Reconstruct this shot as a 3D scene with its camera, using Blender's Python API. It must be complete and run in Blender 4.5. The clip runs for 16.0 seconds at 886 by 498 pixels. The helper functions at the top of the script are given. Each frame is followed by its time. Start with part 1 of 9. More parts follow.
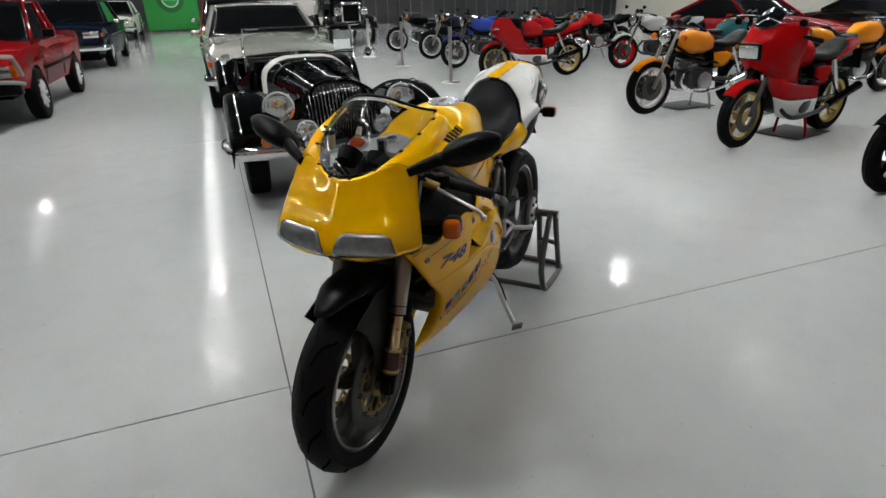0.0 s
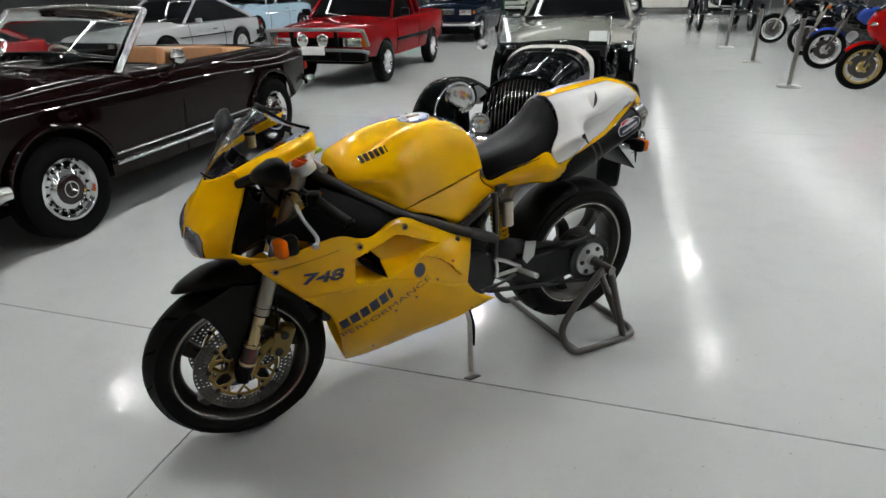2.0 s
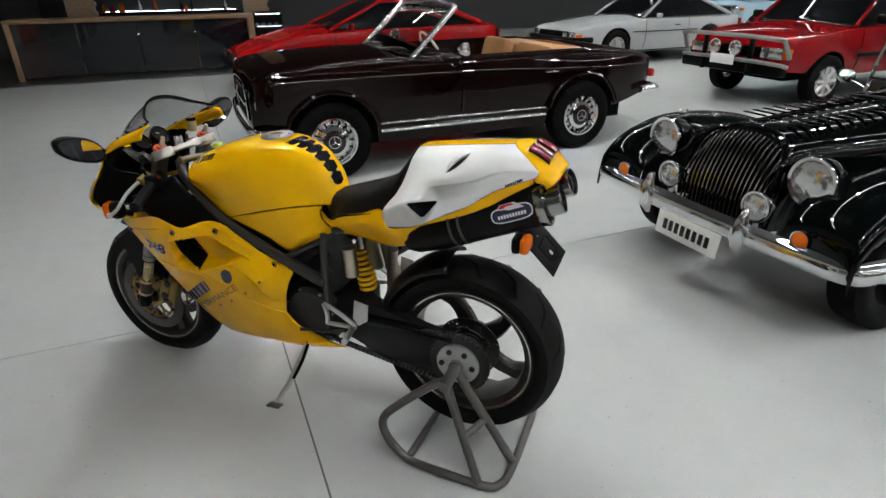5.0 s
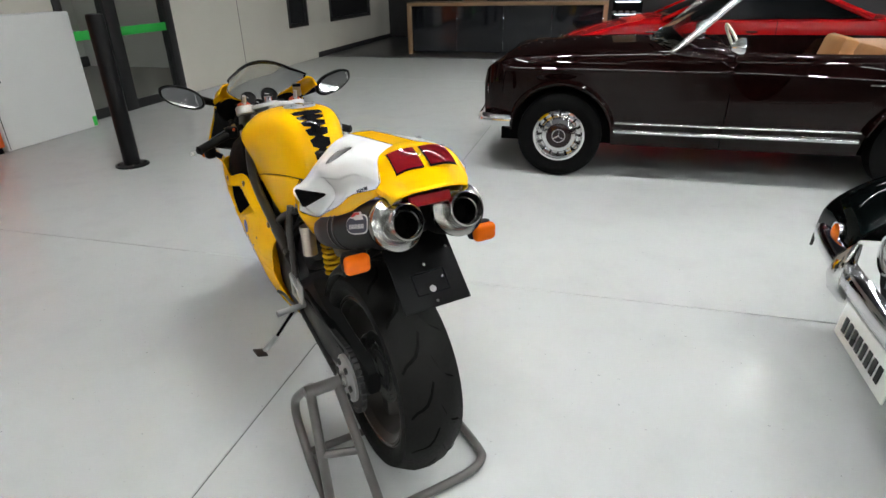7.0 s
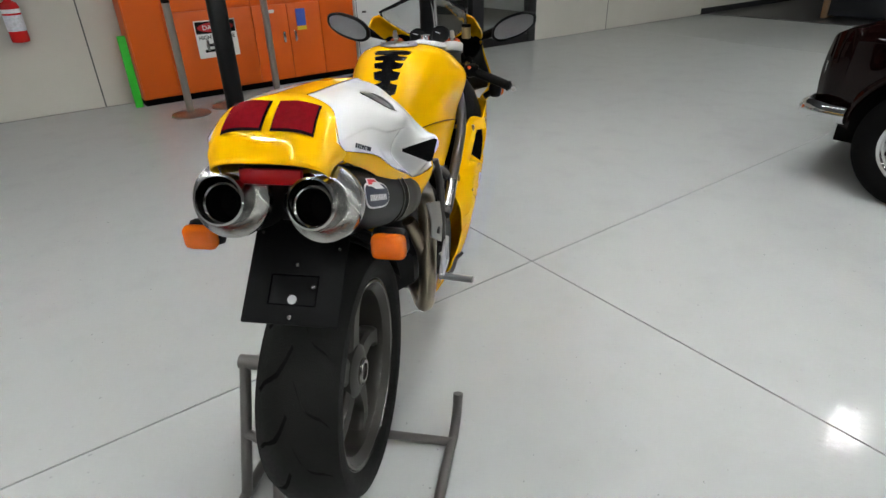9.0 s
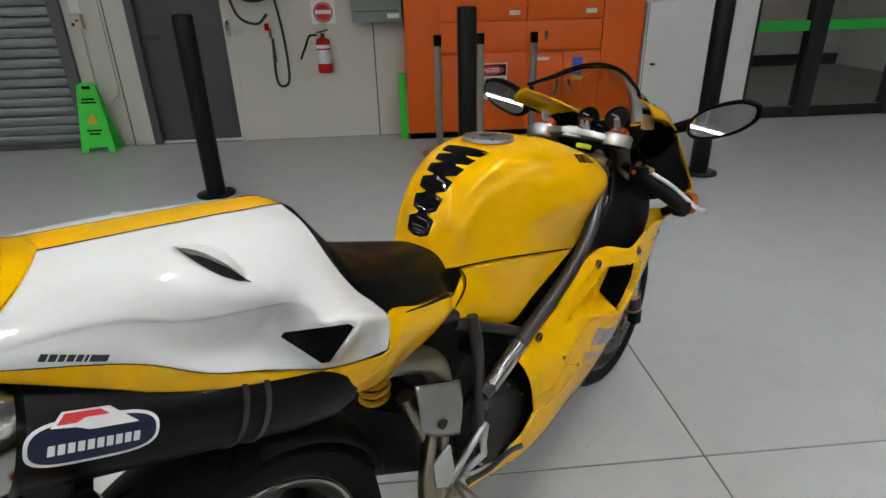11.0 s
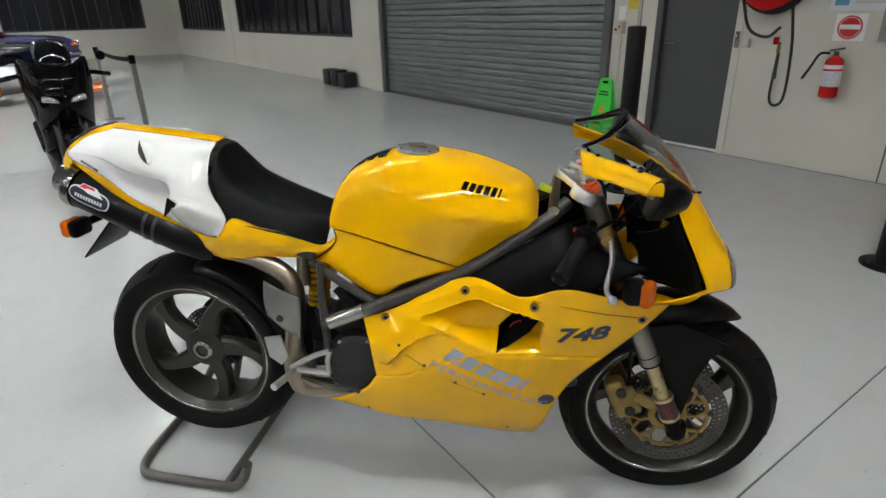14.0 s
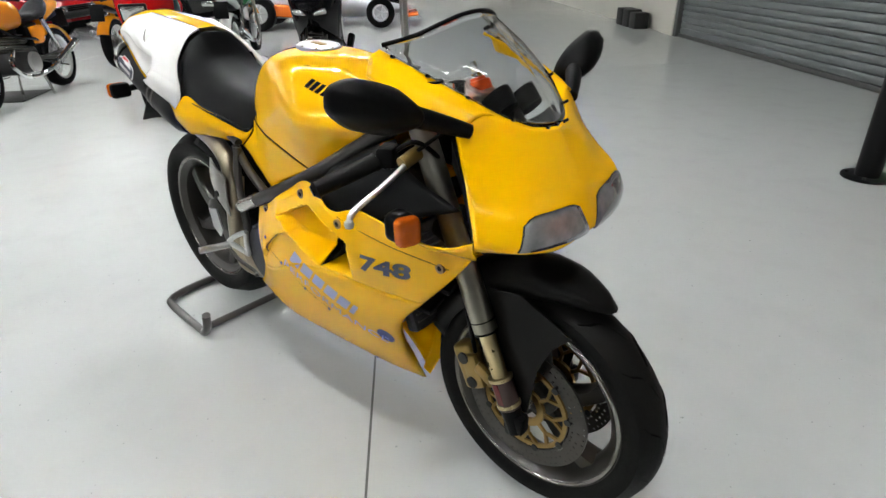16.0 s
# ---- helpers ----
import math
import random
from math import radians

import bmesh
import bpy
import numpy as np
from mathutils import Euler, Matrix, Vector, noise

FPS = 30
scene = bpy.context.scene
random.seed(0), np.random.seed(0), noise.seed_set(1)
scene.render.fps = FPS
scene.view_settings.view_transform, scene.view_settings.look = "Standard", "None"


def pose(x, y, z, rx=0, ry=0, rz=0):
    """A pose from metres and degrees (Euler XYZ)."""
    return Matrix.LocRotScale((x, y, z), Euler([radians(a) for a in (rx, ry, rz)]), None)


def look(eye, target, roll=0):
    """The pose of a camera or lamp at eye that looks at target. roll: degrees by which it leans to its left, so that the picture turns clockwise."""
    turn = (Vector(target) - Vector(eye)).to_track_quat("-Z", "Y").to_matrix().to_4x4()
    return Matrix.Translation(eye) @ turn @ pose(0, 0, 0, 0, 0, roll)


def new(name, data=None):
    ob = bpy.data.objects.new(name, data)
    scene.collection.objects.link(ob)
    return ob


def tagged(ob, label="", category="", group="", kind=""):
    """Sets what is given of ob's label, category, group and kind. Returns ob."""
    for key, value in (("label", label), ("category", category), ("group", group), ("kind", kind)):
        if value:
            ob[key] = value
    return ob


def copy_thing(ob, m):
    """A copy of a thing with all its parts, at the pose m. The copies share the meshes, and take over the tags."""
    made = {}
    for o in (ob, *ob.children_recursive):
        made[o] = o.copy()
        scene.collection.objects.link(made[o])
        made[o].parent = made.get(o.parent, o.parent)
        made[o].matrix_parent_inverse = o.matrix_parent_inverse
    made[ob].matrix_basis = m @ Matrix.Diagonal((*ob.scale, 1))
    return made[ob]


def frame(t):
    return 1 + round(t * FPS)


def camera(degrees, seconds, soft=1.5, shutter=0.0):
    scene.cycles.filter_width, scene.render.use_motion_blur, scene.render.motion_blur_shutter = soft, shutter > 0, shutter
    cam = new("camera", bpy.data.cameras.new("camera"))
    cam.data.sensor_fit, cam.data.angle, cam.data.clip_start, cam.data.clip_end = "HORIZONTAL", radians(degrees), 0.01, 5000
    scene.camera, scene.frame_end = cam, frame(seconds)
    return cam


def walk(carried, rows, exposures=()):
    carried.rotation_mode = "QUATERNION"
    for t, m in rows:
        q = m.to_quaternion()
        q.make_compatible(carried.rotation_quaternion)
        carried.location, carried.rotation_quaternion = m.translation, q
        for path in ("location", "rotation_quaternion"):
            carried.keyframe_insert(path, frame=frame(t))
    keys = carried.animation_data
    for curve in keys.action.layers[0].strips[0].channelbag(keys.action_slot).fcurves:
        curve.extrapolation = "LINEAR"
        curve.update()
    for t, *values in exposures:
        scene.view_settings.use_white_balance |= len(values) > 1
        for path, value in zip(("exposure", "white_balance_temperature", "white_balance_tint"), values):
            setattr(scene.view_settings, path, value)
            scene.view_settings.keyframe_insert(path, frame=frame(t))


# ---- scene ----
cam = camera(75.7, 16.0)
PATH = [
    (0, (1.944, 0.868, 1.376), (0.279, 0.115, 0.563), -1.3),
    (0.5, (1.705, 1.078, 1.388), (0.216, 0.024, 0.567), -1.3),
    (1, (1.441, 1.396, 1.403), (0.168, 0.096, 0.573), -1.3),
    (1.5, (1.171, 1.559, 1.42), (0.084, 0.107, 0.577), -1.3),
    (2, (0.859, 1.77, 1.439), (0.001, 0.174, 0.591), -1.3),
    (2.5, (0.527, 1.832, 1.45), (-0.11, 0.14, 0.594), -1.4),
    (3, (0.138, 1.91, 1.456), (-0.269, 0.148, 0.6), -2.1),
    (3.2, (-0.008, 1.914, 1.449), (-0.321, 0.132, 0.596), -2.2),
    (5.3, (-1.401, 1.486, 1.493), (-0.565, -0.12, 0.643), -0.6),
    (5.5, (-1.511, 1.41, 1.48), (-0.573, -0.139, 0.632), -0.7),
    (6, (-1.746, 1.164, 1.489), (-0.572, -0.215, 0.64), -0.8),
    (6.5, (-1.965, 0.904, 1.462), (-0.583, -0.263, 0.608), -0.9),
    (7, (-2.012, 0.586, 1.423), (-0.441, -0.305, 0.564), -1.1),
    (7.5, (-2.084, 0.284, 1.382), (-0.379, -0.3, 0.515), -1.3),
    (8, (-2.035, -0.004, 1.313), (-0.247, -0.191, 0.436), -1.3),
    (8.2, (-1.991, -0.105, 1.285), (-0.196, -0.143, 0.404), -1.2),
    (10.3, (-1.21, -0.595, 1.326), (0.415, 0.06, 0.361), -2.0),
    (10.5, (-1.128, -0.612, 1.326), (0.464, 0.184, 0.416), -1.9),
    (11, (-0.963, -0.695, 1.309), (0.421, 0.491, 0.486), -1.5),
    (11.5, (-0.866, -0.858, 1.295), (0.185, 0.645, 0.497), -1.6),
    (12, (-0.767, -1.094, 1.308), (-0.111, 0.633, 0.542), -1.4),
    (12.5, (-0.522, -1.278, 1.346), (-0.183, 0.541, 0.587), -1.5),
    (13, (-0.21, -1.406, 1.345), (-0.118, 0.443, 0.588), -1.5),
    (13.5, (0.066, -1.439, 1.359), (0.008, 0.407, 0.591), -1.5),
    (14, (0.322, -1.419, 1.352), (0.009, 0.399, 0.579), -1.3),
    (14.5, (0.569, -1.396, 1.352), (-0.027, 0.349, 0.578), -1.4),
    (15, (0.844, -1.278, 1.345), (-0.098, 0.306, 0.567), -1.3),
    (15.5, (1.08, -1.162, 1.305), (-0.068, 0.27, 0.513), -1.3),
    (16, (1.246, -0.908, 1.212), (0.053, 0.415, 0.303), -1.4),
]
walk(cam, [(t, look(e, g, r)) for t, e, g, r in PATH], [(0.0, -0.05), (1.0, 0.06), (2.0, 0.07), (2.5, 0.16), (3.0, 0.38), (4.2, 0.28), (5.5, 0.04), (6.5, 0.48), (7.0, 0.55), (7.5, 0.55), (8.0, 0.3), (9.4, 0.24), (10.5, 0.06), (11.0, -0.15), (11.5, -0.15), (12.0, 0.15), (12.5, 0.48), (13.2, 0.3), (14.0, 0.14), (15.0, 0.12), (15.5, 0.12), (16.0, 0.54)])

# ---- light ----
world = bpy.data.worlds.new("world")
scene.world = world
world.use_nodes = True
world.node_tree.nodes["Background"].inputs[0].default_value = (0.6, 0.68, 0.8, 1)
world.node_tree.nodes["Background"].inputs[1].default_value = 0.02

LAMP_POWER = 300.0      # emission of the ceiling tubes
CEIL = 5.2

R2 = 2 ** -0.5


def B(xb, yb, z=0.0):
    """Building axes (along the service wall, towards it) to world."""
    return Vector(((xb + yb) * R2, (yb - xb) * R2, z))


def BP(xb, yb, z=0.0, turn=0.0):
    """A pose in building axes: local x along the wall, y towards it, turned about z."""
    v = B(xb, yb, z)
    return pose(v.x, v.y, v.z, 0, 0, turn - 45)


# ---- materials ----
def mat(name, color, rough=0.5, metal=0.0, coat=0.0, var=0.08, scale=6.0, bump=0.0, bscale=80.0, spec=0.5, rvar=0.12, coat_rough=0.02):
    m = bpy.data.materials.new(name)
    m.use_nodes = True
    nt = m.node_tree
    p = nt.nodes["Principled BSDF"]
    p.inputs["Metallic"].default_value = metal
    p.inputs["Specular IOR Level"].default_value = spec if coat < 0.3 else 0.0
    p.inputs["Coat Weight"].default_value = coat
    p.inputs["Coat Roughness"].default_value = coat_rough
    tc = nt.nodes.new("ShaderNodeTexCoord")
    n1 = nt.nodes.new("ShaderNodeTexNoise")
    n1.inputs["Scale"].default_value = scale
    n1.inputs["Detail"].default_value = 5
    nt.links.new(tc.outputs["Object"], n1.inputs["Vector"])
    mix = nt.nodes.new("ShaderNodeMix")
    mix.data_type = "RGBA"
    mix.inputs["A"].default_value = (*[c * (1 - var) for c in color], 1)
    mix.inputs["B"].default_value = (*[min(1, c * (1 + var)) for c in color], 1)
    nt.links.new(n1.outputs["Fac"], mix.inputs["Factor"])
    nt.links.new(mix.outputs["Result"], p.inputs["Base Color"])
    n2 = nt.nodes.new("ShaderNodeTexNoise")
    n2.inputs["Scale"].default_value = scale * 5.3
    n2.inputs["Detail"].default_value = 3
    nt.links.new(tc.outputs["Object"], n2.inputs["Vector"])
    mr = nt.nodes.new("ShaderNodeMapRange")
    mr.inputs["To Min"].default_value = rough * (1 - rvar)
    mr.inputs["To Max"].default_value = min(1, rough * (1 + rvar))
    nt.links.new(n2.outputs["Fac"], mr.inputs["Value"])
    nt.links.new(mr.outputs["Result"], p.inputs["Roughness"])
    if bump:
        n3 = nt.nodes.new("ShaderNodeTexNoise")
        n3.inputs["Scale"].default_value = bscale
        n3.inputs["Detail"].default_value = 4
        nt.links.new(tc.outputs["Object"], n3.inputs["Vector"])
        bp = nt.nodes.new("ShaderNodeBump")
        bp.inputs["Strength"].default_value = bump
        bp.inputs["Distance"].default_value = 0.01
        nt.links.new(n3.outputs["Fac"], bp.inputs["Height"])
        nt.links.new(bp.outputs["Normal"], p.inputs["Normal"])
    return m


def glass(name, color=(0.95, 0.97, 0.97), rough=0.0, ior=1.45):
    m = bpy.data.materials.new(name)
    m.use_nodes = True
    p = m.node_tree.nodes["Principled BSDF"]
    p.inputs["Base Color"].default_value = (*color, 1)
    p.inputs["Roughness"].default_value = rough
    p.inputs["Transmission Weight"].default_value = 1.0
    p.inputs["IOR"].default_value = ior
    return m


def glow(name, color, strength):
    m = bpy.data.materials.new(name)
    m.use_nodes = True
    p = m.node_tree.nodes["Principled BSDF"]
    p.inputs["Base Color"].default_value = (*color, 1)
    p.inputs["Emission Color"].default_value = (*color, 1)
    p.inputs["Emission Strength"].default_value = strength
    return m


YELLOW = mat("yellow_paint", (0.86, 0.455, 0.001), 0.45, spec=0.0, coat=0.85, var=0.006, rvar=0.04, coat_rough=0.012)
WHITE = mat("white_paint", (0.80, 0.80, 0.79), 0.4, spec=0.1, coat=0.9, var=0.006, rvar=0.04, coat_rough=0.012)
RUBBER = mat("tyre_rubber", (0.0055, 0.0053, 0.005), 0.6, spec=0.10, var=0.3, scale=20, bump=0.15, bscale=300)
BLACK_PLASTIC = mat("black_plastic", (0.0028, 0.0028, 0.003), 0.42, spec=0.07, var=0.2, bump=0.06, bscale=500)
BLACK_GLOSS = mat("black_gloss", (0.003, 0.003, 0.0035), 0.25, spec=0.15, coat=0.3)
CARBON = mat("carbon", (0.0045, 0.0042, 0.004), 0.42, spec=0.10, coat=0.10, var=0.5, scale=240)
LEATHER = mat("seat_vinyl", (0.003, 0.003, 0.0033), 0.42, spec=0.10, var=0.2, bump=0.12, bscale=350)
GUNMETAL = mat("gunmetal_paint", (0.07, 0.066, 0.06), 0.36, metal=0.7, var=0.15)
WHEEL = mat("wheel_bronze", (0.042, 0.039, 0.035), 0.33, metal=0.6, var=0.12)
DISC = mat("disc_steel", (0.105, 0.10, 0.092), 0.34, metal=1, var=0.1, scale=30)
FORK_GREY = mat("fork_tube", (0.30, 0.285, 0.245), 0.34, metal=1, var=0.1)
FORK_GOLD = mat("fork_gold", (0.62, 0.51, 0.30), 0.28, metal=1, var=0.06)
FRAME_GREY = mat("frame_grey", (0.050, 0.047, 0.044), 0.32, metal=0.6, var=0.12)
STEEL = mat("steel", (0.55, 0.54, 0.52), 0.25, metal=1, var=0.08)
CHROME = mat("chrome", (0.82, 0.82, 0.83), 0.06, metal=1, var=0.02)
ALU = mat("aluminium", (0.62, 0.62, 0.62), 0.33, metal=1, var=0.06)
TITAN = mat("heated_steel", (0.34, 0.29, 0.22), 0.3, metal=1, var=0.25, scale=12)
GOLD = mat("gold_anodised", (0.30, 0.20, 0.075), 0.38, metal=1, var=0.15)
BRONZE = mat("bronze_caliper", (0.26, 0.18, 0.06), 0.45, metal=0.7, var=0.2)
ENGINE = mat("engine_cast", (0.028, 0.028, 0.028), 0.55, metal=0.4, var=0.3, scale=25, bump=0.2, bscale=150)
# near-black; the colour also stands for deep shade in gaps and openings
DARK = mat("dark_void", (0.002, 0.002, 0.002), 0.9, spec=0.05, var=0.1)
GREY_DECAL = mat("grey_decal", (0.05, 0.055, 0.06), 0.35, coat=0.8)
SILVER_DECAL = mat("silver_decal", (0.42, 0.43, 0.45), 0.35, coat=0.5, metal=0.3)
BLACK_DECAL = mat("black_decal", (0.01, 0.01, 0.01), 0.3, coat=0.6)
AMBER = mat("amber_lens", (0.58, 0.105, 0.003), 0.2, coat=0.7, spec=0.1, var=0.12, scale=60)
RED_LENS = mat("red_lens", (0.16, 0.006, 0.01), 0.12, coat=1.0, var=0.25, scale=90)
CLEAR = glass("clear_perspex", (0.80, 0.82, 0.83))
MIRROR = mat("mirror_glass", (0.9, 0.9, 0.9), 0.02, metal=1, var=0.0)
ORANGE_ANO = mat("red_anodised", (0.65, 0.09, 0.02), 0.3, metal=0.7)
LENS = mat("headlamp_lens", (0.26, 0.265, 0.27), 0.20, coat=1.0, var=0.45, scale=45, metal=0.6)

BADGE_WHITE = mat("badge_white", (0.75, 0.75, 0.75), 0.4)
BADGE_NAVY = mat("badge_navy", (0.008, 0.012, 0.04), 0.35)
BADGE_RED = mat("badge_red", (0.6, 0.02, 0.03), 0.4)
PAD = mat("tank_pad_carbon", (0.006, 0.006, 0.007), 0.35, coat=0.5, var=0.5, scale=300)
SHIELD = mat("brushed_shield", (0.34, 0.335, 0.32), 0.36, metal=1, var=0.12, scale=14)
LIP = mat("worn_rim_edge", (0.30, 0.285, 0.26), 0.22, metal=1, var=0.3, scale=18)
YOKE = mat("yoke_alloy", (0.70, 0.70, 0.70), 0.30, metal=1, var=0.05)
POLISHED = mat("polished_steel", (0.36, 0.355, 0.34), 0.17, metal=1, var=0.06)
TRIM = mat("bright_trim", (0.80, 0.80, 0.80), 0.24, metal=1, var=0.03)


# ---- building blocks ----
def thing(name, m=None, label="", category="", group="", kind=""):
    ob = new(name)
    ob.empty_display_size = 0.1
    if m is not None:
        ob.matrix_basis = m
    return tagged(ob, label, category, group, kind)


def part(name, bm, material, parent=None, label="", smooth=35.0, thick=0.0):
    me = bpy.data.meshes.new(name)
    if bm.faces:
        bmesh.ops.recalc_face_normals(bm, faces=bm.faces)
    bm.to_mesh(me)
    bm.free()
    me.materials.append(material)
    if smooth:
        me.polygons.foreach_set("use_smooth", [True] * len(me.polygons))
        me.set_sharp_from_angle(angle=radians(smooth))
    ob = new(name, me)
    ob.parent = parent
    if thick:
        s = ob.modifiers.new("thickness", "SOLIDIFY")
        s.thickness, s.offset = thick, -1
    return tagged(ob, label)


def struct(name, bm, material, label, category, kind="structure", smooth=35.0):
    return tagged(part(name, bm, material, None, "", smooth), label, category, "", kind)


def box(bm, c, s, rot=(0, 0, 0), bevel=0.0, seg=2):
    r = bmesh.ops.create_cube(bm, size=1, matrix=pose(*c, *rot) @ Matrix.Diagonal((*s, 1)))
    if bevel:
        es = list({e for v in r["verts"] for e in v.link_edges})
        bmesh.ops.bevel(bm, geom=es, offset=bevel, segments=seg, profile=0.5, affect="EDGES")
    return bm


def frame_at(d):
    d = Vector(d).normalized()
    a = d.orthogonal().normalized() if abs(d.z) > 0.95 else d.cross(Vector((0, 0, 1))).normalized()
    return a, d.cross(a).normalized()


def rings(bm, rows, closed=True, cap=True):
    """Joins rows of points into a skin. closed: each row is a ring."""
    vs = [[bm.verts.new(p) for p in row] for row in rows]
    n = len(rows[0])
    for a, b in zip(vs, vs[1:]):
        for i in range(n if closed else n - 1):
            j = (i + 1) % n
            bm.faces.new((a[i], a[j], b[j], b[i]))
    if cap and closed:
        bm.faces.new(vs[0][::-1])
        bm.faces.new(vs[-1])
    return bm


def cyl(bm, p0, p1, r0, r1=None, seg=20, cap=True):
    p0, p1 = Vector(p0), Vector(p1)
    r1 = r0 if r1 is None else r1
    a, b = frame_at(p1 - p0)
    cs = [(math.cos(6.28318531 * i / seg), math.sin(6.28318531 * i / seg)) for i in range(seg)]
    return rings(bm, [[p + (a * c + b * s) * r for c, s in cs] for p, r in ((p0, r0), (p1, r1))], cap=cap)


def turned(bm, p, axis, prof, seg=48, cap=True, close=False):
    """A body of revolution: prof holds (distance along axis, radius)."""
    p, d = Vector(p), Vector(axis).normalized()
    a, b = frame_at(d)
    cs = [(math.cos(6.28318531 * i / seg), math.sin(6.28318531 * i / seg)) for i in range(seg)]
    rows = [[p + d * h + (a * c + b * s) * r for c, s in cs] for h, r in prof]
    if close:
        rows.append(rows[0])
        rings(bm, rows, cap=False)
        bmesh.ops.remove_doubles(bm, verts=bm.verts, dist=1e-5)
        return bm
    return rings(bm, rows, cap=cap)


def spline(pts, n):
    """Points along a Catmull-Rom curve through pts, n to each span."""
    P = [Vector(p) for p in pts]
    P = [P[0] * 2 - P[1], *P, P[-1] * 2 - P[-2]]
    out = []
    for i in range(1, len(P) - 2):
        a, b, c, d = P[i - 1:i + 3]
        for k in range(n):
            t = k / n
            out.append(0.5 * (2 * b + (c - a) * t + (2 * a - 5 * b + 4 * c - d) * t * t + (3 * b - a - 3 * c + d) * t ** 3))
    out.append(P[-2].copy())
    return out


def tube(bm, pts, r, seg=12, n=6, r_end=None, cap=True):
    """A round bar along a smooth curve (n=1: straight between the points)."""
    P = spline(pts, n) if n > 1 else [Vector(p) for p in pts]
    rows, a = [], None
    for i, p in enumerate(P):
        d = (P[min(i + 1, len(P) - 1)] - P[max(i - 1, 0)]).normalized()
        if a is None:
            a, _ = frame_at(d)
        a = (a - d * a.dot(d)).normalized()
        b = d.cross(a)
        rr = r if r_end is None else r + (r_end - r) * i / (len(P) - 1)
        rows.append([p + (a * math.cos(6.28318531 * k / seg) + b * math.sin(6.28318531 * k / seg)) * rr for k in range(seg)])
    return rings(bm, rows, cap=cap)


def surface(grid, nu=6, nv=6):
    """A smooth grid of points through a coarse one (rows of points)."""
    rows = [spline(r, nu) for r in grid]
    cols = [spline(c, nv) for c in zip(*rows)]
    return [list(r) for r in zip(*cols)]


def sheet(bm, grid, nu=6, nv=6, sides=(1,)):
    """An open skin over a coarse grid; sides (1, -1) adds the mirror image in y."""
    S = surface(grid, nu, nv)
    for s in sides:
        rings(bm, [[(p.x, p.y * s, p.z) for p in r] for r in S], closed=False)
    if len(sides) > 1:
        bmesh.ops.remove_doubles(bm, verts=bm.verts, dist=2e-4)
    return bm


def grid2(text):
    """Rows split by /, points by spaces, numbers by commas, in millimetres."""
    return [[tuple(float(c) / 1000 for c in p.split(",")) for p in r.split()] for r in text.split("/")]


def poly(bm, pts, offset):
    """A flat plate: an outline and its shift."""
    a = [bm.verts.new(p) for p in pts]
    b = [bm.verts.new(Vector(p) + Vector(offset)) for p in pts]
    bm.faces.new(a)
    bm.faces.new(b[::-1])
    for i in range(len(a)):
        j = (i + 1) % len(a)
        bm.faces.new((a[i], b[i], b[j], a[j]))
    return bm


def text_mesh(body, size, bold=0.0, shear=0.0, align="LEFT"):
    """Letters as flat triangles in the xy plane: (points, faces)."""
    cu = bpy.data.curves.new("letters", "FONT")
    cu.body, cu.size, cu.offset, cu.shear, cu.align_x = body, size, bold, shear, align
    cu.resolution_u = 3
    ob = bpy.data.objects.new("letters", cu)
    scene.collection.objects.link(ob)
    me = ob.evaluated_get(bpy.context.evaluated_depsgraph_get()).to_mesh()
    pts = [v.co.copy() for v in me.vertices]
    fs = [tuple(p.vertices) for p in me.polygons]
    bpy.data.objects.remove(ob)
    return pts, fs


def letters(name, body, size, m, material, parent=None, bold=0.0, shear=0.0, align="LEFT", width=None, lift=0.0015):
    """Writing as thin raised letters at the pose m (local xy plane, z out)."""
    pts, fs = text_mesh(body, size, bold, shear, align)
    if width:
        xs = [p.x for p in pts]
        k = width / (max(xs) - min(xs))
        for p in pts:
            p.x *= k
    bm = bmesh.new()
    vs = [bm.verts.new(m @ (p + Vector((0, 0, lift)))) for p in pts]
    for f in fs:
        if len(set(f)) > 2:
            try:
                bm.faces.new([vs[i] for i in f])
            except ValueError:
                pass
    me = part(name, bm, material, parent, "", 0)
    return me


BM = bmesh.new


# ---- the hall ----
def floor_material():
    m = mat("epoxy_floor", (0.435, 0.445, 0.44), 0.025, coat=0.0, var=0.05, scale=0.7, bump=0.085, bscale=48, rvar=0.4, spec=0.085)
    nt = m.node_tree
    p = nt.nodes["Principled BSDF"]
    base = p.inputs["Base Color"].links[0].from_socket
    tc = nt.nodes.new("ShaderNodeTexCoord")
    # cloudy scuffs, and small dark specks of dirt
    for scale, detail, lo, hi, dark in ((4.5, 9, 0.50, 0.72, 0.95), (55, 4, 0.70, 0.74, 0.62), (0.35, 4, 0.45, 0.75, 0.93)):
        n = nt.nodes.new("ShaderNodeTexNoise")
        n.inputs["Scale"].default_value = scale
        n.inputs["Detail"].default_value = detail
        nt.links.new(tc.outputs["Object"], n.inputs["Vector"])
        r = nt.nodes.new("ShaderNodeMapRange")
        r.inputs["From Min"].default_value = lo
        r.inputs["From Max"].default_value = hi
        r.inputs["To Min"].default_value = 1.0
        r.inputs["To Max"].default_value = dark
        nt.links.new(n.outputs["Fac"], r.inputs["Value"])
        mx = nt.nodes.new("ShaderNodeMix")
        mx.data_type = "RGBA"
        mx.blend_type = "MULTIPLY"
        mx.inputs["Factor"].default_value = 1.0
        nt.links.new(base, mx.inputs["A"])
        nt.links.new(r.outputs["Result"], mx.inputs["B"])
        base = mx.outputs["Result"]
    nt.links.new(base, p.inputs["Base Color"])
    return m


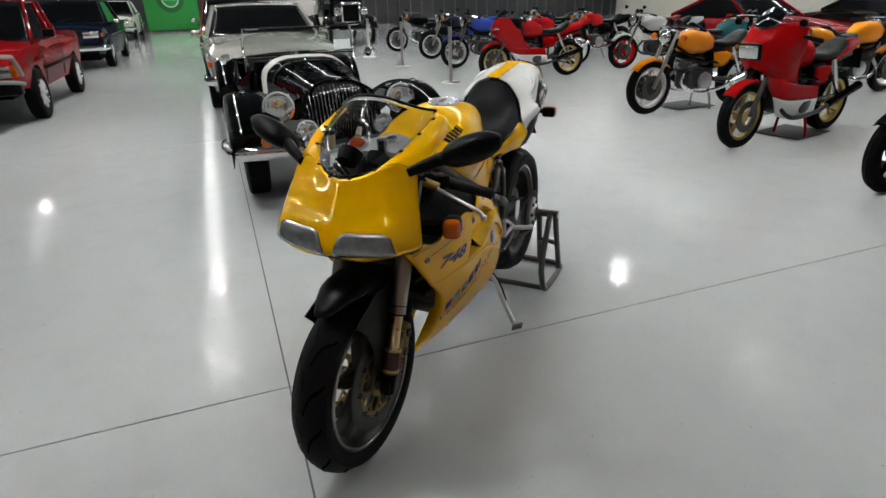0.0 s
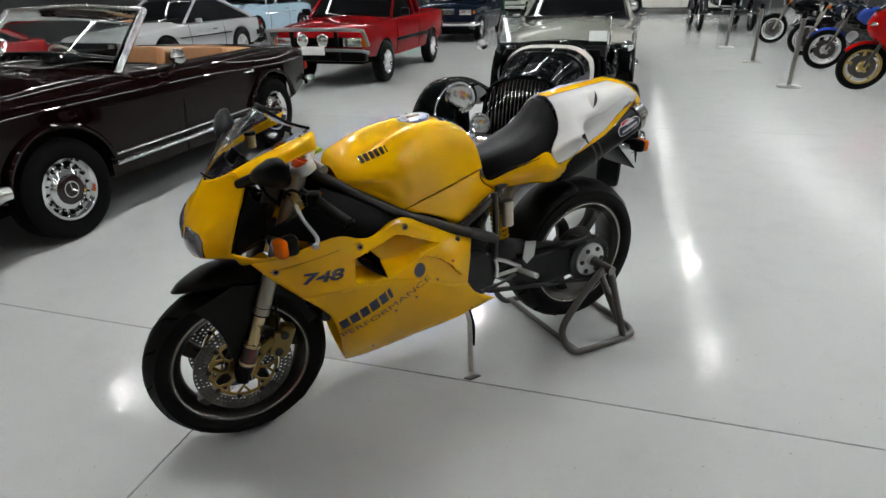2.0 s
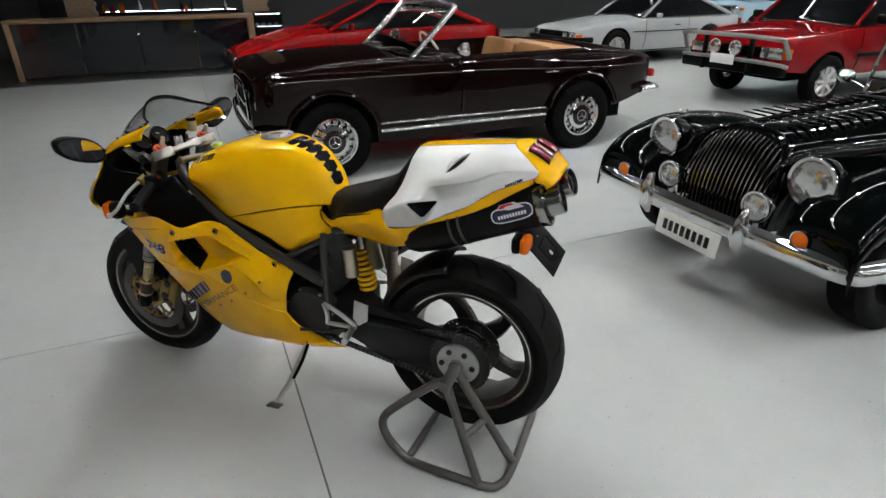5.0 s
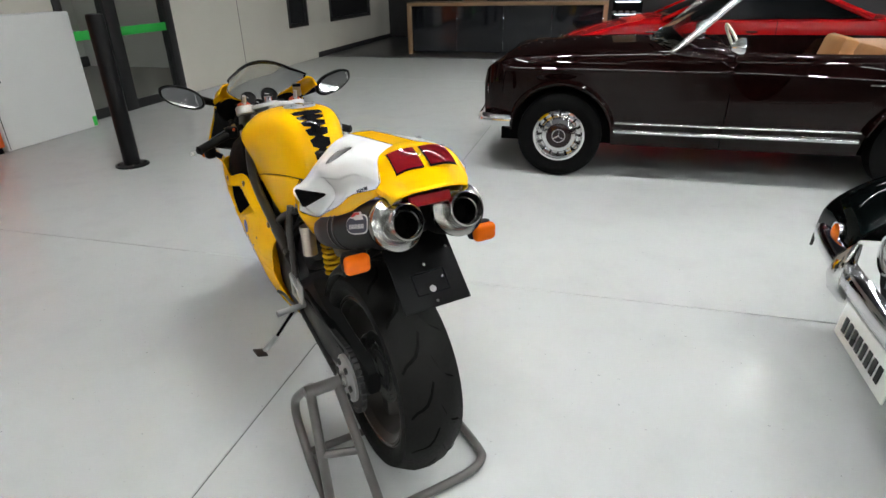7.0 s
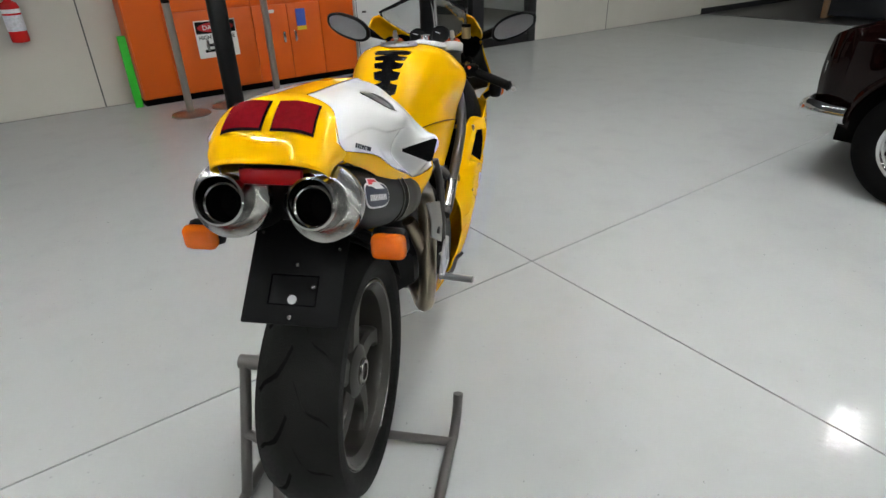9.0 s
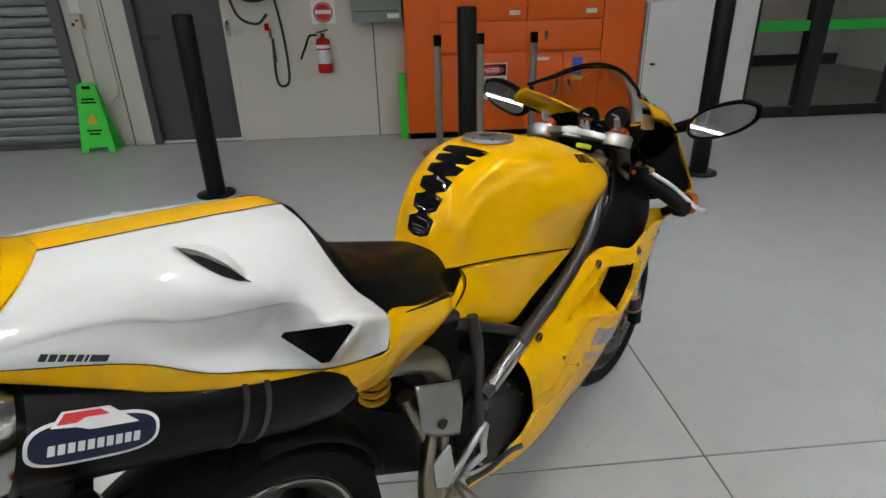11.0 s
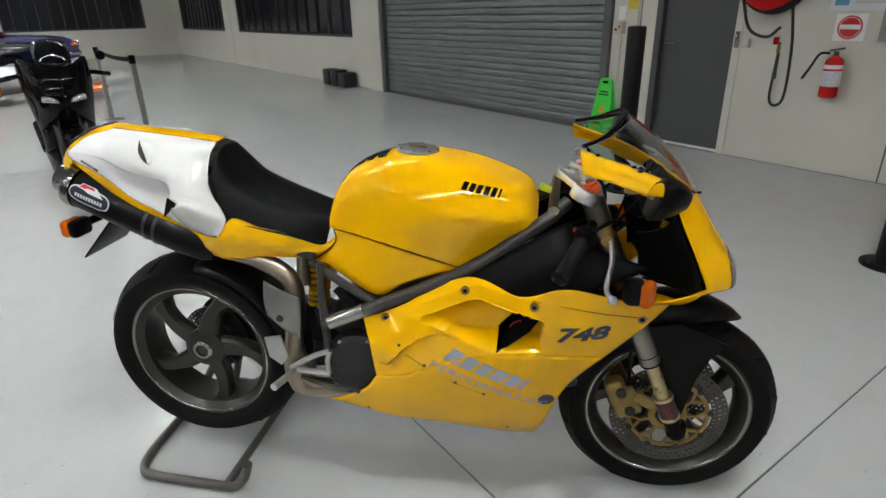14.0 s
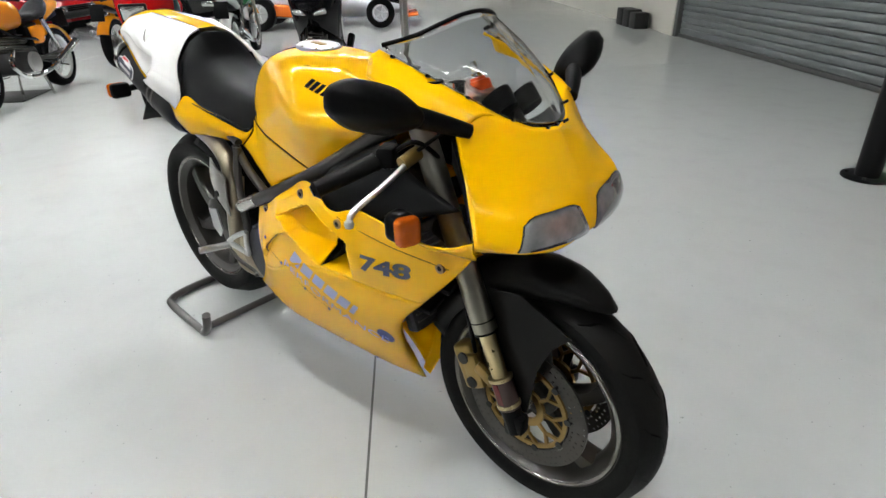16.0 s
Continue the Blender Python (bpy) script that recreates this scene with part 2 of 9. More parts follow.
FLOOR = floor_material()
WALL = mat("cream_concrete", (0.57, 0.55, 0.49), 0.7, var=0.06, scale=1.5, bump=0.1, bscale=40)
WALLW = mat("white_wall", (0.72, 0.72, 0.69), 0.6, var=0.04, scale=1.2, bump=0.05, bscale=40)
DARKWALL = mat("dark_cladding", (0.02, 0.02, 0.022), 0.6, var=0.15)
JOINT = mat("joint_filler", (0.10, 0.10, 0.10), 0.7, var=0.3, scale=30)

XS = [-24, -17.7, -11.6, -5.5, 0.69, 6.9, 13.0, 20]
YS = [4.6, 0.08, -4.5, -9.1, -13.7, -18.3, -23, -27.5, -32]


def floor():
    fl = struct("floor", box(BM(), (0, 0, -0.06), (0.1, 0.1, 0.02)), JOINT, "glossy light grey epoxy floor with saw-cut joints", "floor")
    bm = BM()
    c = B(-2, -13.7)
    box(bm, (c.x, c.y, -0.054), (44, 37, 0.1), (0, 0, -45))
    bm.to_mesh(fl.data)
    bm.free()
    for i in range(len(XS) - 1):
        for j in range(len(YS) - 1):
            x0, x1, y1, y0 = XS[i], XS[i + 1], YS[j], YS[j + 1]
            g = 0.0035
            bm = BM()
            vs = [bm.verts.new(B(x, y, 0)) for x, y in ((x0 + g, y0 + g), (x1 - g, y0 + g), (x1 - g, y1 - g), (x0 + g, y1 - g))]
            lo = [bm.verts.new(v.co + Vector((0, 0, -0.006))) for v in vs]
            bm.faces.new(vs)
            for k in range(4):
                bm.faces.new((vs[k], lo[k], lo[(k + 1) % 4], vs[(k + 1) % 4]))
            part("floor_slab", bm, FLOOR, fl, "", 0)


def wall_box(bm, x0, x1, y0, y1, z0, z1):
    c = B((x0 + x1) / 2, (y0 + y1) / 2)
    return box(bm, (c.x, c.y, (z0 + z1) / 2), (x1 - x0, y1 - y0, z1 - z0), (0, 0, -45))


floor()
YW = 4.62     # face of the service wall
XL, XR, YB = -23.9, 16.5, -31.0


def bbox(name, x0, x1, y0, y1, z0, z1, material, label, category, kind="structure", bevel=0.0, parent=None):
    c = B((x0 + x1) / 2, (y0 + y1) / 2)
    bm = box(BM(), (c.x, c.y, (z0 + z1) / 2), (x1 - x0, y1 - y0, z1 - z0), (0, 0, -45), bevel)
    if parent:
        return part(name, bm, material, parent, label)
    return struct(name, bm, material, label, category, kind)


def bb(bm, x0, x1, y0, y1, z0, z1, bevel=0.0):
    c = B((x0 + x1) / 2, (y0 + y1) / 2)
    return box(bm, (c.x, c.y, (z0 + z1) / 2), (x1 - x0, y1 - y0, z1 - z0), (0, 0, -45), bevel)


def service_wall():
    """The wall with roller door, grey door and glazed entrance; openings go through it."""
    bm = BM()
    T0, T1 = YW, YW + 0.2
    H = CEIL
    holes = [(-22.8, -17.5, 0.90, 3.4), (-16.2, -9.25, 0.90, 3.4), (-8.08, -3.12, 0, 4.2), (-2.55, -1.66, 0, 2.08), (3.36, 5.15, 0, 2.5), (8.25, 9.0, 0.63, 1.75), (10.0, 12.25, 0.63, 1.75)]
    x = XL
    for a, b, z0, z1 in holes:
        bb(bm, x, a, T0, T1, 0, H)
        if z0 > 0:
            bb(bm, a, b, T0, T1, 0, z0)
        bb(bm, a, b, T0, T1, z1, H)
        x = b
    bb(bm, x, XR, T0, T1, 0, H)
    wall = struct("wall_north", bm, WALL, "cream precast concrete service wall", "wall")
    bm = BM()
    for x in (-8.6, -16.85, -2.75, -0.35, 6.7):
        bb(bm, x - 0.006, x + 0.006, YW - 0.002, YW + 0.01, 0, H)
    part("panel_joint", bm, JOINT, wall)
    bm = BM()
    bb(bm, -8.62, -8.12, YW - 0.06, YW + 0.1, 0, 4.3)
    part("door_jamb", bm, WALL, wall)
    return wall


def louvre_window(name, x0, x1, z0, z1, along_x=True, n=12):
    w = thing(name, None, "dark louvred window behind a frame", "window", kind="structure")
    fr = mat("window_frame_dark", (0.02, 0.02, 0.02), 0.5)
    pane = mat("dark_window", (0.012, 0.013, 0.016), 0.15, spec=0.6)

    def q(bm, a, b, d0, d1, z_0, z_1):
        return bb(bm, a, b, d0, d1, z_0, z_1) if along_x else bb(bm, d0, d1, a, b, z_0, z_1)
    d = YW if along_x else XL
    sg = 1 if along_x else -1
    lo, hi = sorted((d + sg * 0.10, d + sg * 0.13))
    part("pane", q(BM(), x0, x1, lo, hi, z0, z1), pane, w)
    lo, hi = sorted((d + sg * 0.02, d + sg * 0.09))
    for a, b, c, e in ((x0, x1, z0, z0 + 0.05), (x0, x1, z1 - 0.05, z1), (x0, x0 + 0.05, z0 + 0.05, z1 - 0.05), (x1 - 0.05, x1, z0 + 0.05, z1 - 0.05)):
        part("window_frame", q(BM(), a, b, lo, hi, c, e), fr, w)
    lo, hi = sorted((d + sg * 0.06, d + sg * 0.095))
    for k in range(1, n):
        xx = x0 + (x1 - x0) * k / n
        part("bar", q(BM(), xx - 0.014, xx + 0.014, lo, hi, z0 + 0.05, z1 - 0.05), FRAME_GREY if k % 3 == 0 else fr, w)
    return w


def roller_door():
    d = thing("roller_door_1", None, "closed grey galvanised roller door with horizontal slats", "roller door", kind="structure")
    sl = mat("galvanised_slat", (0.20, 0.215, 0.22), 0.42, metal=0.6, var=0.22, scale=3, bump=0.05)
    g = mat("roller_guide", (0.10, 0.10, 0.10), 0.5, metal=0.4)
    x0, x1 = -8.0, -3.2
    p = 0.088
    prof = [(0.0, 0.0), (0.018, 0.006), (0.022, 0.03), (0.022, 0.062), (0.014, 0.078), (0.0, 0.084)]
    for k in range(44):
        z = 0.05 + p * k
        bm = BM()
        rows = [[B(x, YW + 0.04 - a, z + b) for a, b in prof] + [B(x, YW + 0.07, z + 0.084), B(x, YW + 0.07, z)] for x in (x0, x1)]
        rings(bm, rows)
        part("slat", bm, sl, d)
    bm = BM()
    bb(bm, x0, x1, YW - 0.005, YW + 0.075, 0.004, 0.05)
    part("bottom_rail", bm, g, d, "dark bottom rail")
    for a, b in ((x0 - 0.1, x0), (x1, x1 + 0.1)):
        part("guide", bb(BM(), a, b, YW - 0.05, YW + 0.09, 0.0, 4.2), g, d, "steel side guide")
    bm = BM()
    bb(bm, x0, x1, YW + 0.10, YW + 0.12, 0, 4.2)
    part("backing", bm, DARK, d)


def grey_door():
    d = thing("door_1", None, "closed charcoal grey service door in a steel frame", "door", kind="structure")
    col = mat("charcoal_door", (0.055, 0.056, 0.06), 0.5, var=0.05)
    part("door_leaf", bb(BM(), -2.49, -1.72, YW + 0.05, YW + 0.09, 0.012, 2.03), col, d)
    fr = mat("door_frame_grey", (0.06, 0.06, 0.063), 0.5)
    part("door_frame", bb(BM(), -2.56, -2.49, YW - 0.012, YW + 0.12, 0, 2.09), fr, d)
    part("door_frame", bb(BM(), -1.72, -1.65, YW - 0.012, YW + 0.12, 0, 2.09), WALL, d)
    part("door_frame", bb(BM(), -2.49, -1.72, YW - 0.012, YW + 0.12, 2.03, 2.09), fr, d)
    bm = BM()
    cyl(bm, B(-2.42, YW + 0.05, 1.0), B(-2.42, YW - 0.01, 1.0), 0.011)
    cyl(bm, B(-2.42, YW - 0.008, 1.0), B(-2.30, YW - 0.008, 1.0), 0.009)
    part("door_handle", bm, STEEL, d, "steel lever handle")
    part("door_closer", bb(BM(), -1.70, -1.66, YW - 0.035, YW - 0.012, 0.98, 1.12, 0.005), STEEL, d)
    part("door_seal", bb(BM(), -2.49, -1.72, YW + 0.03, YW + 0.045, 0.0, 0.022), mat("white_strip", (0.75, 0.75, 0.73), 0.5), d, "pale threshold strip")


def glazed_entrance():
    d = thing("door_2", None, "black aluminium framed glazed sliding door with a green band", "glass door", kind="structure")
    bl = mat("black_aluminium", (0.010, 0.010, 0.011), 0.35)
    gl = glass("entrance_glass", (0.8, 0.85, 0.85))
    for a, b in ((3.36, 3.46), (4.02, 4.20), (5.02, 5.15)):
        part("stile", bb(BM(), a, b, YW - 0.02, YW + 0.1, 0, 2.5, 0.004), bl, d)
    for a, b in ((3.46, 4.02), (4.20, 5.02)):
        part("bottom_rail", bb(BM(), a, b, YW + 0.0, YW + 0.06, 0.0, 0.11), bl, d)
        part("top_rail", bb(BM(), a, b, YW + 0.0, YW + 0.06, 2.4, 2.5), bl, d)
        p = part("pane", bb(BM(), a, b, YW + 0.02, YW + 0.03, 0.11, 2.4), gl, d)
        p.visible_shadow = False
        part("green_band", bb(BM(), a, b, YW + 0.012, YW + 0.017, 0.86, 0.96), mat("green_vinyl", (0.02, 0.42, 0.06), 0.5), d, "green safety band")
    # lobby behind the glass
    bm = BM()
    bb(bm, 2.6, 7.5, YW + 4.0, YW + 4.2, 0, 3.0)
    struct("lobby_wall", bm, WALLW, "white lobby wall behind the glass door", "wall")
    bm = BM()
    bb(bm, 2.6, 7.5, YW + 0.2, YW + 4.2, -0.05, -0.004)
    struct("lobby_floor", bm, mat("lobby_carpet", (0.22, 0.21, 0.19), 0.9, bump=0.2), "brown-grey lobby floor", "floor")
    bm = BM()
    bb(bm, 2.6, 7.5, YW + 3.96, YW + 4.0, 0.0, 0.18)
    struct("lobby_skirting", bm, DARKWALL, "dark skirting in the lobby", "skirting")
    bm = BM()
    bb(bm, 2.4, 2.6, YW + 0.2, YW + 4.2, 0, 3.0)
    bb(bm, 7.5, 7.7, YW + 0.2, YW + 4.2, 0, 3.0)
    struct("lobby_side_wall", bm, WALLW, "white lobby side walls", "wall")
    bm = BM()
    bb(bm, 2.4, 7.7, YW + 0.2, YW + 4.2, 3.0, 3.1)
    struct("lobby_ceiling", bm, WALLW, "white lobby ceiling", "ceiling")
    # glowing panel added out of view to brighten the lobby
    bm = BM()
    bb(bm, 4.2, 5.4, YW + 2.0, YW + 2.3, 2.95, 2.99)
    struct("lobby_light", bm, glow("lobby_fill_glow", (1, 0.97, 0.9), 6), "added ceiling light panel, out of view, that brightens the lobby", "lamp", "thing")


def office_window(name, x0, x1):
    w = thing(name, None, "dark framed office window with reflections", "window", kind="structure")
    bl = mat("office_frame", (0.012, 0.012, 0.012), 0.4)
    z0, z1 = 0.63, 1.75
    for a, b, c, e in ((x0, x1, z0, z0 + 0.06), (x0, x1, z1 - 0.06, z1), (x0, x0 + 0.06, z0 + 0.06, z1 - 0.06), (x1 - 0.06, x1, z0 + 0.06, z1 - 0.06)):
        part("window_frame", bb(BM(), a, b, YW - 0.015, YW + 0.08, c, e), bl, w)
    part("pane", bb(BM(), x0 + 0.06, x1 - 0.06, YW + 0.03, YW + 0.05, z0 + 0.06, z1 - 0.06), mat("office_pane", (0.02, 0.02, 0.022), 0.03, spec=0.8), w)


def shell():
    service_wall()
    # west wall with windows
    bm = BM()
    y = YW + 0.2
    for a, b in ((3.58, -0.83), (-2.03, -6.6), (-7.8, -12.4), (-13.6, -18.2), (-19.4, -24.0)):
        bb(bm, XL - 0.2, XL, a, y, 0, CEIL)
        bb(bm, XL - 0.2, XL, b, a, 0, 0.95)
        bb(bm, XL - 0.2, XL, b, a, 3.4, CEIL)
        y = b
    bb(bm, XL - 0.2, XL, YB, y, 0, CEIL)
    struct("wall_west", bm, WALL, "cream concrete end wall with louvred windows", "wall")
    for i, (a, b) in enumerate(((3.58, -0.83), (-2.03, -6.6), (-7.8, -12.4), (-13.6, -18.2), (-19.4, -24.0))):
        louvre_window("window_%d" % (i + 3), b, a, 0.95, 3.4, False)
    louvre_window("window_1", -16.2, -9.25, 0.90, 3.4)
    louvre_window("window_2", -22.8, -17.5, 0.90, 3.4)
    roller_door()
    grey_door()
    glazed_entrance()
    office_window("window_8", 8.25, 9.0)
    office_window("window_9", 10.0, 12.25)
    bbox("wall_east", XR, XR + 0.2, YB, YW + 0.2, 0, CEIL, DARKWALL, "dark clad end wall behind the bar", "wall")
    bm = BM()
    bb(bm, XL, XR, YB - 0.2, YB, 0, CEIL)
    struct("wall_south", bm, DARKWALL, "dark clad far wall", "wall")
    bbox("ceiling", XL - 0.2, XR + 0.2, YB - 0.2, YW + 0.2, CEIL, CEIL + 0.15, mat("dark_ceiling", (0.035, 0.035, 0.037), 0.8, var=0.05), "dark painted ceiling", "ceiling")
    # white end return by the office, dark platform of the bar
    bbox("skirting_1", 9.3, 13.9, YW - 0.02, YW - 0.003, 0, 0.10, DARKWALL, "dark skirting", "skirting")
    bbox("wall_return", 13.6, 13.8, 3.0, YW - 0.004, 0, CEIL, DARKWALL, "dark return wall beside the bar", "wall")
    bbox("bar_floor", 9.45, XR, -1.6, YW - 0.03, 0.002, 0.008, mat("dark_tile", (0.05, 0.05, 0.052), 0.3, var=0.15), "dark grey tiled floor under the bar", "floor")
    bm = BM()
    for k in range(60):
        x = XL + 0.4 + k * 0.67
        bb(bm, x, x + 0.05, YB, YB + 0.05, 0, CEIL)
    struct("wall_batten", bm, mat("batten_grey", (0.06, 0.06, 0.06), 0.5), "vertical battens on the dark wall", "cladding", "structure")


shell()


def ceiling_lights():
    """Rows of trunking: linear tubes end to end, with a brighter spot head in each length."""
    body = mat("lamp_body", (0.7, 0.7, 0.7), 0.5)
    em = glow("tube_glow", (0.965, 0.985, 0.97), LAMP_POWER * 0.095)
    hot = glow("head_glow", (0.965, 0.985, 0.97), LAMP_POWER * 2.40)
    first = None
    for x in (-20.4, -16.0, -11.6, -7.1, -2.7, 1.5, 6.4, 10.8):
        for k in range(9):
            y = -0.2 - 3.6 * k
            if x > 9 and k == 0:
                continue
            m = BP(x, y, 4.55)
            if first is None:
                first = thing("strip_light", m, "suspended white linear strip light, lit", "strip light", "ceiling strip lights")
                part("housing", box(BM(), (0, 0, 0.045), (0.09, 3.56, 0.05), bevel=0.006), body, first)
                for yy in (-1.01, 1.01):
                    part("tube", box(BM(), (0, yy, 0.008), (0.06, 1.46, 0.022), bevel=0.006), em, first, "glowing tube")
                part("lamp_head", box(BM(), (0, 0, 0.0), (0.16, 0.22, 0.03), bevel=0.006), hot, first, "brighter lamp head")
                # these shields are an unseen addition that narrows the beam and deepens shadows
                for xx in (-0.088, 0.088):
                    part("shield", box(BM(), (xx, 0, -0.027), (0.006, 0.26, 0.084)), body, first, "added unseen baffle that narrows the beam of the lamp head")
                for yy in (-0.12, 0.12):
                    part("shield", box(BM(), (0, yy, -0.027), (0.17, 0.006, 0.084)), body, first)
                for yy in (-1.2, 1.2):
                    part("hanger", cyl(BM(), (0, yy, 0.07), (0, yy, CEIL - 4.55), 0.004, seg=6), body, first)
            else:
                copy_thing(first, m)


ceiling_lights()


# ---- the yellow sports motorcycle ----
from mathutils.bvhtree import BVHTree

FW, RW = Vector((0.711, 0.008, 0.298)), Vector((-0.7005, 0.026, 0.372))   # axles


def tyre_skin(bm, c, R, width, rim):
    w = width / 2
    prof = [(-w * 0.72, rim), (-w * 0.93, rim + 0.018), (-w, rim + (R - rim) * 0.42), (-w * 0.96, rim + (R - rim) * 0.62),
            (-w * 0.74, R - 0.022), (-w * 0.4, R - 0.005), (0, R), (w * 0.4, R - 0.005), (w * 0.74, R - 0.022),
            (w * 0.96, rim + (R - rim) * 0.62), (w, rim + (R - rim) * 0.42), (w * 0.93, rim + 0.018), (w * 0.72, rim)]
    return turned(bm, c, (0, 1, 0), prof, 72, close=True)


def sport_wheel(parent, c, R, width, rim, hub, twist, side, wide=0.028, bend=0.22, offset=0.0):
    w = part("wheel", tyre_skin(BM(), c, R, width, rim), RUBBER, parent, "black rubber tyre with worn tread")
    bm = BM()
    hw = width * 0.36
    turned(bm, c, (0, 1, 0), [(-hw - 0.006, rim + 0.006), (-hw - 0.006, rim - 0.008), (-hw + 0.012, rim - 0.026), (0, rim - 0.034), (hw - 0.012, rim - 0.026),
                              (hw + 0.006, rim - 0.008), (hw + 0.006, rim + 0.006), (hw - 0.01, rim - 0.008), (0, rim - 0.018), (-hw + 0.01, rim - 0.008)], 72, close=True)
    part("rim", bm, WHEEL, w, "bronze-grey alloy rim")
    for k in (-1, 1):
        bm = BM()
        turned(bm, c, (0, 1, 0), [(k * (hw + 0.0055), rim + 0.004), (k * (hw + 0.0085), rim + 0.001), (k * (hw + 0.0085), rim - 0.004), (k * (hw + 0.0055), rim - 0.007)], 72, close=True)
        part("rim_lip", bm, LIP, w, "worn brighter rim edge")
    for k in range(5):
        a0 = math.radians(72 * k + twist)
        bm = BM()
        rows = []
        for i in range(11):
            f = i / 10
            r = hub + (rim - 0.026 - hub) * f
            a = a0 + side * bend * f * f
            ww = wide * (1 - 0.45 * f + 1.5 * max(0, f - 0.70))
            d = Vector((math.cos(a), 0, math.sin(a)))
            q = Vector((-d.z, 0, d.x))
            t = 0.017 + 0.010 * f
            o = Vector((0, -offset * (1 - 0.5 * f), 0))
            rows.append([c + o + d * r + q * ww * u + Vector((0, t * v, 0)) for u, v in ((-1, -0.55), (-0.72, -1), (0.72, -1), (1, -0.55), (1, 0.55), (0.72, 1), (-0.72, 1), (-1, 0.55))])
        part("spoke", rings(bm, rows), WHEEL, w)
    bm = BM()
    turned(bm, c + Vector((0, -offset, 0)), (0, 1, 0), [(-0.030, 0.030), (-0.030, hub * 0.8), (-0.020, hub + 0.010), (0.035, hub + 0.012), (0.05, hub), (0.05, 0.02)], 32)
    part("hub", bm, WHEEL, w)
    return w


def tread(parent, c, R, width, n, name="tread_groove"):
    """Short slanted grooves in the tread."""
    bm = BM()
    for k in range(n):
        for s in (-1, 1):
            a = 6.2832 * (k + (0.5 if s > 0 else 0)) / n
            pts = []
            for i in range(6):
                f = i / 5
                y = s * width * (0.03 + 0.37 * f)
                rr = R + 0.0006 - 0.030 * (y / (width * 0.5)) ** 2 - 0.012 * (abs(y) / (width * 0.5)) ** 4
                aa = a + 0.34 * f + 0.05 * math.sin(f * 5)
                pts.append(c + Vector((math.cos(aa) * rr, y, math.sin(aa) * rr)))
            vs = []
            for i, p in enumerate(pts):
                wd = 0.0045 * (1 - 0.5 * abs(i / 5 - 0.4))
                vs.append((bm.verts.new(p + Vector((0, wd * 0.6, 0)) + Vector((-(p - c).z, 0, (p - c).x)).normalized() * -wd), bm.verts.new(p - Vector((0, wd * 0.6, 0)) + Vector((-(p - c).z, 0, (p - c).x)).normalized() * wd)))
            for (a1, b1), (a2, b2) in zip(vs, vs[1:]):
                bm.faces.new((a1, b1, b2, a2))
    return part(name, bm, DARK, parent, "", 0)


def brake_disc(parent, c, y, r_out, r_in, carrier, arms, cells=60):
    """A drilled ring: each hole goes right through its cell."""
    cc = Vector((c.x, y, c.z))

    def at(r, a, dy):
        return cc + Vector((math.cos(a) * r, dy, math.sin(a) * r))
    bm = BM()
    n = 3
    da, dr = 6.2831853 / cells, (r_out - r_in) / n
    for side in (-0.0024, 0.0024):
        for k in range(cells):
            for j in range(n):
                a0, r0 = (k + 0.33 * j) * da, r_in + dr * j
                hub_a, hub_r = a0 + da / 2, r0 + dr / 2
                rim, hole = [], []
                for q in range(8):
                    cu, cv = ((1, 0), (1, 1), (0, 1), (-1, 1), (-1, 0), (-1, -1), (0, -1), (1, -1))[q]
                    rim.append(bm.verts.new(at(hub_r + cv * dr / 2, hub_a + cu * da / 2, side)))
                    t = q * 0.7854
                    rr = 0.0043 if (k * 3 + j) % 5 else 0.003
                    hole.append(bm.verts.new(at(hub_r + math.sin(t) * rr, hub_a + math.cos(t) * rr / hub_r, side)))
                for q in range(8):
                    w = (q + 1) % 8
                    bm.faces.new((rim[q], rim[w], hole[w], hole[q]))
    for r in (r_in, r_out):
        rings(bm, [[at(r, 6.2831853 * k / 60, d) for k in range(60)] for d in (-0.0024, 0.0024)], cap=False)
    d = part("brake_disc", bm, DISC, parent, "drilled steel brake disc", 30)
    bm = BM()
    turned(bm, cc, (0, 1, 0), [(-0.003, r_in - 0.016), (-0.003, r_in - 0.005), (0.003, r_in - 0.005), (0.003, r_in - 0.016)], 48, close=True)
    turned(bm, cc, (0, 1, 0), [(-0.004, 0.034), (-0.004, 0.052), (0.004, 0.052), (0.004, 0.034)], 32, close=True)
    web = part("carrier", bm, carrier, d, "gold anodised disc carrier")
    for k in range(arms):
        a = 6.2832 * k / arms
        bm = BM()
        p = [at(0.050, a - 0.09, 0), at(0.050, a + 0.09, 0), at(0.074, a + 0.05, 0), at(r_in - 0.012, a + 0.20 + 0.045, 0), at(r_in - 0.012, a + 0.20 - 0.045, 0), at(0.080, a, 0), at(r_in - 0.012, a - 0.20 + 0.045, 0), at(r_in - 0.012, a - 0.20 - 0.045, 0), at(0.074, a - 0.05, 0)]
        poly(bm, [v - Vector((0, 0.003, 0)) for v in p], (0, 0.006, 0))
        part("carrier_arm", bm, carrier, web)
    for k in range(arms):
        a = 6.2832 * (k + 0.2) / arms
        part("disc_button", cyl(BM(), at(r_in - 0.004, a, -0.005), at(r_in - 0.004, a, 0.005), 0.0085, seg=10), ENGINE, web)
    return d


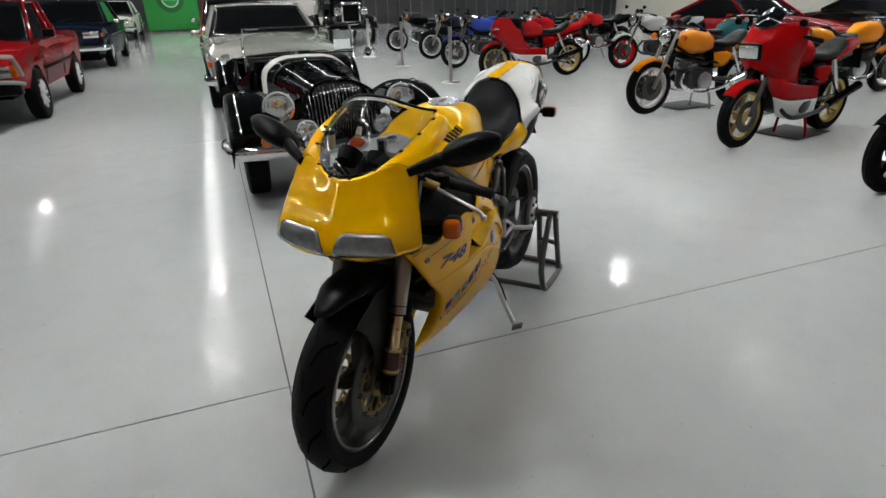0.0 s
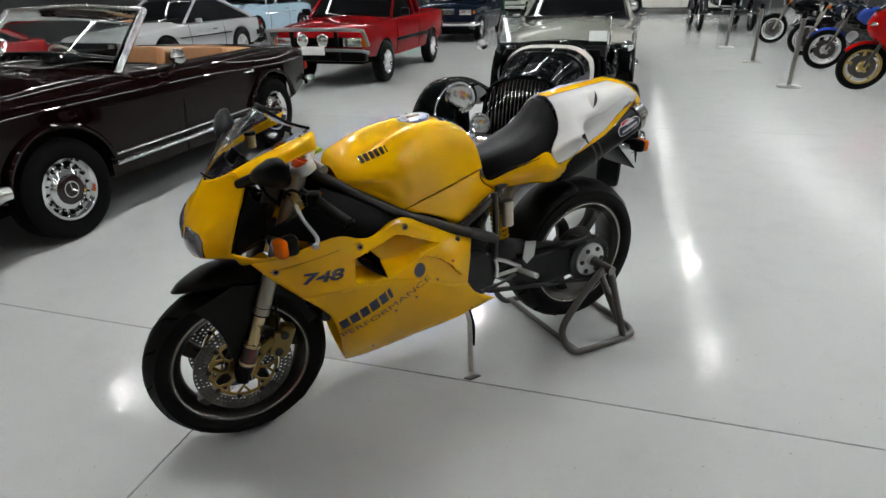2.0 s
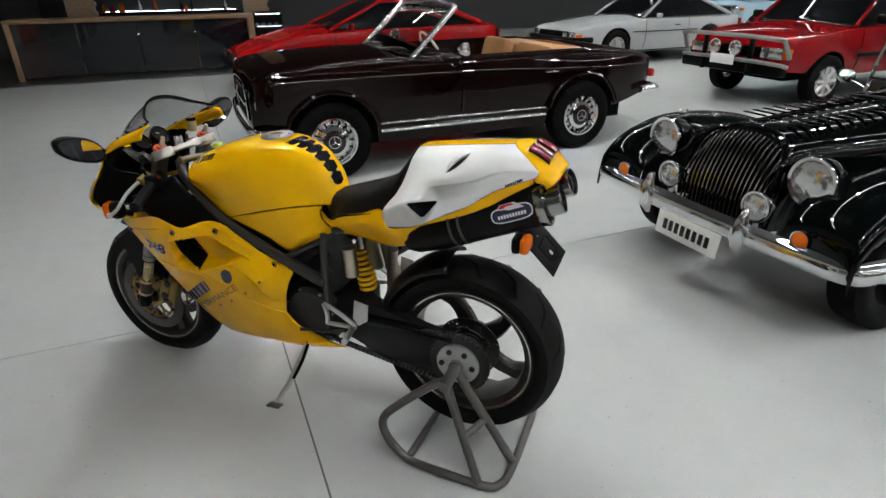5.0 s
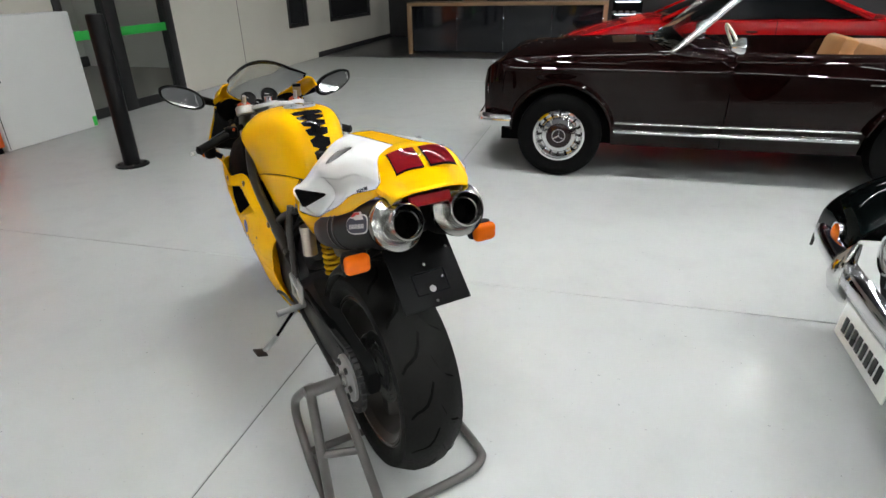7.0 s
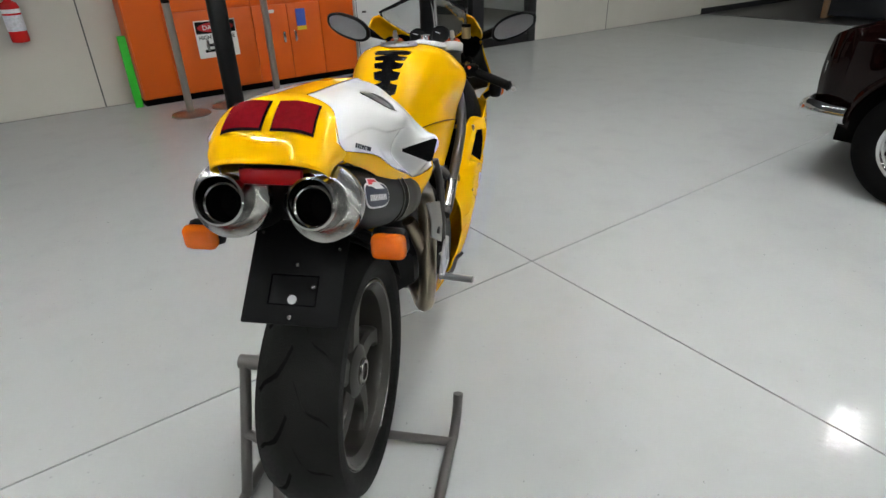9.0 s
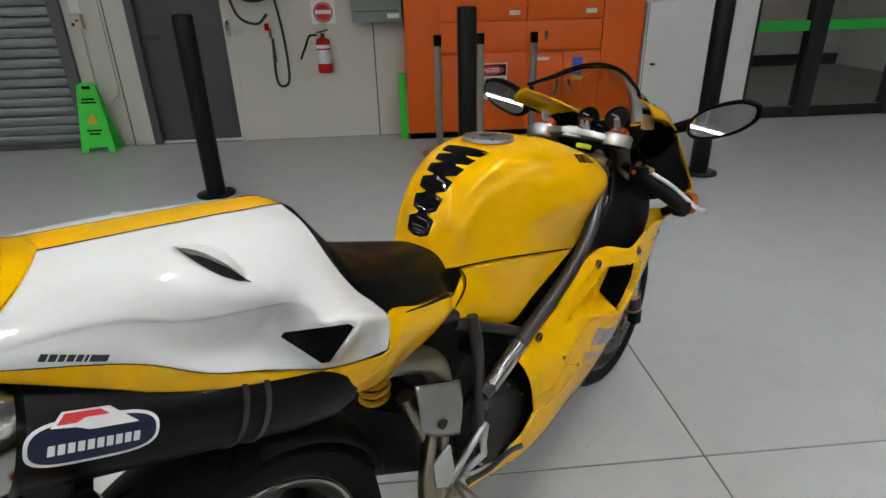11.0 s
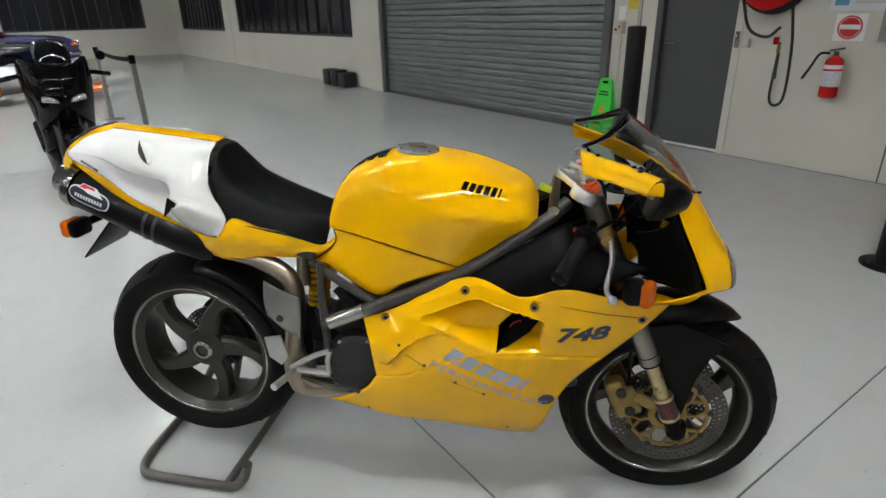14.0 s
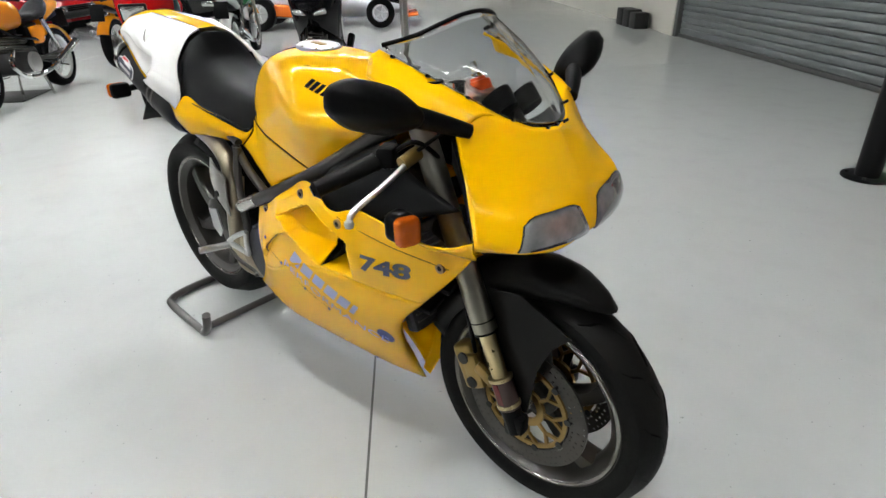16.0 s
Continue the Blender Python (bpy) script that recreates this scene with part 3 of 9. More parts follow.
class Skin:
    """A surface on which thin marks are laid, by looking along y (or z)."""

    def __init__(self, *obs):
        self.trees = []
        for ob in obs:
            me = ob.data
            self.trees.append(BVHTree.FromPolygons([v.co for v in me.vertices], [tuple(p.vertices) for p in me.polygons]))

    def at(self, x, z, side, lift):
        best = None
        for tr in self.trees:
            loc, nor, _, _ = tr.ray_cast(Vector((x, side * 1.0, z)), Vector((0, -side, 0)))
            if loc and (best is None or loc.y * side > best[0].y * side):
                best = (loc, nor)
        if best is None:
            return None
        nor = best[1] if best[1].y * side > 0 else -best[1]
        return best[0] + nor * lift

    def above(self, x, y, lift):
        best = None
        for tr in self.trees:
            loc, nor, _, _ = tr.ray_cast(Vector((x, y, 2.0)), Vector((0, 0, -1)))
            if loc and (best is None or loc.z > best[0].z):
                best = (loc, nor)
        if best is None:
            return None
        nor = best[1] if best[1].z > 0 else -best[1]
        return best[0] + nor * lift


def lay(skin, name, pts, faces, side, material, parent, lift=0.0012, top=False, label=""):
    bm = BM()
    vs = []
    for a, b in pts:
        p = skin.above(a, b, lift) if top else skin.at(a, b, side, lift)
        vs.append(bm.verts.new(p) if p is not None else None)
    for f in faces:
        if all(vs[i] is not None for i in f) and len(set(f)) > 2:
            try:
                bm.faces.new([vs[i] for i in f])
            except ValueError:
                pass
    loose = [v for v in bm.verts if not v.link_faces]
    bmesh.ops.delete(bm, geom=loose, context="VERTS")
    return part(name, bm, material, parent, label, 40)


def lay_quad(skin, name, corners, side, material, parent, n=8, m=6, lift=0.0012, top=False, label=""):
    """A patch over four corners (x, z), laid on the skin."""
    a, b, c, d = [Vector((*p, 0)) for p in corners]
    pts, fs = [], []
    for j in range(m + 1):
        for i in range(n + 1):
            u, v = i / n, j / m
            p = (a * (1 - u) + b * u) * (1 - v) + (d * (1 - u) + c * u) * v
            pts.append((p.x, p.y))
    for j in range(m):
        for i in range(n):
            k = j * (n + 1) + i
            fs.append((k, k + 1, k + n + 2, k + n + 1))
    return lay(skin, name, pts, fs, side, material, parent, lift, top, label)


def lay_text(skin, name, body, size, at, angle, side, material, parent, bold=0.0, shear=0.0, width=None, lift=0.0012):
    pts, fs = text_mesh(body, size, bold, shear)
    x0, x1 = min(p.x for p in pts), max(p.x for p in pts)
    k = (width / (x1 - x0)) if width else 1
    ca, sa = math.cos(math.radians(angle)), math.sin(math.radians(angle))
    out = []
    for p in pts:
        px, pz = (p.x - x0) * k, p.y
        qx, qz = px * ca - pz * sa, px * sa + pz * ca
        out.append((at[0] - side * qx, at[1] + qz))
    return lay(skin, name, out, fs, side, material, parent, lift)


def lay_bars(skin, name, at, angle, side, widths, h, gap, material, parent, shear=0.2, top=False):
    """A word drawn as plain bars."""
    ca, sa = math.cos(math.radians(angle)), math.sin(math.radians(angle))
    x = 0
    pts, fs = [], []
    for w in widths:
        k = len(pts)
        for (px, pz) in ((x, 0), (x + w, 0), (x + w + shear * h, h), (x + shear * h, h)):
            qx, qz = px * ca - pz * sa, px * sa + pz * ca
            pts.append((at[0] - side * qx, at[1] + qz))
        fs.append((k, k + 1, k + 2, k + 3))
        x += w + gap
    return lay(skin, name, pts, fs, side, material, parent, 0.0014, top)


def sport_motorcycle():
    bike = thing("motorcycle", pose(0, 0.010, 0), "yellow and white sports motorcycle with black seat, on a paddock stand", "motorcycle")

    # wheels
    fw = sport_wheel(bike, FW, 0.298, 0.118, 0.220, 0.045, 20, 1)
    tread(fw, FW, 0.298, 0.118, 14)
    rw = sport_wheel(bike, RW, 0.317, 0.180, 0.226, 0.055, 2, -1, 0.033, 0.26, 0.022)
    tread(rw, RW, 0.317, 0.180, 15)
    for s in (-1, 1):
        brake_disc(fw, FW, FW.y + s * 0.066, 0.158, 0.116, GOLD, 9)
    brake_disc(rw, RW, 0.055, 0.11, 0.07, ENGINE, 5, 40)
    bm = BM()
    turned(bm, RW, (0, -1, 0), [(0.040, 0.033), (0.056, 0.033), (0.060, 0.029), (0.060, 0.021), (0.045, 0.020)], 24)
    part("wheel_nut", bm, LIP, rw, "grey hollow centre nut")

    # fork
    top = Vector((0.445, 0, 0.955))
    for s in (-1, 1):
        f0 = Vector((FW.x + 0.006, s * 0.110, FW.z + 0.0))
        f1 = Vector((top.x, s * 0.106, top.z))
        d = (f1 - f0).normalized()
        fork = part("fork_leg", cyl(BM(), f0 + d * 0.215, f1 - d * 0.02, 0.0262, seg=24), FORK_GREY, bike, "grey-gold upside-down fork leg")
        part("fork_slider", cyl(BM(), f0 + d * 0.10, f0 + d * 0.225, 0.0185, seg=20), FORK_GOLD, fork, "gold fork slider")
        part("fork_ring", cyl(BM(), f0 + d * 0.100, f0 + d * 0.108, 0.0275, seg=24), FORK_GOLD, fork)
        part("fork_ring", cyl(BM(), f0 + d * 0.036, f0 + d * 0.044, 0.0275, seg=24), FORK_GOLD, fork)
        part("fork_ring", cyl(BM(), f0 + d * 0.212, f0 + d * 0.217, 0.0268, seg=24), BLACK_PLASTIC, fork)
        part("fork_ring", cyl(BM(), f0 + d * 0.240, f0 + d * 0.243, 0.0266, seg=24), BLACK_PLASTIC, fork)
        bm = BM()
        cyl(bm, f0 + d * 0.03, f0 + d * 0.104, 0.0255, 0.0245, seg=20)
        foot = part("fork_foot", bm, mat("fork_foot_paint", (0.035, 0.02, 0.018), 0.4), fork, "dark fork foot with red mark")
        bm = BM()
        cyl(bm, f0 - d * 0.03, f0 + d * 0.038, 0.021, 0.024, seg=20)
        box(bm, f0 + Vector((0.006, 0, -0.004)), (0.05, 0.034, 0.046), bevel=0.008)
        part("axle_clamp", bm, BLACK_PLASTIC, foot)
        bm = BM()
        box(bm, f0 + d * 0.072 + Vector((0, s * 0.0245, 0)), (0.014, 0.003, 0.05), (0, math.degrees(math.atan2(d.x, d.z)), 0), 0.001)
        part("red_mark", bm, mat("dark_red_mark", (0.10, 0.012, 0.015), 0.4), foot)
        bm = BM()
        turned(bm, f1, d, [(-0.01, 0.0265), (0.008, 0.0275), (0.012, 0.0265), (0.013, 0.019), (0.020, 0.018), (0.021, 0.002)], 28)
        part("fork_cap", bm, ORANGE_ANO, fork, "red anodised fork cap")
        part("fork_nut", cyl(BM(), f1 + d * 0.018, f1 + d * 0.030, 0.012, 0.011, seg=6), STEEL, fork)
        part("fork_adjuster", cyl(BM(), f1 + d * 0.028, f1 + d * 0.055, 0.009, 0.007, seg=12), ALU, fork)
        # caliper
        bm = BM()
        box(bm, (FW.x - 0.138, s * 0.078, FW.z + 0.062), (0.052, 0.05, 0.118), (0, -24, 0), 0.014, 3)
        box(bm, (FW.x - 0.115, s * 0.100, FW.z + 0.066), (0.046, 0.020, 0.085), (0, -24, 0), 0.008)
        box(bm, (FW.x - 0.078, s * 0.104, FW.z + 0.075), (0.06, 0.016, 0.03), (0, 30, 0), 0.006)
        cal = part("brake_caliper", bm, BRONZE, bike, "gold brake caliper")
        for dz in (0.02, 0.075):
            part("caliper_cap", cyl(BM(), (FW.x - 0.102 - dz * 0.5, s * 0.108, FW.z + 0.02 + dz), (FW.x - 0.102 - dz * 0.5, s * 0.114, FW.z + 0.02 + dz), 0.014, seg=14), ENGINE, cal)
        part("brake_hose", tube(BM(), [(FW.x - 0.12, s * 0.09, FW.z + 0.11), (FW.x - 0.13, s * 0.11, FW.z + 0.25), (0.56, s * 0.10, 0.68), (0.50, s * 0.09, 0.80)], 0.005, 8), BLACK_PLASTIC, cal)
    tilt = Matrix.Translation((0.44, 0, 0.945)) @ Matrix.Rotation(radians(22), 4, "Y")
    bm = BM()
    outline = [(0.030, -0.075), (0.018, -0.03), (0.022, 0.03), (0.030, 0.075), (0.020, 0.10), (-0.022, 0.10), (-0.052, 0.055), (-0.072, 0.022), (-0.072, -0.022), (-0.052, -0.055), (-0.022, -0.10), (0.020, -0.10)]
    poly(bm, [tilt @ Vector((x, y, -0.006)) for x, y in outline], tilt.to_3x3() @ Vector((0, 0, 0.016)))
    bmesh.ops.bevel(bm, geom=list(bm.edges), offset=0.003, segments=2, profile=0.5, affect="EDGES")
    for s in (-1, 1):
        turned(bm, tilt @ Vector((0, s * 0.106, -0.016)), tilt.to_3x3() @ Vector((0, 0, 1)), [(0, 0.030), (0.0, 0.036), (0.004, 0.0375), (0.028, 0.0375), (0.032, 0.035), (0.032, 0.026)], 28)
        cyl(bm, tilt @ Vector((-0.030, s * 0.045, 0.008)), tilt @ Vector((-0.030, s * 0.045, 0.013)), 0.009, seg=12)
    turned(bm, tilt @ Vector((-0.048, 0, -0.012)), tilt.to_3x3() @ Vector((0, 0, 1)), [(0, 0.024), (0.022, 0.024), (0.026, 0.020), (0.026, 0.002)], 24)
    yoke = part("top_yoke", bm, YOKE, bike, "cast aluminium top yoke")
    part("steering_nut", cyl(BM(), (0.408, 0, 0.955), (0.412, 0, 0.978), 0.018, seg=6), CHROME, yoke)
    bm = BM()
    box(bm, (0.53, 0, 0.70), (0.07, 0.25, 0.04), (0, 22, 0), 0.01)
    part("lower_yoke", bm, BLACK_PLASTIC, bike)
    part("axle", cyl(BM(), (FW.x, -0.125, FW.z), (FW.x, 0.125, FW.z), 0.012, seg=12), STEEL, bike)

    # front mudguard
    bm = BM()
    rows = []
    for i in range(22):
        a = math.radians(61 + 97 * i / 21)
        f = i / 21
        row = []
        for j in range(11):
            u = -1 + j / 5
            y = 0.072 * math.sin(u * 1.5)
            r = float(np.interp(math.degrees(a), (58, 65, 81, 93, 120, 158), (0.326, 0.340, 0.354, 0.358, 0.350, 0.335)))
            b = a + math.radians(17) * u * u * max(0, 1 - f / 0.3)
            r -= 0.034 * u * u + 0.05 * abs(u) ** 3 * min(1, f * 2)
            if f < 0.15:
                y *= 0.66 + 2.25 * f
            row.append((FW.x + r * math.cos(b), y, FW.z + r * math.sin(b)))
        rows.append(row)
    rings(bm, rows, closed=False)
    guard = part("front_mudguard", bm, CARBON, bike, "dark carbon front mudguard", thick=0.003)
    for s in (-1, 1):
        bm = BM()
        pts = [(0.825, 0.548), (0.785, 0.505), (0.757, 0.44), (0.745, 0.37), (0.735, 0.31), (0.695, 0.305), (0.665, 0.40), (0.61, 0.50), (0.575, 0.53), (0.62, 0.585), (0.70, 0.60)]
        g = [[(x, s * (0.079 + 0.012 * (1 - abs(z - 0.42) / 0.2)), z) for x, z in pts]]
        poly(bm, g[0], (0, s * 0.004, 0))
        part("mudguard_side", bm, CARBON, guard)

    # tank
    tank_half = grid2(
        "-226,0,842 -226,30,842 -225,45,841 -224,55,838 -223,60,835 -222,65,830 -222,68,826 -218,72,826/"
        "-210,0,893 -210,38,891 -208,58,884 -206,68,872 -205,73,858 -205,76,844 -205,78,832 -200,84,827/"
        "-184,0,940 -184,42,937 -182,66,926 -180,80,904 -179,87,880 -178,90,856 -178,92,836 -176,97,827/"
        "-135,0,988 -135,48,984 -133,78,969 -131,96,939 -130,105,902 -130,110,874 -130,115,849 -130,119,826/"
        "-50,0,1018 -50,56,1014 -50,96,999 -50,118,965 -50,130,920 -50,136,882 -50,140,847 -50,143,814/"
        "50,0,1020 50,66,1016 50,118,998 50,150,958 50,164,915 50,164,874 50,156,831 50,152,789/"
        "150,0,1004 150,70,1000 150,128,980 150,170,938 150,186,896 150,176,850 148,160,804 144,152,762/"
        "245,0,972 245,68,968 245,122,950 245,160,920 245,174,893 245,164,865 244,150,842 243,142,822/"
        "306,0,938 306,60,936 306,105,926 306,132,908 306,143,890 306,140,874 306,134,860 306,130,850")
    bm = BM()
    front = [(0.330, 0.1 * k, 0.905 - 0.035 * (k / 0.98) ** 2) for k in (0, 0.35, 0.6, 0.75, 0.88, 0.98, 0.98, 0.96)]
    sheet(bm, tank_half + [front], 6, 6, (1, -1))
    bmesh.ops.holes_fill(bm, edges=[e for e in bm.edges if e.is_boundary], sides=0)
    tank = part("fuel_tank", bm, YELLOW, bike, "glossy yellow fuel tank", 50)
    tskin = Skin(tank)
    # filler cap
    c = tskin.above(0.017, 0, 0.0) or Vector((0.017, 0, 1.012))
    n = Vector((0.10, 0, 1)).normalized()
    bm = BM()
    turned(bm, c - n * 0.0025, n, [(0, 0.056), (0.007, 0.055), (0.009, 0.050), (0.008, 0.047), (0.008, 0.040), (0.010, 0.037), (0.010, 0.001)], 40)
    cap = part("filler_cap", bm, ALU, tank, "round aluminium filler cap")
    for k in range(8):
        a = 0.785 * k
        p = c + Vector((math.cos(a) * 0.051, math.sin(a) * 0.051, -0.0051 * math.cos(a))) + n * 0.0025
        part("screw", cyl(BM(), p, p + n * 0.004, 0.004, seg=8), STEEL, cap)
    bm = BM()
    box(bm, c + n * 0.0075, (0.046, 0.020, 0.005), (0, 6, 0), 0.003)
    part("cap_flap", bm, GOLD, cap)
    # tank pad: one piece, a row of plates joined by a narrow spine
    bm = BM()
    rows = []
    steps = 72
    for k in range(steps + 1):
        f = k / steps
        th = math.radians(-7 + 80 * f)
        q = (f * 6) % 1 if k < steps else 0.99
        plate = min(1, max(0, (q - 0.02) / 0.10)) * min(1, max(0, (0.86 - q) / 0.06)) if f < 0.985 else 1
        half_w = (0.029 + 0.026 * f ** 1.5 + 0.004 * (q - 0.4)) * (0.42 + 0.58 * plate)
        back = Vector((-math.cos(th), 0, math.sin(th)))
        row = []
        for i in range(9):
            y = half_w * (i / 4 - 1)
            o = Vector((-0.02, y, 0.90)) + back * 0.5
            loc, nor, _, _ = tskin.trees[0].ray_cast(o, -back)
            row.append((loc if loc else o - back * 0.36) + back * (0.0022 if 0 < i < 8 else 0.0005))
        rows.append(row)
    part("tank_pad", rings(bm, rows, closed=False), PAD, tank, "black carbon-look tank pad")
    for s in (-1, 1):
        for k in range(6):
            w, st = (0.013, 0.013, 0.012, 0.013, 0.012, 0.005)[k], 0.0175 * k
            c0, a0 = ((0.147, 0.962), -14) if s < 0 else ((0.265, 0.934), 17)
            lay_bars(tskin, "tank_badge", (c0[0] - s * st * math.cos(math.radians(a0)), c0[1] + st * math.sin(math.radians(a0))), a0, s, (w,), 0.016, 0, BLACK_DECAL, tank)

    # yellow side covers below the tank
    for s in (-1, 1):
        g = grid2("-199,90,824 -172,101,824 -130,121,823 -50,145,811 50,154,786 142,154,759/-195,99,796 -165,110,786 -125,125,773 -50,145,760 42,151,757 134,153,756/-214,105,772 -186,115,753 -128,131,712 -79,141,682 0,149,713 120,151,752/-257,103,743 -206,113,727 -165,119,700 -79,132,660 -5,143,702 102,146,750")
        cov = part("side_cover", sheet(BM(), g, 6, 6, (s,)), YELLOW, bike, "yellow side cover under the tank", 40, 0.003)
        part("cover_seam", tube(BM(), [(x / 1000, s * y / 1000, z / 1000) for x, y, z in ((-199, 90, 826), (-172, 101, 826), (-130, 121, 825), (-50, 145, 813), (50, 154, 788), (142, 154, 761))], 0.0014, 8), DARK, cov)
        part("cover_seam", tube(BM(), [(x / 1000, s * y / 1000, z / 1000) for x, y, z in ((-199, 91, 824), (-192, 99, 803), (-208, 105, 778), (-256, 105, 743))], 0.0016, 8), DARK, cov)

    # seat
    g = grid2("-510,0,1030 -512,33,1028 -514,74,1006 -510,118,955/-484,0,986 -486,45,985 -492,96,966 -496,132,906/-450,0,946 -452,54,945 -460,110,925 -462,150,864/"
              "-385,0,907 -385,60,906 -387,112,890 -380,144,841/-305,0,881 -305,56,880 -302,98,862 -294,130,819/-255,0,868 -254,46,866 -252,80,848 -245,104,792/-216,0,858 -215,36,855 -214,62,838 -222,92,788")
    seat = part("seat", sheet(BM(), g, 6, 8, (1, -1)), LEATHER, bike, "black vinyl solo seat", 60, 0.012)
    edge = [r[-1] for r in g]
    for s in (-1, 1):
        part("seat_piping", tube(BM(), [(x, y * s, z) for x, y, z in edge], 0.006, 8), LEATHER, seat)

    # tail
    tw = grid2(
        "-528,0,1040 -528,30,1039 -524,76,1016 -515,120,962 -497,140,922 -474,151,894 -459,165,864 -480,178,827/"
        "-556,0,1045 -556,30,1044 -556,80,1029 -554,132,984 -548,162,948 -543,180,930 -536,200,908 -522,160,822/"
        "-590,0,1049 -590,30,1048 -590,83,1035 -590,142,990 -588,163,956 -586,178,936 -584,203,904 -572,150,833/"
        "-620,0,1053 -620,30,1052 -620,85,1039 -620,146,996 -620,154,966 -619,144,952 -614,116,906 -612,151,855/"
        "-665,0,1058 -665,30,1057 -665,87,1045 -665,146,1002 -665,151,976 -666,142,963 -668,129,922 -660,149,881/"
        "-730,0,1065 -730,30,1064 -730,88,1054 -732,130,1024 -734,142,992 -735,137,980 -735,133,946 -728,145,914/"
        "-800,0,1072 -800,30,1071 -802,87,1060 -808,112,1042 -810,127,1020 -810,127,1010 -810,131,990 -798,134,962/"
        "-822,0,1076 -826,30,1074 -862,84,1062 -895,100,1042 -912,108,1027 -914,110,1021 -912,112,1014 -902,114,1004")
    bm = BM()
    sheet(bm, [r[1:] for r in tw], 12, 10, (1, -1))
    for v in bm.verts:
        dx, dy = v.co.x + 0.684, abs(v.co.y) - 0.116
        f = (dx * 0.027 + dy * 0.029) / 0.00157
        u = (dx - dy) * 0.7071 / (0.0127 * max(0.05, 1 - f * f))
        if abs(f) < 0.97 and -1 < u < 1.05 and v.co.z > 0.97:
            v.co += Vector((0.25, -0.45 * (1 if v.co.y > 0 else -1), -0.8)) * 0.016 * (u + 1) / 2 * (1 - f * f) ** 0.5
    tail = part("tail_cowl", bm, WHITE, bike, "white fibreglass tail cowl", 50, 0.004)
    part("tail_stripe", sheet(BM(), [[(x, y * 1.02, z + 0.0005) for x, y, z in r[:2]] for r in tw], 6, 6, (1, -1)), YELLOW, tail, "yellow centre stripe", 60)
    for s in (-1, 1):
        for k in (1, -1):
            part("pinstripe", tube(BM(), [(x, s * (y + 0.0006), z + 0.0004) for x, y, z in (r[k] for r in tw)], 0.0005, 6), DARK, tail)
        part("pinstripe", tube(BM(), [(x, s * (y + 0.0004), z + 0.0004) for x, y, z in tw[-1][1:]], 0.0005, 6), DARK, tail)
    # yellow rear end
    g = grid2("-821,0,1077 -825,31,1075 -861,85,1063 -900,104,1038 -913,112,1016 -901,116,1003/-868,0,1076 -870,44,1074 -889,88,1054 -915,104,1024 -920,110,1005 -910,112,993/-926,0,1047 -926,50,1046 -931,84,1031 -937,98,1012 -938,103,1000 -926,102,986/-968,0,1005 -967,52,1003 -962,80,996 -955,92,988 -948,96,981 -934,94,971")
    end = part("tail_end", sheet(BM(), g, 6, 6, (1, -1)), YELLOW, bike, "yellow tail end", 50, 0.004)
    eskin = Skin(end)
    for s in (-1, 1):
        q = [(-0.878, s * 0.009), (-0.876, s * 0.070), (-0.929, s * 0.073), (-0.929, s * 0.010)]
        lay_quad(eskin, "tail_lamp", q, 1, RED_LENS, end, 8, 6, 0.006, True, "dark red square tail lamp")
        q2 = [(-0.874, s * 0.006), (-0.872, s * 0.073), (-0.932, s * 0.076), (-0.932, s * 0.007)]
        lay_quad(eskin, "lamp_gasket", q2, 1, BLACK_PLASTIC, end, 8, 6, 0.003, True)
    # yellow lower tail and under-seat panel
    for s in (-1, 1):
        g = grid2("-194,93,808 -234,102,786 -291,133,822 -376,148,845 -447,153,869 -479,180,827 -522,159,822 -572,149,833 -614,150,855 -728,145,914 -798,134,962 -900,115,1003/-203,102,782 -246,113,768 -305,142,790 -388,156,804 -452,176,816 -490,172,797 -530,158,788 -584,148,806 -625,147,832 -732,142,894 -805,132,946 -902,112,995/-232,104,762 -258,104,745 -322,130,757 -394,141,757 -460,149,750 -494,146,750 -540,141,762 -594,140,784 -640,140,818 -738,136,880 -815,128,936 -902,108,988")
        part("under_seat_panel", sheet(BM(), g, 5, 6, (s,)), YELLOW, bike, "yellow under-seat panel", 60, 0.003)
    uskin = Skin(tail)
    for s in (-1, 1):
        fu, lo_, ru = Vector((-0.556, s * 0.207, 0.922)), Vector((-0.607, s * 0.201, 0.880)), Vector((-0.632, s * 0.136, 0.916))
        nrm = (lo_ - fu).cross(ru - fu).normalized()
        nrm = nrm if nrm.x < 0 else -nrm
        mid_ = (fu + lo_ + ru) / 3
        edge_ = [mid_ + (p - mid_) * 1.10 for p in (fu, lo_, ru)]
        for v in tail.data.vertices:
            if v.co.y * s > 0.05 and v.co.x < -0.552:
                h = (v.co - fu).dot(nrm)
                q = v.co - nrm * h
                turn_ = [(b - a).cross(q - a).dot(nrm) for a, b in zip(edge_, edge_[1:] + edge_[:1])]
                if h > -0.004 and (min(turn_) > 0 or max(turn_) < 0):
                    v.co -= nrm * (h + 0.004)
        # nothing is cut here: a near-black plate stands for the outlet's shade
        bm = BM()
        corners_ = [p.lerp(o, f) for p, o in ((fu, lo_), (lo_, ru), (ru, fu)) for f in (0.10, 0.5, 0.90)]
        rings(bm, [[p.lerp(mid_, f) - nrm * d for p in corners_] for f, d in ((0.0, 0.0005), (0.05, 0.0), (0.10, 0.0015))])
        part("air_outlet", bm, DARK, tail, "near-black plate standing for the shaded air outlet", 30)
        lens = []
        for k in range(13):
            f = k / 6 - 1
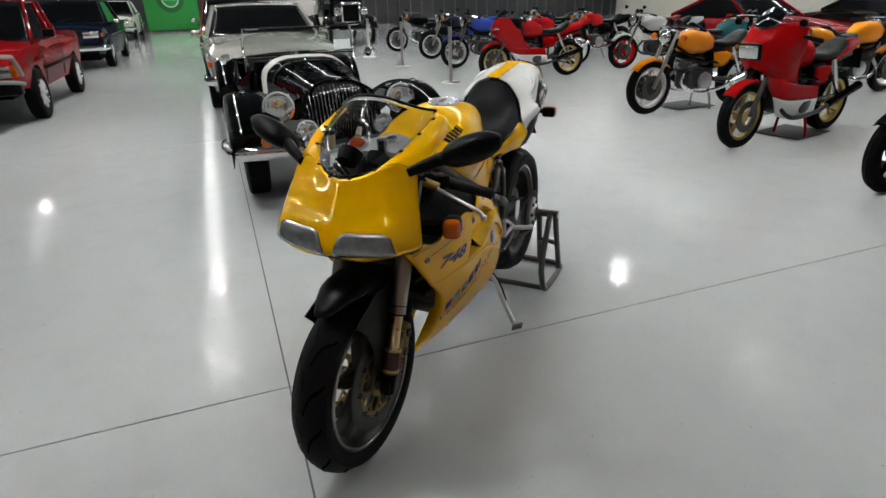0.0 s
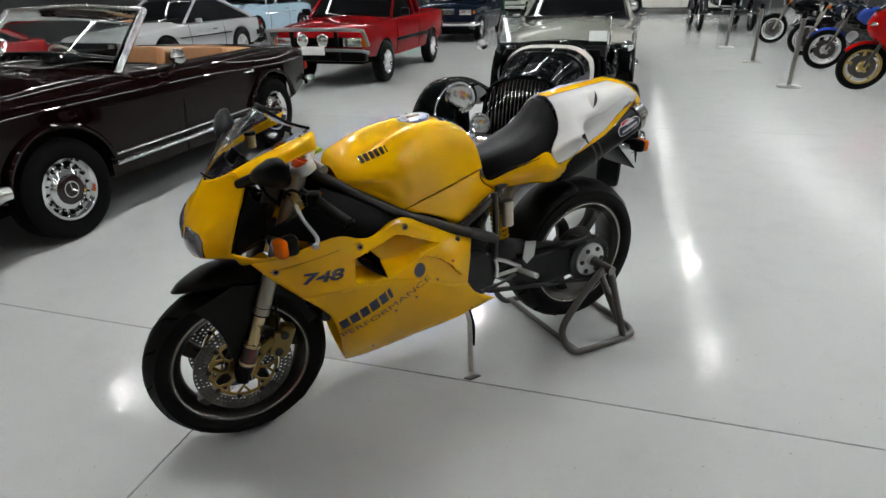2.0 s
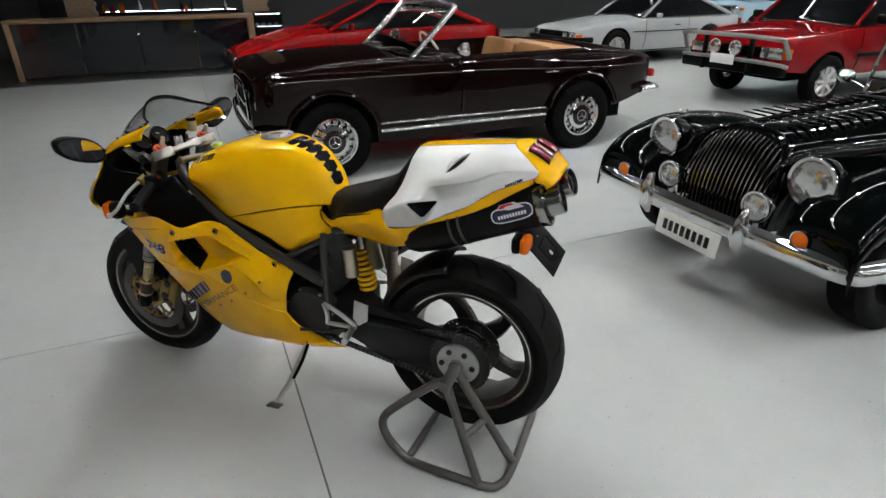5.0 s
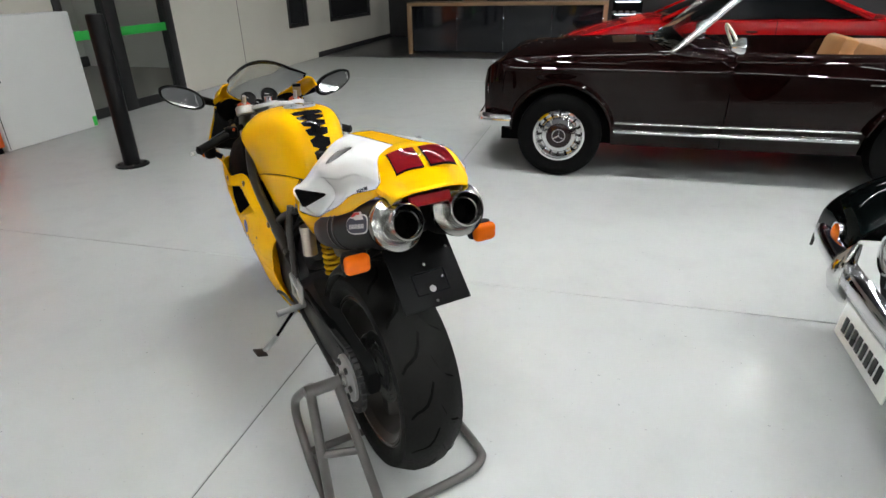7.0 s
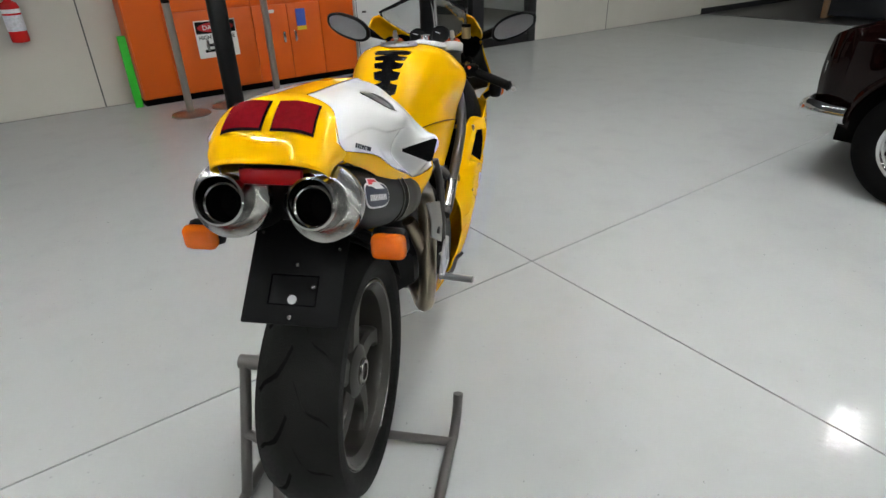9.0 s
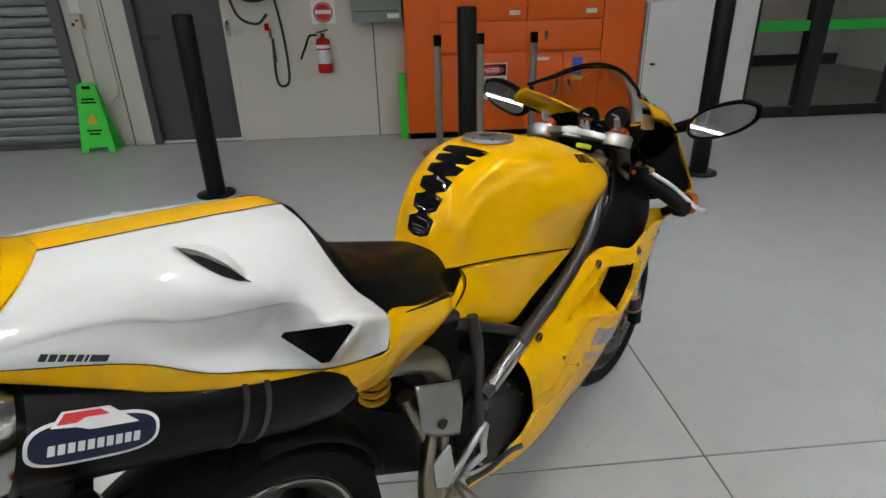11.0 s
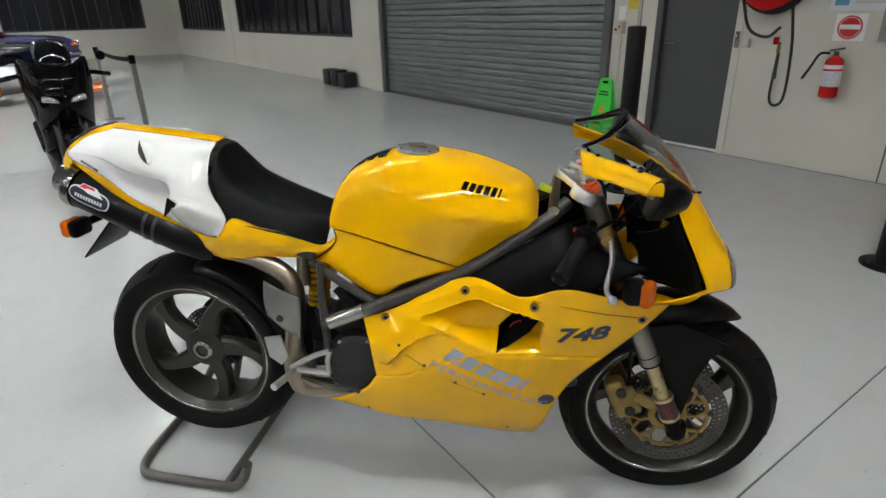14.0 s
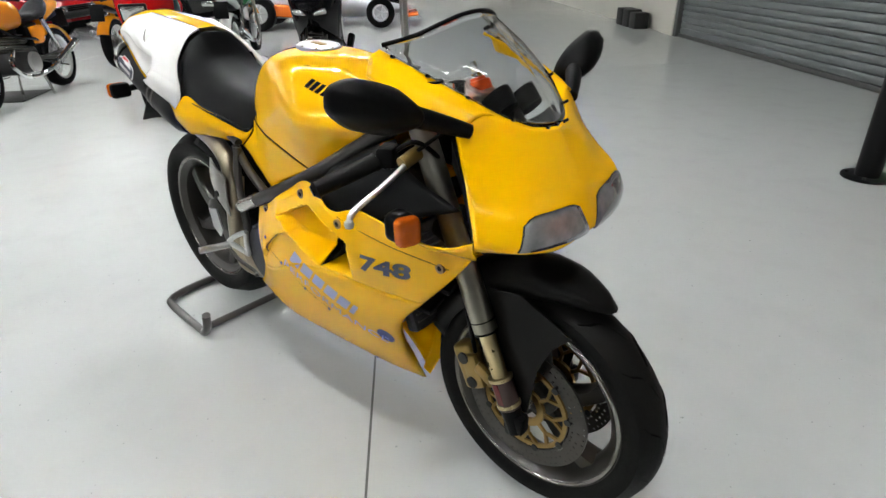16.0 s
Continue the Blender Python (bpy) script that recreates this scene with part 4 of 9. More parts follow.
            for e in (-1, 1):
                lens.append((-0.684 + 0.027 * f + e * 0.009 * (1 - f * f), s * (0.116 + 0.029 * f - e * 0.009 * (1 - f * f))))
        lay(uskin, "vent_mesh", lens, [(2 * k, 2 * k + 1, 2 * k + 3, 2 * k + 2) for k in range(12)], 1, FRAME_GREY, tail, 0.002, True, "oval grey mesh vent")
        rows = []
        for k in range(13):
            f = k / 6 - 1
            ends_ = []
            for e in (1.8, -1.2):
                o = max(0.12, 1 - f * f)
                x_, y_ = -0.684 + 0.027 * f + e * 0.009 * o, 0.116 + 0.029 * f - e * 0.009 * o
                ends_.append(uskin.above(x_, s * y_, 0.0004) or Vector((x_, s * y_, 1.01)))
            rows.append([ends_[0].lerp(ends_[1], g_) + Vector((0, s * 0.45, 0.85)) * 0.017 * g_ * (1 - f * f) for g_ in (0, 0.15, 0.3, 0.45, 0.58)])
        part("vent_hood", rings(BM(), rows, closed=False), WHITE, tail, "white hood over the vent", 60)
        run = 0.0
        for w in (0.0062, 0.0062, 0.0055, 0.0062, 0.0055, 0.0028, 0.016):
            lay_bars(uskin, "tail_badge", ((-0.872 if s < 0 else -0.820) - s * run * 0.9, (1.001 if s < 0 else 0.972) + s * run * 0.42), -25 if s < 0 else 25, s, (w,), 0.0075, 0, GREY_DECAL, tail)
            run += w + 0.0016
    # dark underside, reflector, tray
    bm = BM()
    box(bm, (-0.75, 0, 0.965), (0.24, 0.22, 0.05), (0, 22, 0), 0.02)
    box(bm, (-0.898, 0, 0.992), (0.05, 0.20, 0.026), (0, 10, 0), 0.01)
    part("tail_underside", bm, BLACK_PLASTIC, bike)
    bm = BM()
    box(bm, (-0.940, 0, 0.972), (0.014, 0.105, 0.026), (0, 14, 0), 0.004)
    part("reflector", bm, mat("red_reflector", (0.24, 0.004, 0.005), 0.3, spec=0.1, coat=0.2), bike, "red rear reflector")
    # number plate holder
    pc, pu, pn = Vector((-0.905, 0, 0.775)), Vector((0.70, 0, 0.714)), Vector((-0.714, 0, 0.70))
    bm = BM()
    box(bm, pc, (0.006, 0.182, 0.195), (0, 44.4, 0), 0.003)
    box(bm, (-0.815, 0, 0.862), (0.10, 0.12, 0.03), (0, 38, 0), 0.008)
    hold = part("plate_holder", bm, BLACK_PLASTIC, bike, "blank black number plate holder with drilled holes")
    for k in (-1, 1):
        bm = BM()
        box(bm, pc + Vector((0, k * 0.044, 0)) + pn * 0.0035 - pu * 0.035, (0.0015, 0.002, 0.055), (0, 44.4, 0))
        box(bm, pc + pn * 0.0035 - pu * (0.035 + k * 0.027), (0.0015, 0.088, 0.002), (0, 44.4, 0))
        part("pressed_edge", bm, BLACK_GLOSS, hold)
    for y, u, r in ((0, 0.012, 0.004), (-0.036, -0.028, 0.0035), (0.0, -0.052, 0.0085), (0.0, -0.084, 0.004), (0.075, 0.07, 0.003), (-0.075, 0.07, 0.003), (-0.075, 0.045, 0.003)):
        p = pc + Vector((0, y, 0)) + pu * u
        part("mounting_hole", cyl(BM(), p + pn * 0.002, p + pn * 0.0042, r, seg=10), mat("hole_light", (0.5, 0.5, 0.5), 0.5) if r > 0.008 else STEEL, hold)
    for s in (-1, 1):
        bm = BM()
        tube(bm, [(-0.83, s * 0.05, 0.85), (-0.865, s * 0.10, 0.845), (-0.885, s * 0.145, 0.838)], 0.011, 10)
        stem = part("rear_indicator", bm, BLACK_PLASTIC, bike, "amber rear indicator on a black stalk")
        bm = BM()
        box(bm, (-0.882, s * 0.172, 0.836), (0.03, 0.066, 0.05), (0, 0, 0), 0.013)
        part("indicator_body", bm, BLACK_PLASTIC, stem)
        bm = BM()
        box(bm, (-0.904, s * 0.174, 0.836), (0.028, 0.062, 0.046), (0, 0, 0), 0.012, 3)
        part("lens", bm, AMBER, stem, "amber indicator lens")

    # exhaust silencers
    for s in (-1, 1):
        e0, e1 = Vector((-0.52, s * 0.116, 0.768)), Vector((-0.935, s * 0.080, 0.928))
        d = (e1 - e0).normalized()
        L = (e1 - e0).length
        bm = BM()
        turned(bm, e0, d, [(0, 0.036), (0.03, 0.05), (0.10, 0.058), (L - 0.03, 0.061)], 36)
        can = part("silencer", bm, CARBON, bike, "carbon silencer with polished end cap")
        bm = BM()
        turned(bm, e0, d, [(L - 0.022, 0.0628), (L - 0.006, 0.0660), (L + 0.002, 0.0650), (L + 0.006, 0.0540), (L + 0.007, 0.0425), (L + 0.046, 0.0415), (L + 0.048, 0.038), (L - 0.02, 0.037), (L - 0.022, 0.05)], 40, close=True)
        part("end_cap", bm, POLISHED, can, "polished end cap")
        o = e0 + Vector((0, -s * 0.002, -0.006))
        bm = BM()
        turned(bm, o, d, [(L - 0.03, 0.034), (L + 0.036, 0.034), (L + 0.038, 0.032), (L + 0.036, 0.030), (L - 0.03, 0.030)], 32, close=True)
        part("outlet_pipe", bm, POLISHED, can)
        part("outlet_core", cyl(BM(), o + d * (L - 0.04), o + d * (L - 0.02), 0.032, seg=24), DARK, can)
        for k in (0.16, 0.19):
            bm = BM()
            turned(bm, e0, d, [(k, 0.0605), (k + 0.008, 0.0615), (k + 0.008, 0.057), (k, 0.057)], 36, close=True)
            part("clamp_band", bm, GUNMETAL, can)
        # badge: dark blue oval with white rim, a white and red wing above, a row of white bars
        up = Vector((0, 0, 1)) - d * d.z
        up.normalize()
        out = d.cross(up) * (1 if d.cross(up).y * s > 0 else -1)
        c0 = e0 + d * (L - 0.088)

        def wrap(u, v, lf):
            ang = 0.30 + v / 0.0615
            return c0 - d * (u * s) + (out * math.cos(ang) + up * math.sin(ang)) * (0.0610 + lf)

        def badge(name, outline, lf, col):
            bm = BM()
            mid = bm.verts.new(wrap(sum(p[0] for p in outline) / len(outline), sum(p[1] for p in outline) / len(outline), lf))
            ring_ = [bm.verts.new(wrap(u, v, lf)) for u, v in outline]
            for k in range(len(ring_)):
                bm.faces.new((mid, ring_[k], ring_[(k + 1) % len(ring_)]))
            part(name, bm, col, can)

        def oval(w, h, v0):
            out_ = []
            for k in range(40):
                a = 6.2832 * k / 40
                cu, cv = math.cos(a), math.sin(a)
                out_.append((math.copysign(abs(cu) ** 0.55, cu) * w, v0 + math.copysign(abs(cv) ** 0.75, cv) * h))
            return out_
        badge("badge_rim", oval(0.061, 0.0235, -0.004), 0.0008, BADGE_WHITE)
        badge("badge_panel", oval(0.0575, 0.0200, -0.004), 0.0016, BADGE_NAVY)
        badge("badge_wing", [(-0.040, 0.006), (-0.012, 0.026), (0.030, 0.026), (0.040, 0.012), (0.018, 0.010), (0.006, 0.006)], 0.0024, BADGE_WHITE)
        badge("badge_wing", [(-0.012, 0.018), (-0.004, 0.024), (0.028, 0.024), (0.035, 0.014), (0.018, 0.014), (0.010, 0.018)], 0.0032, BADGE_RED)
        for k in range(10):
            u = -0.041 + k * 0.0085
            badge("badge_bar", [(u, -0.0135), (u + 0.0062, -0.0135), (u + 0.0062, -0.0035), (u, -0.0035)], 0.0026, BADGE_WHITE)
    # header pipes on the right
    bm = BM()
    tube(bm, [(-0.53, -0.115, 0.772), (-0.41, -0.118, 0.742), (-0.325, -0.125, 0.69), (-0.315, -0.13, 0.60), (-0.345, -0.13, 0.45), (-0.345, -0.125, 0.37), (-0.32, -0.11, 0.325), (-0.20, -0.06, 0.31)], 0.026, 16)
    hp = part("exhaust_pipe", bm, TITAN, bike, "heat-tinted exhaust pipe")
    part("exhaust_pipe", tube(BM(), [(-0.36, -0.085, 0.62), (-0.335, -0.115, 0.52), (-0.325, -0.12, 0.42), (-0.31, -0.11, 0.35), (-0.25, -0.08, 0.32)], 0.019, 14), TITAN, bike)
    bm = BM()
    g = grid2("-392,142,690 -340,156,672 -290,158,652/-394,152,634 -342,163,612 -292,165,588/-392,150,590 -345,160,556 -298,162,528")
    sheet(bm, [[(x, -y - 0.004, z) for x, y, z in r] for r in g], 6, 6)
    hs = part("heat_shield", bm, SHIELD, hp, "brushed aluminium heat shield", 60, 0.004)
    part("screw", cyl(BM(), (-0.348, -0.160, 0.590), (-0.348, -0.170, 0.590), 0.010, seg=16), ENGINE, hs)
    part("exhaust_pipe", tube(BM(), [(-0.50, 0.09, 0.79), (-0.42, 0.10, 0.77), (-0.36, 0.06, 0.72), (-0.35, 0.02, 0.60)], 0.024, 14), TITAN, bike)

    # rear hugger, swingarm, chain
    bm = BM()
    rows = []
    for i in range(14):
        a = math.radians(18 + 62 * i / 13)
        row = []
        for j in range(9):
            u = -1 + j / 4
            r = 0.338 - 0.035 * u * u
            row.append((RW.x + r * math.cos(a), RW.y + 0.095 * math.sin(u * 1.45), RW.z + r * math.sin(a)))
        rows.append(row)
    part("rear_mudguard", rings(bm, rows, closed=False), CARBON, bike, "black carbon rear hugger", thick=0.003)
    bm = BM()
    rows = []
    for x, y, z, h, w in ((-0.22, 0.02, 0.44, 0.045, 0.13), (-0.30, 0.04, 0.43, 0.075, 0.12), (-0.36, 0.10, 0.415, 0.098, 0.055), (-0.46, 0.118, 0.395, 0.098, 0.036), (-0.57, 0.116, 0.385, 0.078, 0.032), (-0.66, 0.112, 0.377, 0.066, 0.032), (-0.73, 0.108, 0.372, 0.062, 0.03), (-0.765, 0.105, 0.372, 0.035, 0.02)):
        rows.append([(x, y + w * a, z + h * b) for a, b in ((-1, -0.6), (-0.6, -1), (0.6, -1), (1, -0.6), (1, 0.6), (0.6, 1), (-0.6, 1), (-1, 0.6))])
    sw = part("swingarm", rings(bm, rows), mat("swingarm_paint", (0.013, 0.013, 0.0135), 0.38, metal=0.3, spec=0.25, var=0.2, scale=14), bike, "dark grey single-sided swingarm")
    bm = BM()
    box(bm, (-0.50, 0.145, 0.465), (0.36, 0.03, 0.022), (0, -4, 0), 0.006)
    part("chain_guard", bm, BLACK_PLASTIC, bike, "black chain guard")
    sp = Vector((RW.x, 0.152, RW.z))
    bm = BM()
    turned(bm, sp, (0, 1, 0), [(-0.004, 0.05), (-0.004, 0.098), (0.004, 0.098), (0.004, 0.05)], 60, close=True)
    for k in range(36):
        a = 6.2832 * k / 36
        box(bm, sp + Vector((math.cos(a) * 0.1, 0, math.sin(a) * 0.1)), (0.01, 0.006, 0.008), (0, -math.degrees(a), 0))
    spr = part("sprocket", bm, ENGINE, rw, "dark rear sprocket")
    bm = BM()
    turned(bm, sp, (0, 1, 0), [(0, 0.02), (0, 0.072), (0.012, 0.072), (0.018, 0.06), (0.018, 0.02)], 32)
    part("sprocket_carrier", bm, ALU, spr, "aluminium sprocket carrier")
    for k in range(6):
        a = 1.047 * k
        p = sp + Vector((math.cos(a) * 0.052, 0.016, math.sin(a) * 0.052))
        part("carrier_nut", cyl(BM(), p, p + Vector((0, 0.008, 0)), 0.010, seg=6), ENGINE, spr)
    part("axle_nut", cyl(BM(), sp + Vector((0, 0.015, 0)), sp + Vector((0, 0.035, 0)), 0.024, seg=8), STEEL, spr)
    bm = BM()
    fs_ = Vector((-0.21, 0.152, 0.40))
    loop = [sp + Vector((math.cos(a) * 0.1, 0, math.sin(a) * 0.1)) for a in np.linspace(1.65, 4.63, 18)] + [fs_ + Vector((math.cos(a) * 0.042, 0, math.sin(a) * 0.042)) for a in np.linspace(-1.5, 1.5, 8)]
    loop.append(loop[0])
    for a, b in zip(loop, loop[1:]):
        L = (b - a).length
        k = max(1, round(L / 0.0155))
        for i in range(k):
            p = a.lerp(b, (i + 0.5) / k)
            box(bm, p, (0.013, 0.016, 0.013), (0, -math.degrees(math.atan2((b - a).z, (b - a).x)), 0))
    part("chain", bm, ENGINE, bike, "oily drive chain", 0)

    # trellis frame
    for s in (-1, 1):
        part("frame_rail", tube(BM(), [(0.40, s * 0.075, 0.915), (0.33, s * 0.125, 0.868), (0.15, s * 0.172, 0.757), (-0.075, s * 0.172, 0.648), (-0.225, s * 0.165, 0.578)], 0.0165, 14), FRAME_GREY, bike, "grey steel frame tube")
        part("frame_tube", tube(BM(), [(-0.225, s * 0.14, 0.75), (-0.225, s * 0.155, 0.66), (-0.225, s * 0.155, 0.47)], 0.0115, 12), FRAME_GREY, bike)
        part("frame_tube", tube(BM(), [(-0.26, s * 0.125, 0.745), (-0.16, s * 0.15, 0.695), (-0.075, s * 0.155, 0.645)], 0.0115, 12), FRAME_GREY, bike)
        part("frame_tube", tube(BM(), [(-0.25, s * 0.12, 0.755), (-0.40, s * 0.11, 0.80), (-0.60, s * 0.09, 0.85)], 0.012, 10), FRAME_GREY, bike)
        part("frame_tube", tube(BM(), [(-0.075, s * 0.16, 0.64), (0.05, s * 0.12, 0.60), (0.20, s * 0.10, 0.55), (0.36, s * 0.07, 0.60)], 0.014, 10), FRAME_GREY, bike)
        part("frame_sleeve", cyl(BM(), (-0.105, s * 0.170, 0.634), (-0.205, s * 0.166, 0.588), 0.0195, seg=16), STEEL if s < 0 else FRAME_GREY, bike)
        # footrest hanger
        bm = BM()
        y_ = s * 0.168
        for line in (((-0.215, y_, 0.50), (-0.27, y_, 0.475), (-0.335, y_, 0.435)), ((-0.222, y_, 0.425), (-0.28, y_, 0.428), (-0.335, y_, 0.430)), ((-0.215, y_, 0.50), (-0.225, y_, 0.46), (-0.222, y_, 0.425))):
            tube(bm, line, 0.008, 8)
        hang = part("footrest_hanger", bm, ALU, bike, "aluminium footrest hanger")
        part("footrest", cyl(BM(), (-0.325, s * 0.175, 0.428), (-0.345, s * 0.262, 0.434), 0.0105, seg=12), ALU, hang, "aluminium footrest")
        part("pedal", tube(BM(), [(-0.30, s * 0.185, 0.42), (-0.24, s * 0.19, 0.405), (-0.16, s * 0.19, 0.395), (-0.13, s * 0.205, 0.40)], 0.006, 8), GUNMETAL, hang)
        bm = BM()
        poly(bm, [(x, s * 0.178, z) for x, z in ((-0.335, 0.475), (-0.345, 0.545), (-0.395, 0.535), (-0.388, 0.475), (-0.355, 0.45))], (0, s * 0.004, 0))
        part("heel_guard", bm, ALU, hang, "aluminium heel guard")
    # engine
    bm = BM()
    box(bm, (0.02, 0, 0.38), (0.42, 0.24, 0.26), (0, 8, 0), 0.05, 3)
    box(bm, (0.16, 0, 0.58), (0.22, 0.20, 0.24), (0, -20, 0), 0.03)
    box(bm, (-0.13, 0, 0.56), (0.18, 0.20, 0.20), (0, 40, 0), 0.03)
    box(bm, (0.10, 0, 0.70), (0.40, 0.22, 0.12), (0, 0, 0), 0.03)
    eng = part("engine", bm, ENGINE, bike, "dark cast engine")
    for s in (-1, 1):
        part("engine_cover", turned(BM(), (-0.145, s * 0.11, 0.44), (0, s, 0), [(0, 0.10), (0.035, 0.098), (0.05, 0.085), (0.054, 0.05), (0.054, 0.001)], 32), ENGINE, eng, "round black engine cover")
        for k in range(7):
            a = 0.9 * k + 0.3
            part("cover_bolt", cyl(BM(), (-0.145 + 0.09 * math.cos(a), s * 0.145, 0.44 + 0.09 * math.sin(a)), (-0.145 + 0.09 * math.cos(a), s * 0.155, 0.44 + 0.09 * math.sin(a)), 0.006, seg=8), ALU, eng)
        part("coolant_hose", tube(BM(), [(-0.20, s * 0.10, 0.66), (-0.14, s * 0.12, 0.60), (-0.10, s * 0.125, 0.54), (-0.02, s * 0.12, 0.50)], 0.017, 10), RUBBER, eng)
    # inner black ducts beside the steering head
    for s in (-1, 1):
        g = grid2("150,150,744 240,168,800 330,150,850 400,120,880/220,205,716 300,205,760 390,190,800 470,150,830/310,220,700 400,215,720 500,190,750 600,150,780")
        part("inner_duct", sheet(BM(), g, 6, 6, (s,)), BLACK_PLASTIC, bike, "matt black inner duct", 60, 0.004)
        g = grid2("624,194,936 654,202,872 690,224,790 684,214,750/605,172,890 622,168,850 640,165,800 640,160,752/560,122,862 566,112,830 575,105,790 580,100,745")
        part("nose_liner", sheet(BM(), g, 6, 6, (s,)), BLACK_PLASTIC, bike, "", 60, 0.004)
        g = grid2("786,0,734 776,88,733 740,178,747 686,216,752/720,0,732 715,70,734 695,140,744 660,180,748/600,0,738 600,55,740 595,100,742 585,120,744")
        part("nose_floor", sheet(BM(), g, 5, 5, (s,)), BLACK_PLASTIC, bike, "", 60, 0.003)
    # radiator behind the front wheel
    bm = BM()
    box(bm, (0.40, 0, 0.53), (0.035, 0.27, 0.24), (0, -18, 0), 0.008)
    rad = part("radiator", bm, ENGINE, bike, "black radiator")
    for k in range(13):
        z = 0.43 + k * 0.0165
        part("radiator_fin", box(BM(), (0.421 + (z - 0.53) * -0.32, 0, z), (0.004, 0.25, 0.004)), GUNMETAL, rad, "", 0)
    # suspension
    bm = BM()
    pts = []
    for i in range(120):
        a = i * 0.42
        pts.append((-0.325 + 0.028 * math.cos(a) + 0.0002 * i, 0.045 + 0.028 * math.sin(a), 0.52 + i * 0.0013))
    part("shock_spring", tube(bm, pts, 0.0065, 8, n=1), mat("spring_yellow", (0.6, 0.33, 0.01), 0.35, coat=0.5), bike, "yellow shock absorber spring")
    bm = BM()
    cyl(bm, (-0.325, 0.045, 0.48), (-0.305, 0.045, 0.72), 0.017, seg=16)
    part("shock_absorber", bm, STEEL, bike, "steel shock absorber")
    bm = BM()
    cyl(bm, (-0.305, 0.115, 0.60), (-0.30, 0.115, 0.70), 0.024, seg=16)
    part("shock_reservoir", bm, mat("reservoir", (0.55, 0.5, 0.42), 0.3, metal=1), bike, "gold and silver shock reservoir")

    # lower fairing
    up = grid2(
        "-112,168,610 -30,180,648 163,192,756 300,226,729 405,236,756 556,214,722 655,170,712 600,100,700/"
        "-92,194,545 5,214,588 160,228,662 300,242,672 430,234,667 520,206,660 598,172,640 530,100,630/"
        "-78,200,455 10,224,484 150,236,548 280,236,572 375,224,570 450,202,560 515,170,550 452,100,545")
    lo = grid2(
        "-78,200,455 10,224,484 150,236,548 280,236,572 375,224,570 450,202,560 515,170,550 452,100,545/"
        "-120,186,396 -10,204,388 120,212,432 250,210,452 315,204,462 372,190,458 428,166,452 375,98,450/"
        "-205,152,335 -50,168,305 100,168,312 220,164,322 300,154,328 350,140,330 388,118,330 335,68,330/"
        "-235,134,312 -65,140,278 100,132,262 205,118,250 285,104,242 332,90,238 372,66,240 335,34,245/"
        "-258,116,297 -80,112,256 100,88,222 200,68,198 270,48,178 315,30,166 350,10,156 330,2,172")
    top_edge = [(17, 637), (55, 648), (110, 674), (170, 703), (200, 711), (265, 696), (348, 674)]
    lip = [(30, 638), (85, 635), (142, 613), (187, 590), (228, 577), (246, 577)]
    mouth = [(243, 570), (245, 622), (275, 657), (300, 688), (348, 674), (322, 636), (269, 590), (246, 577)]
    outlet = [(-22, 525), (8, 563), (55, 600), (95, 614), (125, 613), (150, 606)]

    def nearest(x, z, line):
        """Nearest place on a line of (x, z): distance, run along it, the place, and which side."""
        best, run = None, 0.0
        for (ax, az), (bx, bz) in zip(line, line[1:]):
            L = math.hypot(bx - ax, bz - az)
            f = max(0, min(1, ((x - ax) * (bx - ax) + (z - az) * (bz - az)) / L ** 2))
            px, pz = ax + (bx - ax) * f, az + (bz - az) * f
            d = math.hypot(x - px, z - pz)
            if best is None or d < best[0]:
                best = (d, run + f * L, px, pz, (bx - ax) * (z - az) - (bz - az) * (x - ax))
            run += L
        return (*best, run)

    def inside(x, z, shape):
        hit = False
        for (ax, az), (bx, bz) in zip(shape, shape[1:] + shape[:1]):
            if (az > z) != (bz > z) and x < ax + (z - az) * (bx - ax) / (bz - az):
                hit = not hit
        return hit

    def scoop(ob, s):
        """Presses the air scoop into the panel, cuts its mouth, and raises the outlet lip behind it."""
        bm = BM()
        bm.from_mesh(ob.data)
        for v in bm.verts:
            x, z = v.co.x * 1000, v.co.z * 1000
            if not (-110 < x < 370 and z > 490):
                continue
            for line in (mouth + mouth[:1], top_edge, lip, outlet):
                d, _, px, pz, _, _ = nearest(x, z, line)
                if d < 2.6:
                    x, z = px, pz
                    v.co.x, v.co.z = x / 1000, z / 1000
                    break
            zu = float(np.interp(x, *zip(*top_edge)))
            zl = float(np.interp(x, *zip(*lip)))
            out = 0.0
            if 24 < x < 350 and zl + 0.3 < z < zu - 0.3:
                deep = 56 * min(1, max(0, (x - 24) / 190)) ** 0.8
                zc = max(zl + 4, 612 + (56 - deep) * 0.36)
                out = -deep * min(1, (z - zl) / (zc - zl))
            elif z >= zu - 0.3 and x > -40:
                crest = zu + 34
                out = 7 * max(0, 1 - abs(z - crest) / 34) * min(1, (x + 40) / 50) * min(1, max(0, (345 - x) / 60))
            d, run, _, _, side_, full = nearest(x, z, outlet)
            amp = (1 - run / full) ** 0.6 * math.exp(-(max(0, -22 - x) / 45) ** 2)
            if side_ > -0.2 and z > 500:
                out += 13 * amp * math.exp(-(d / 52) ** 2) if z < zl + 8 or x < 40 else 0
            elif x > -30:
                out -= 4 * amp * math.exp(-(d / 26) ** 2)
            v.co.y += s * out / 1000
        gone = [f for f in bm.faces if inside(*(f.calc_center_median().xz * 1000), mouth)]
        bmesh.ops.delete(bm, geom=gone, context="FACES")
        bm.to_mesh(ob.data)
        bm.free()
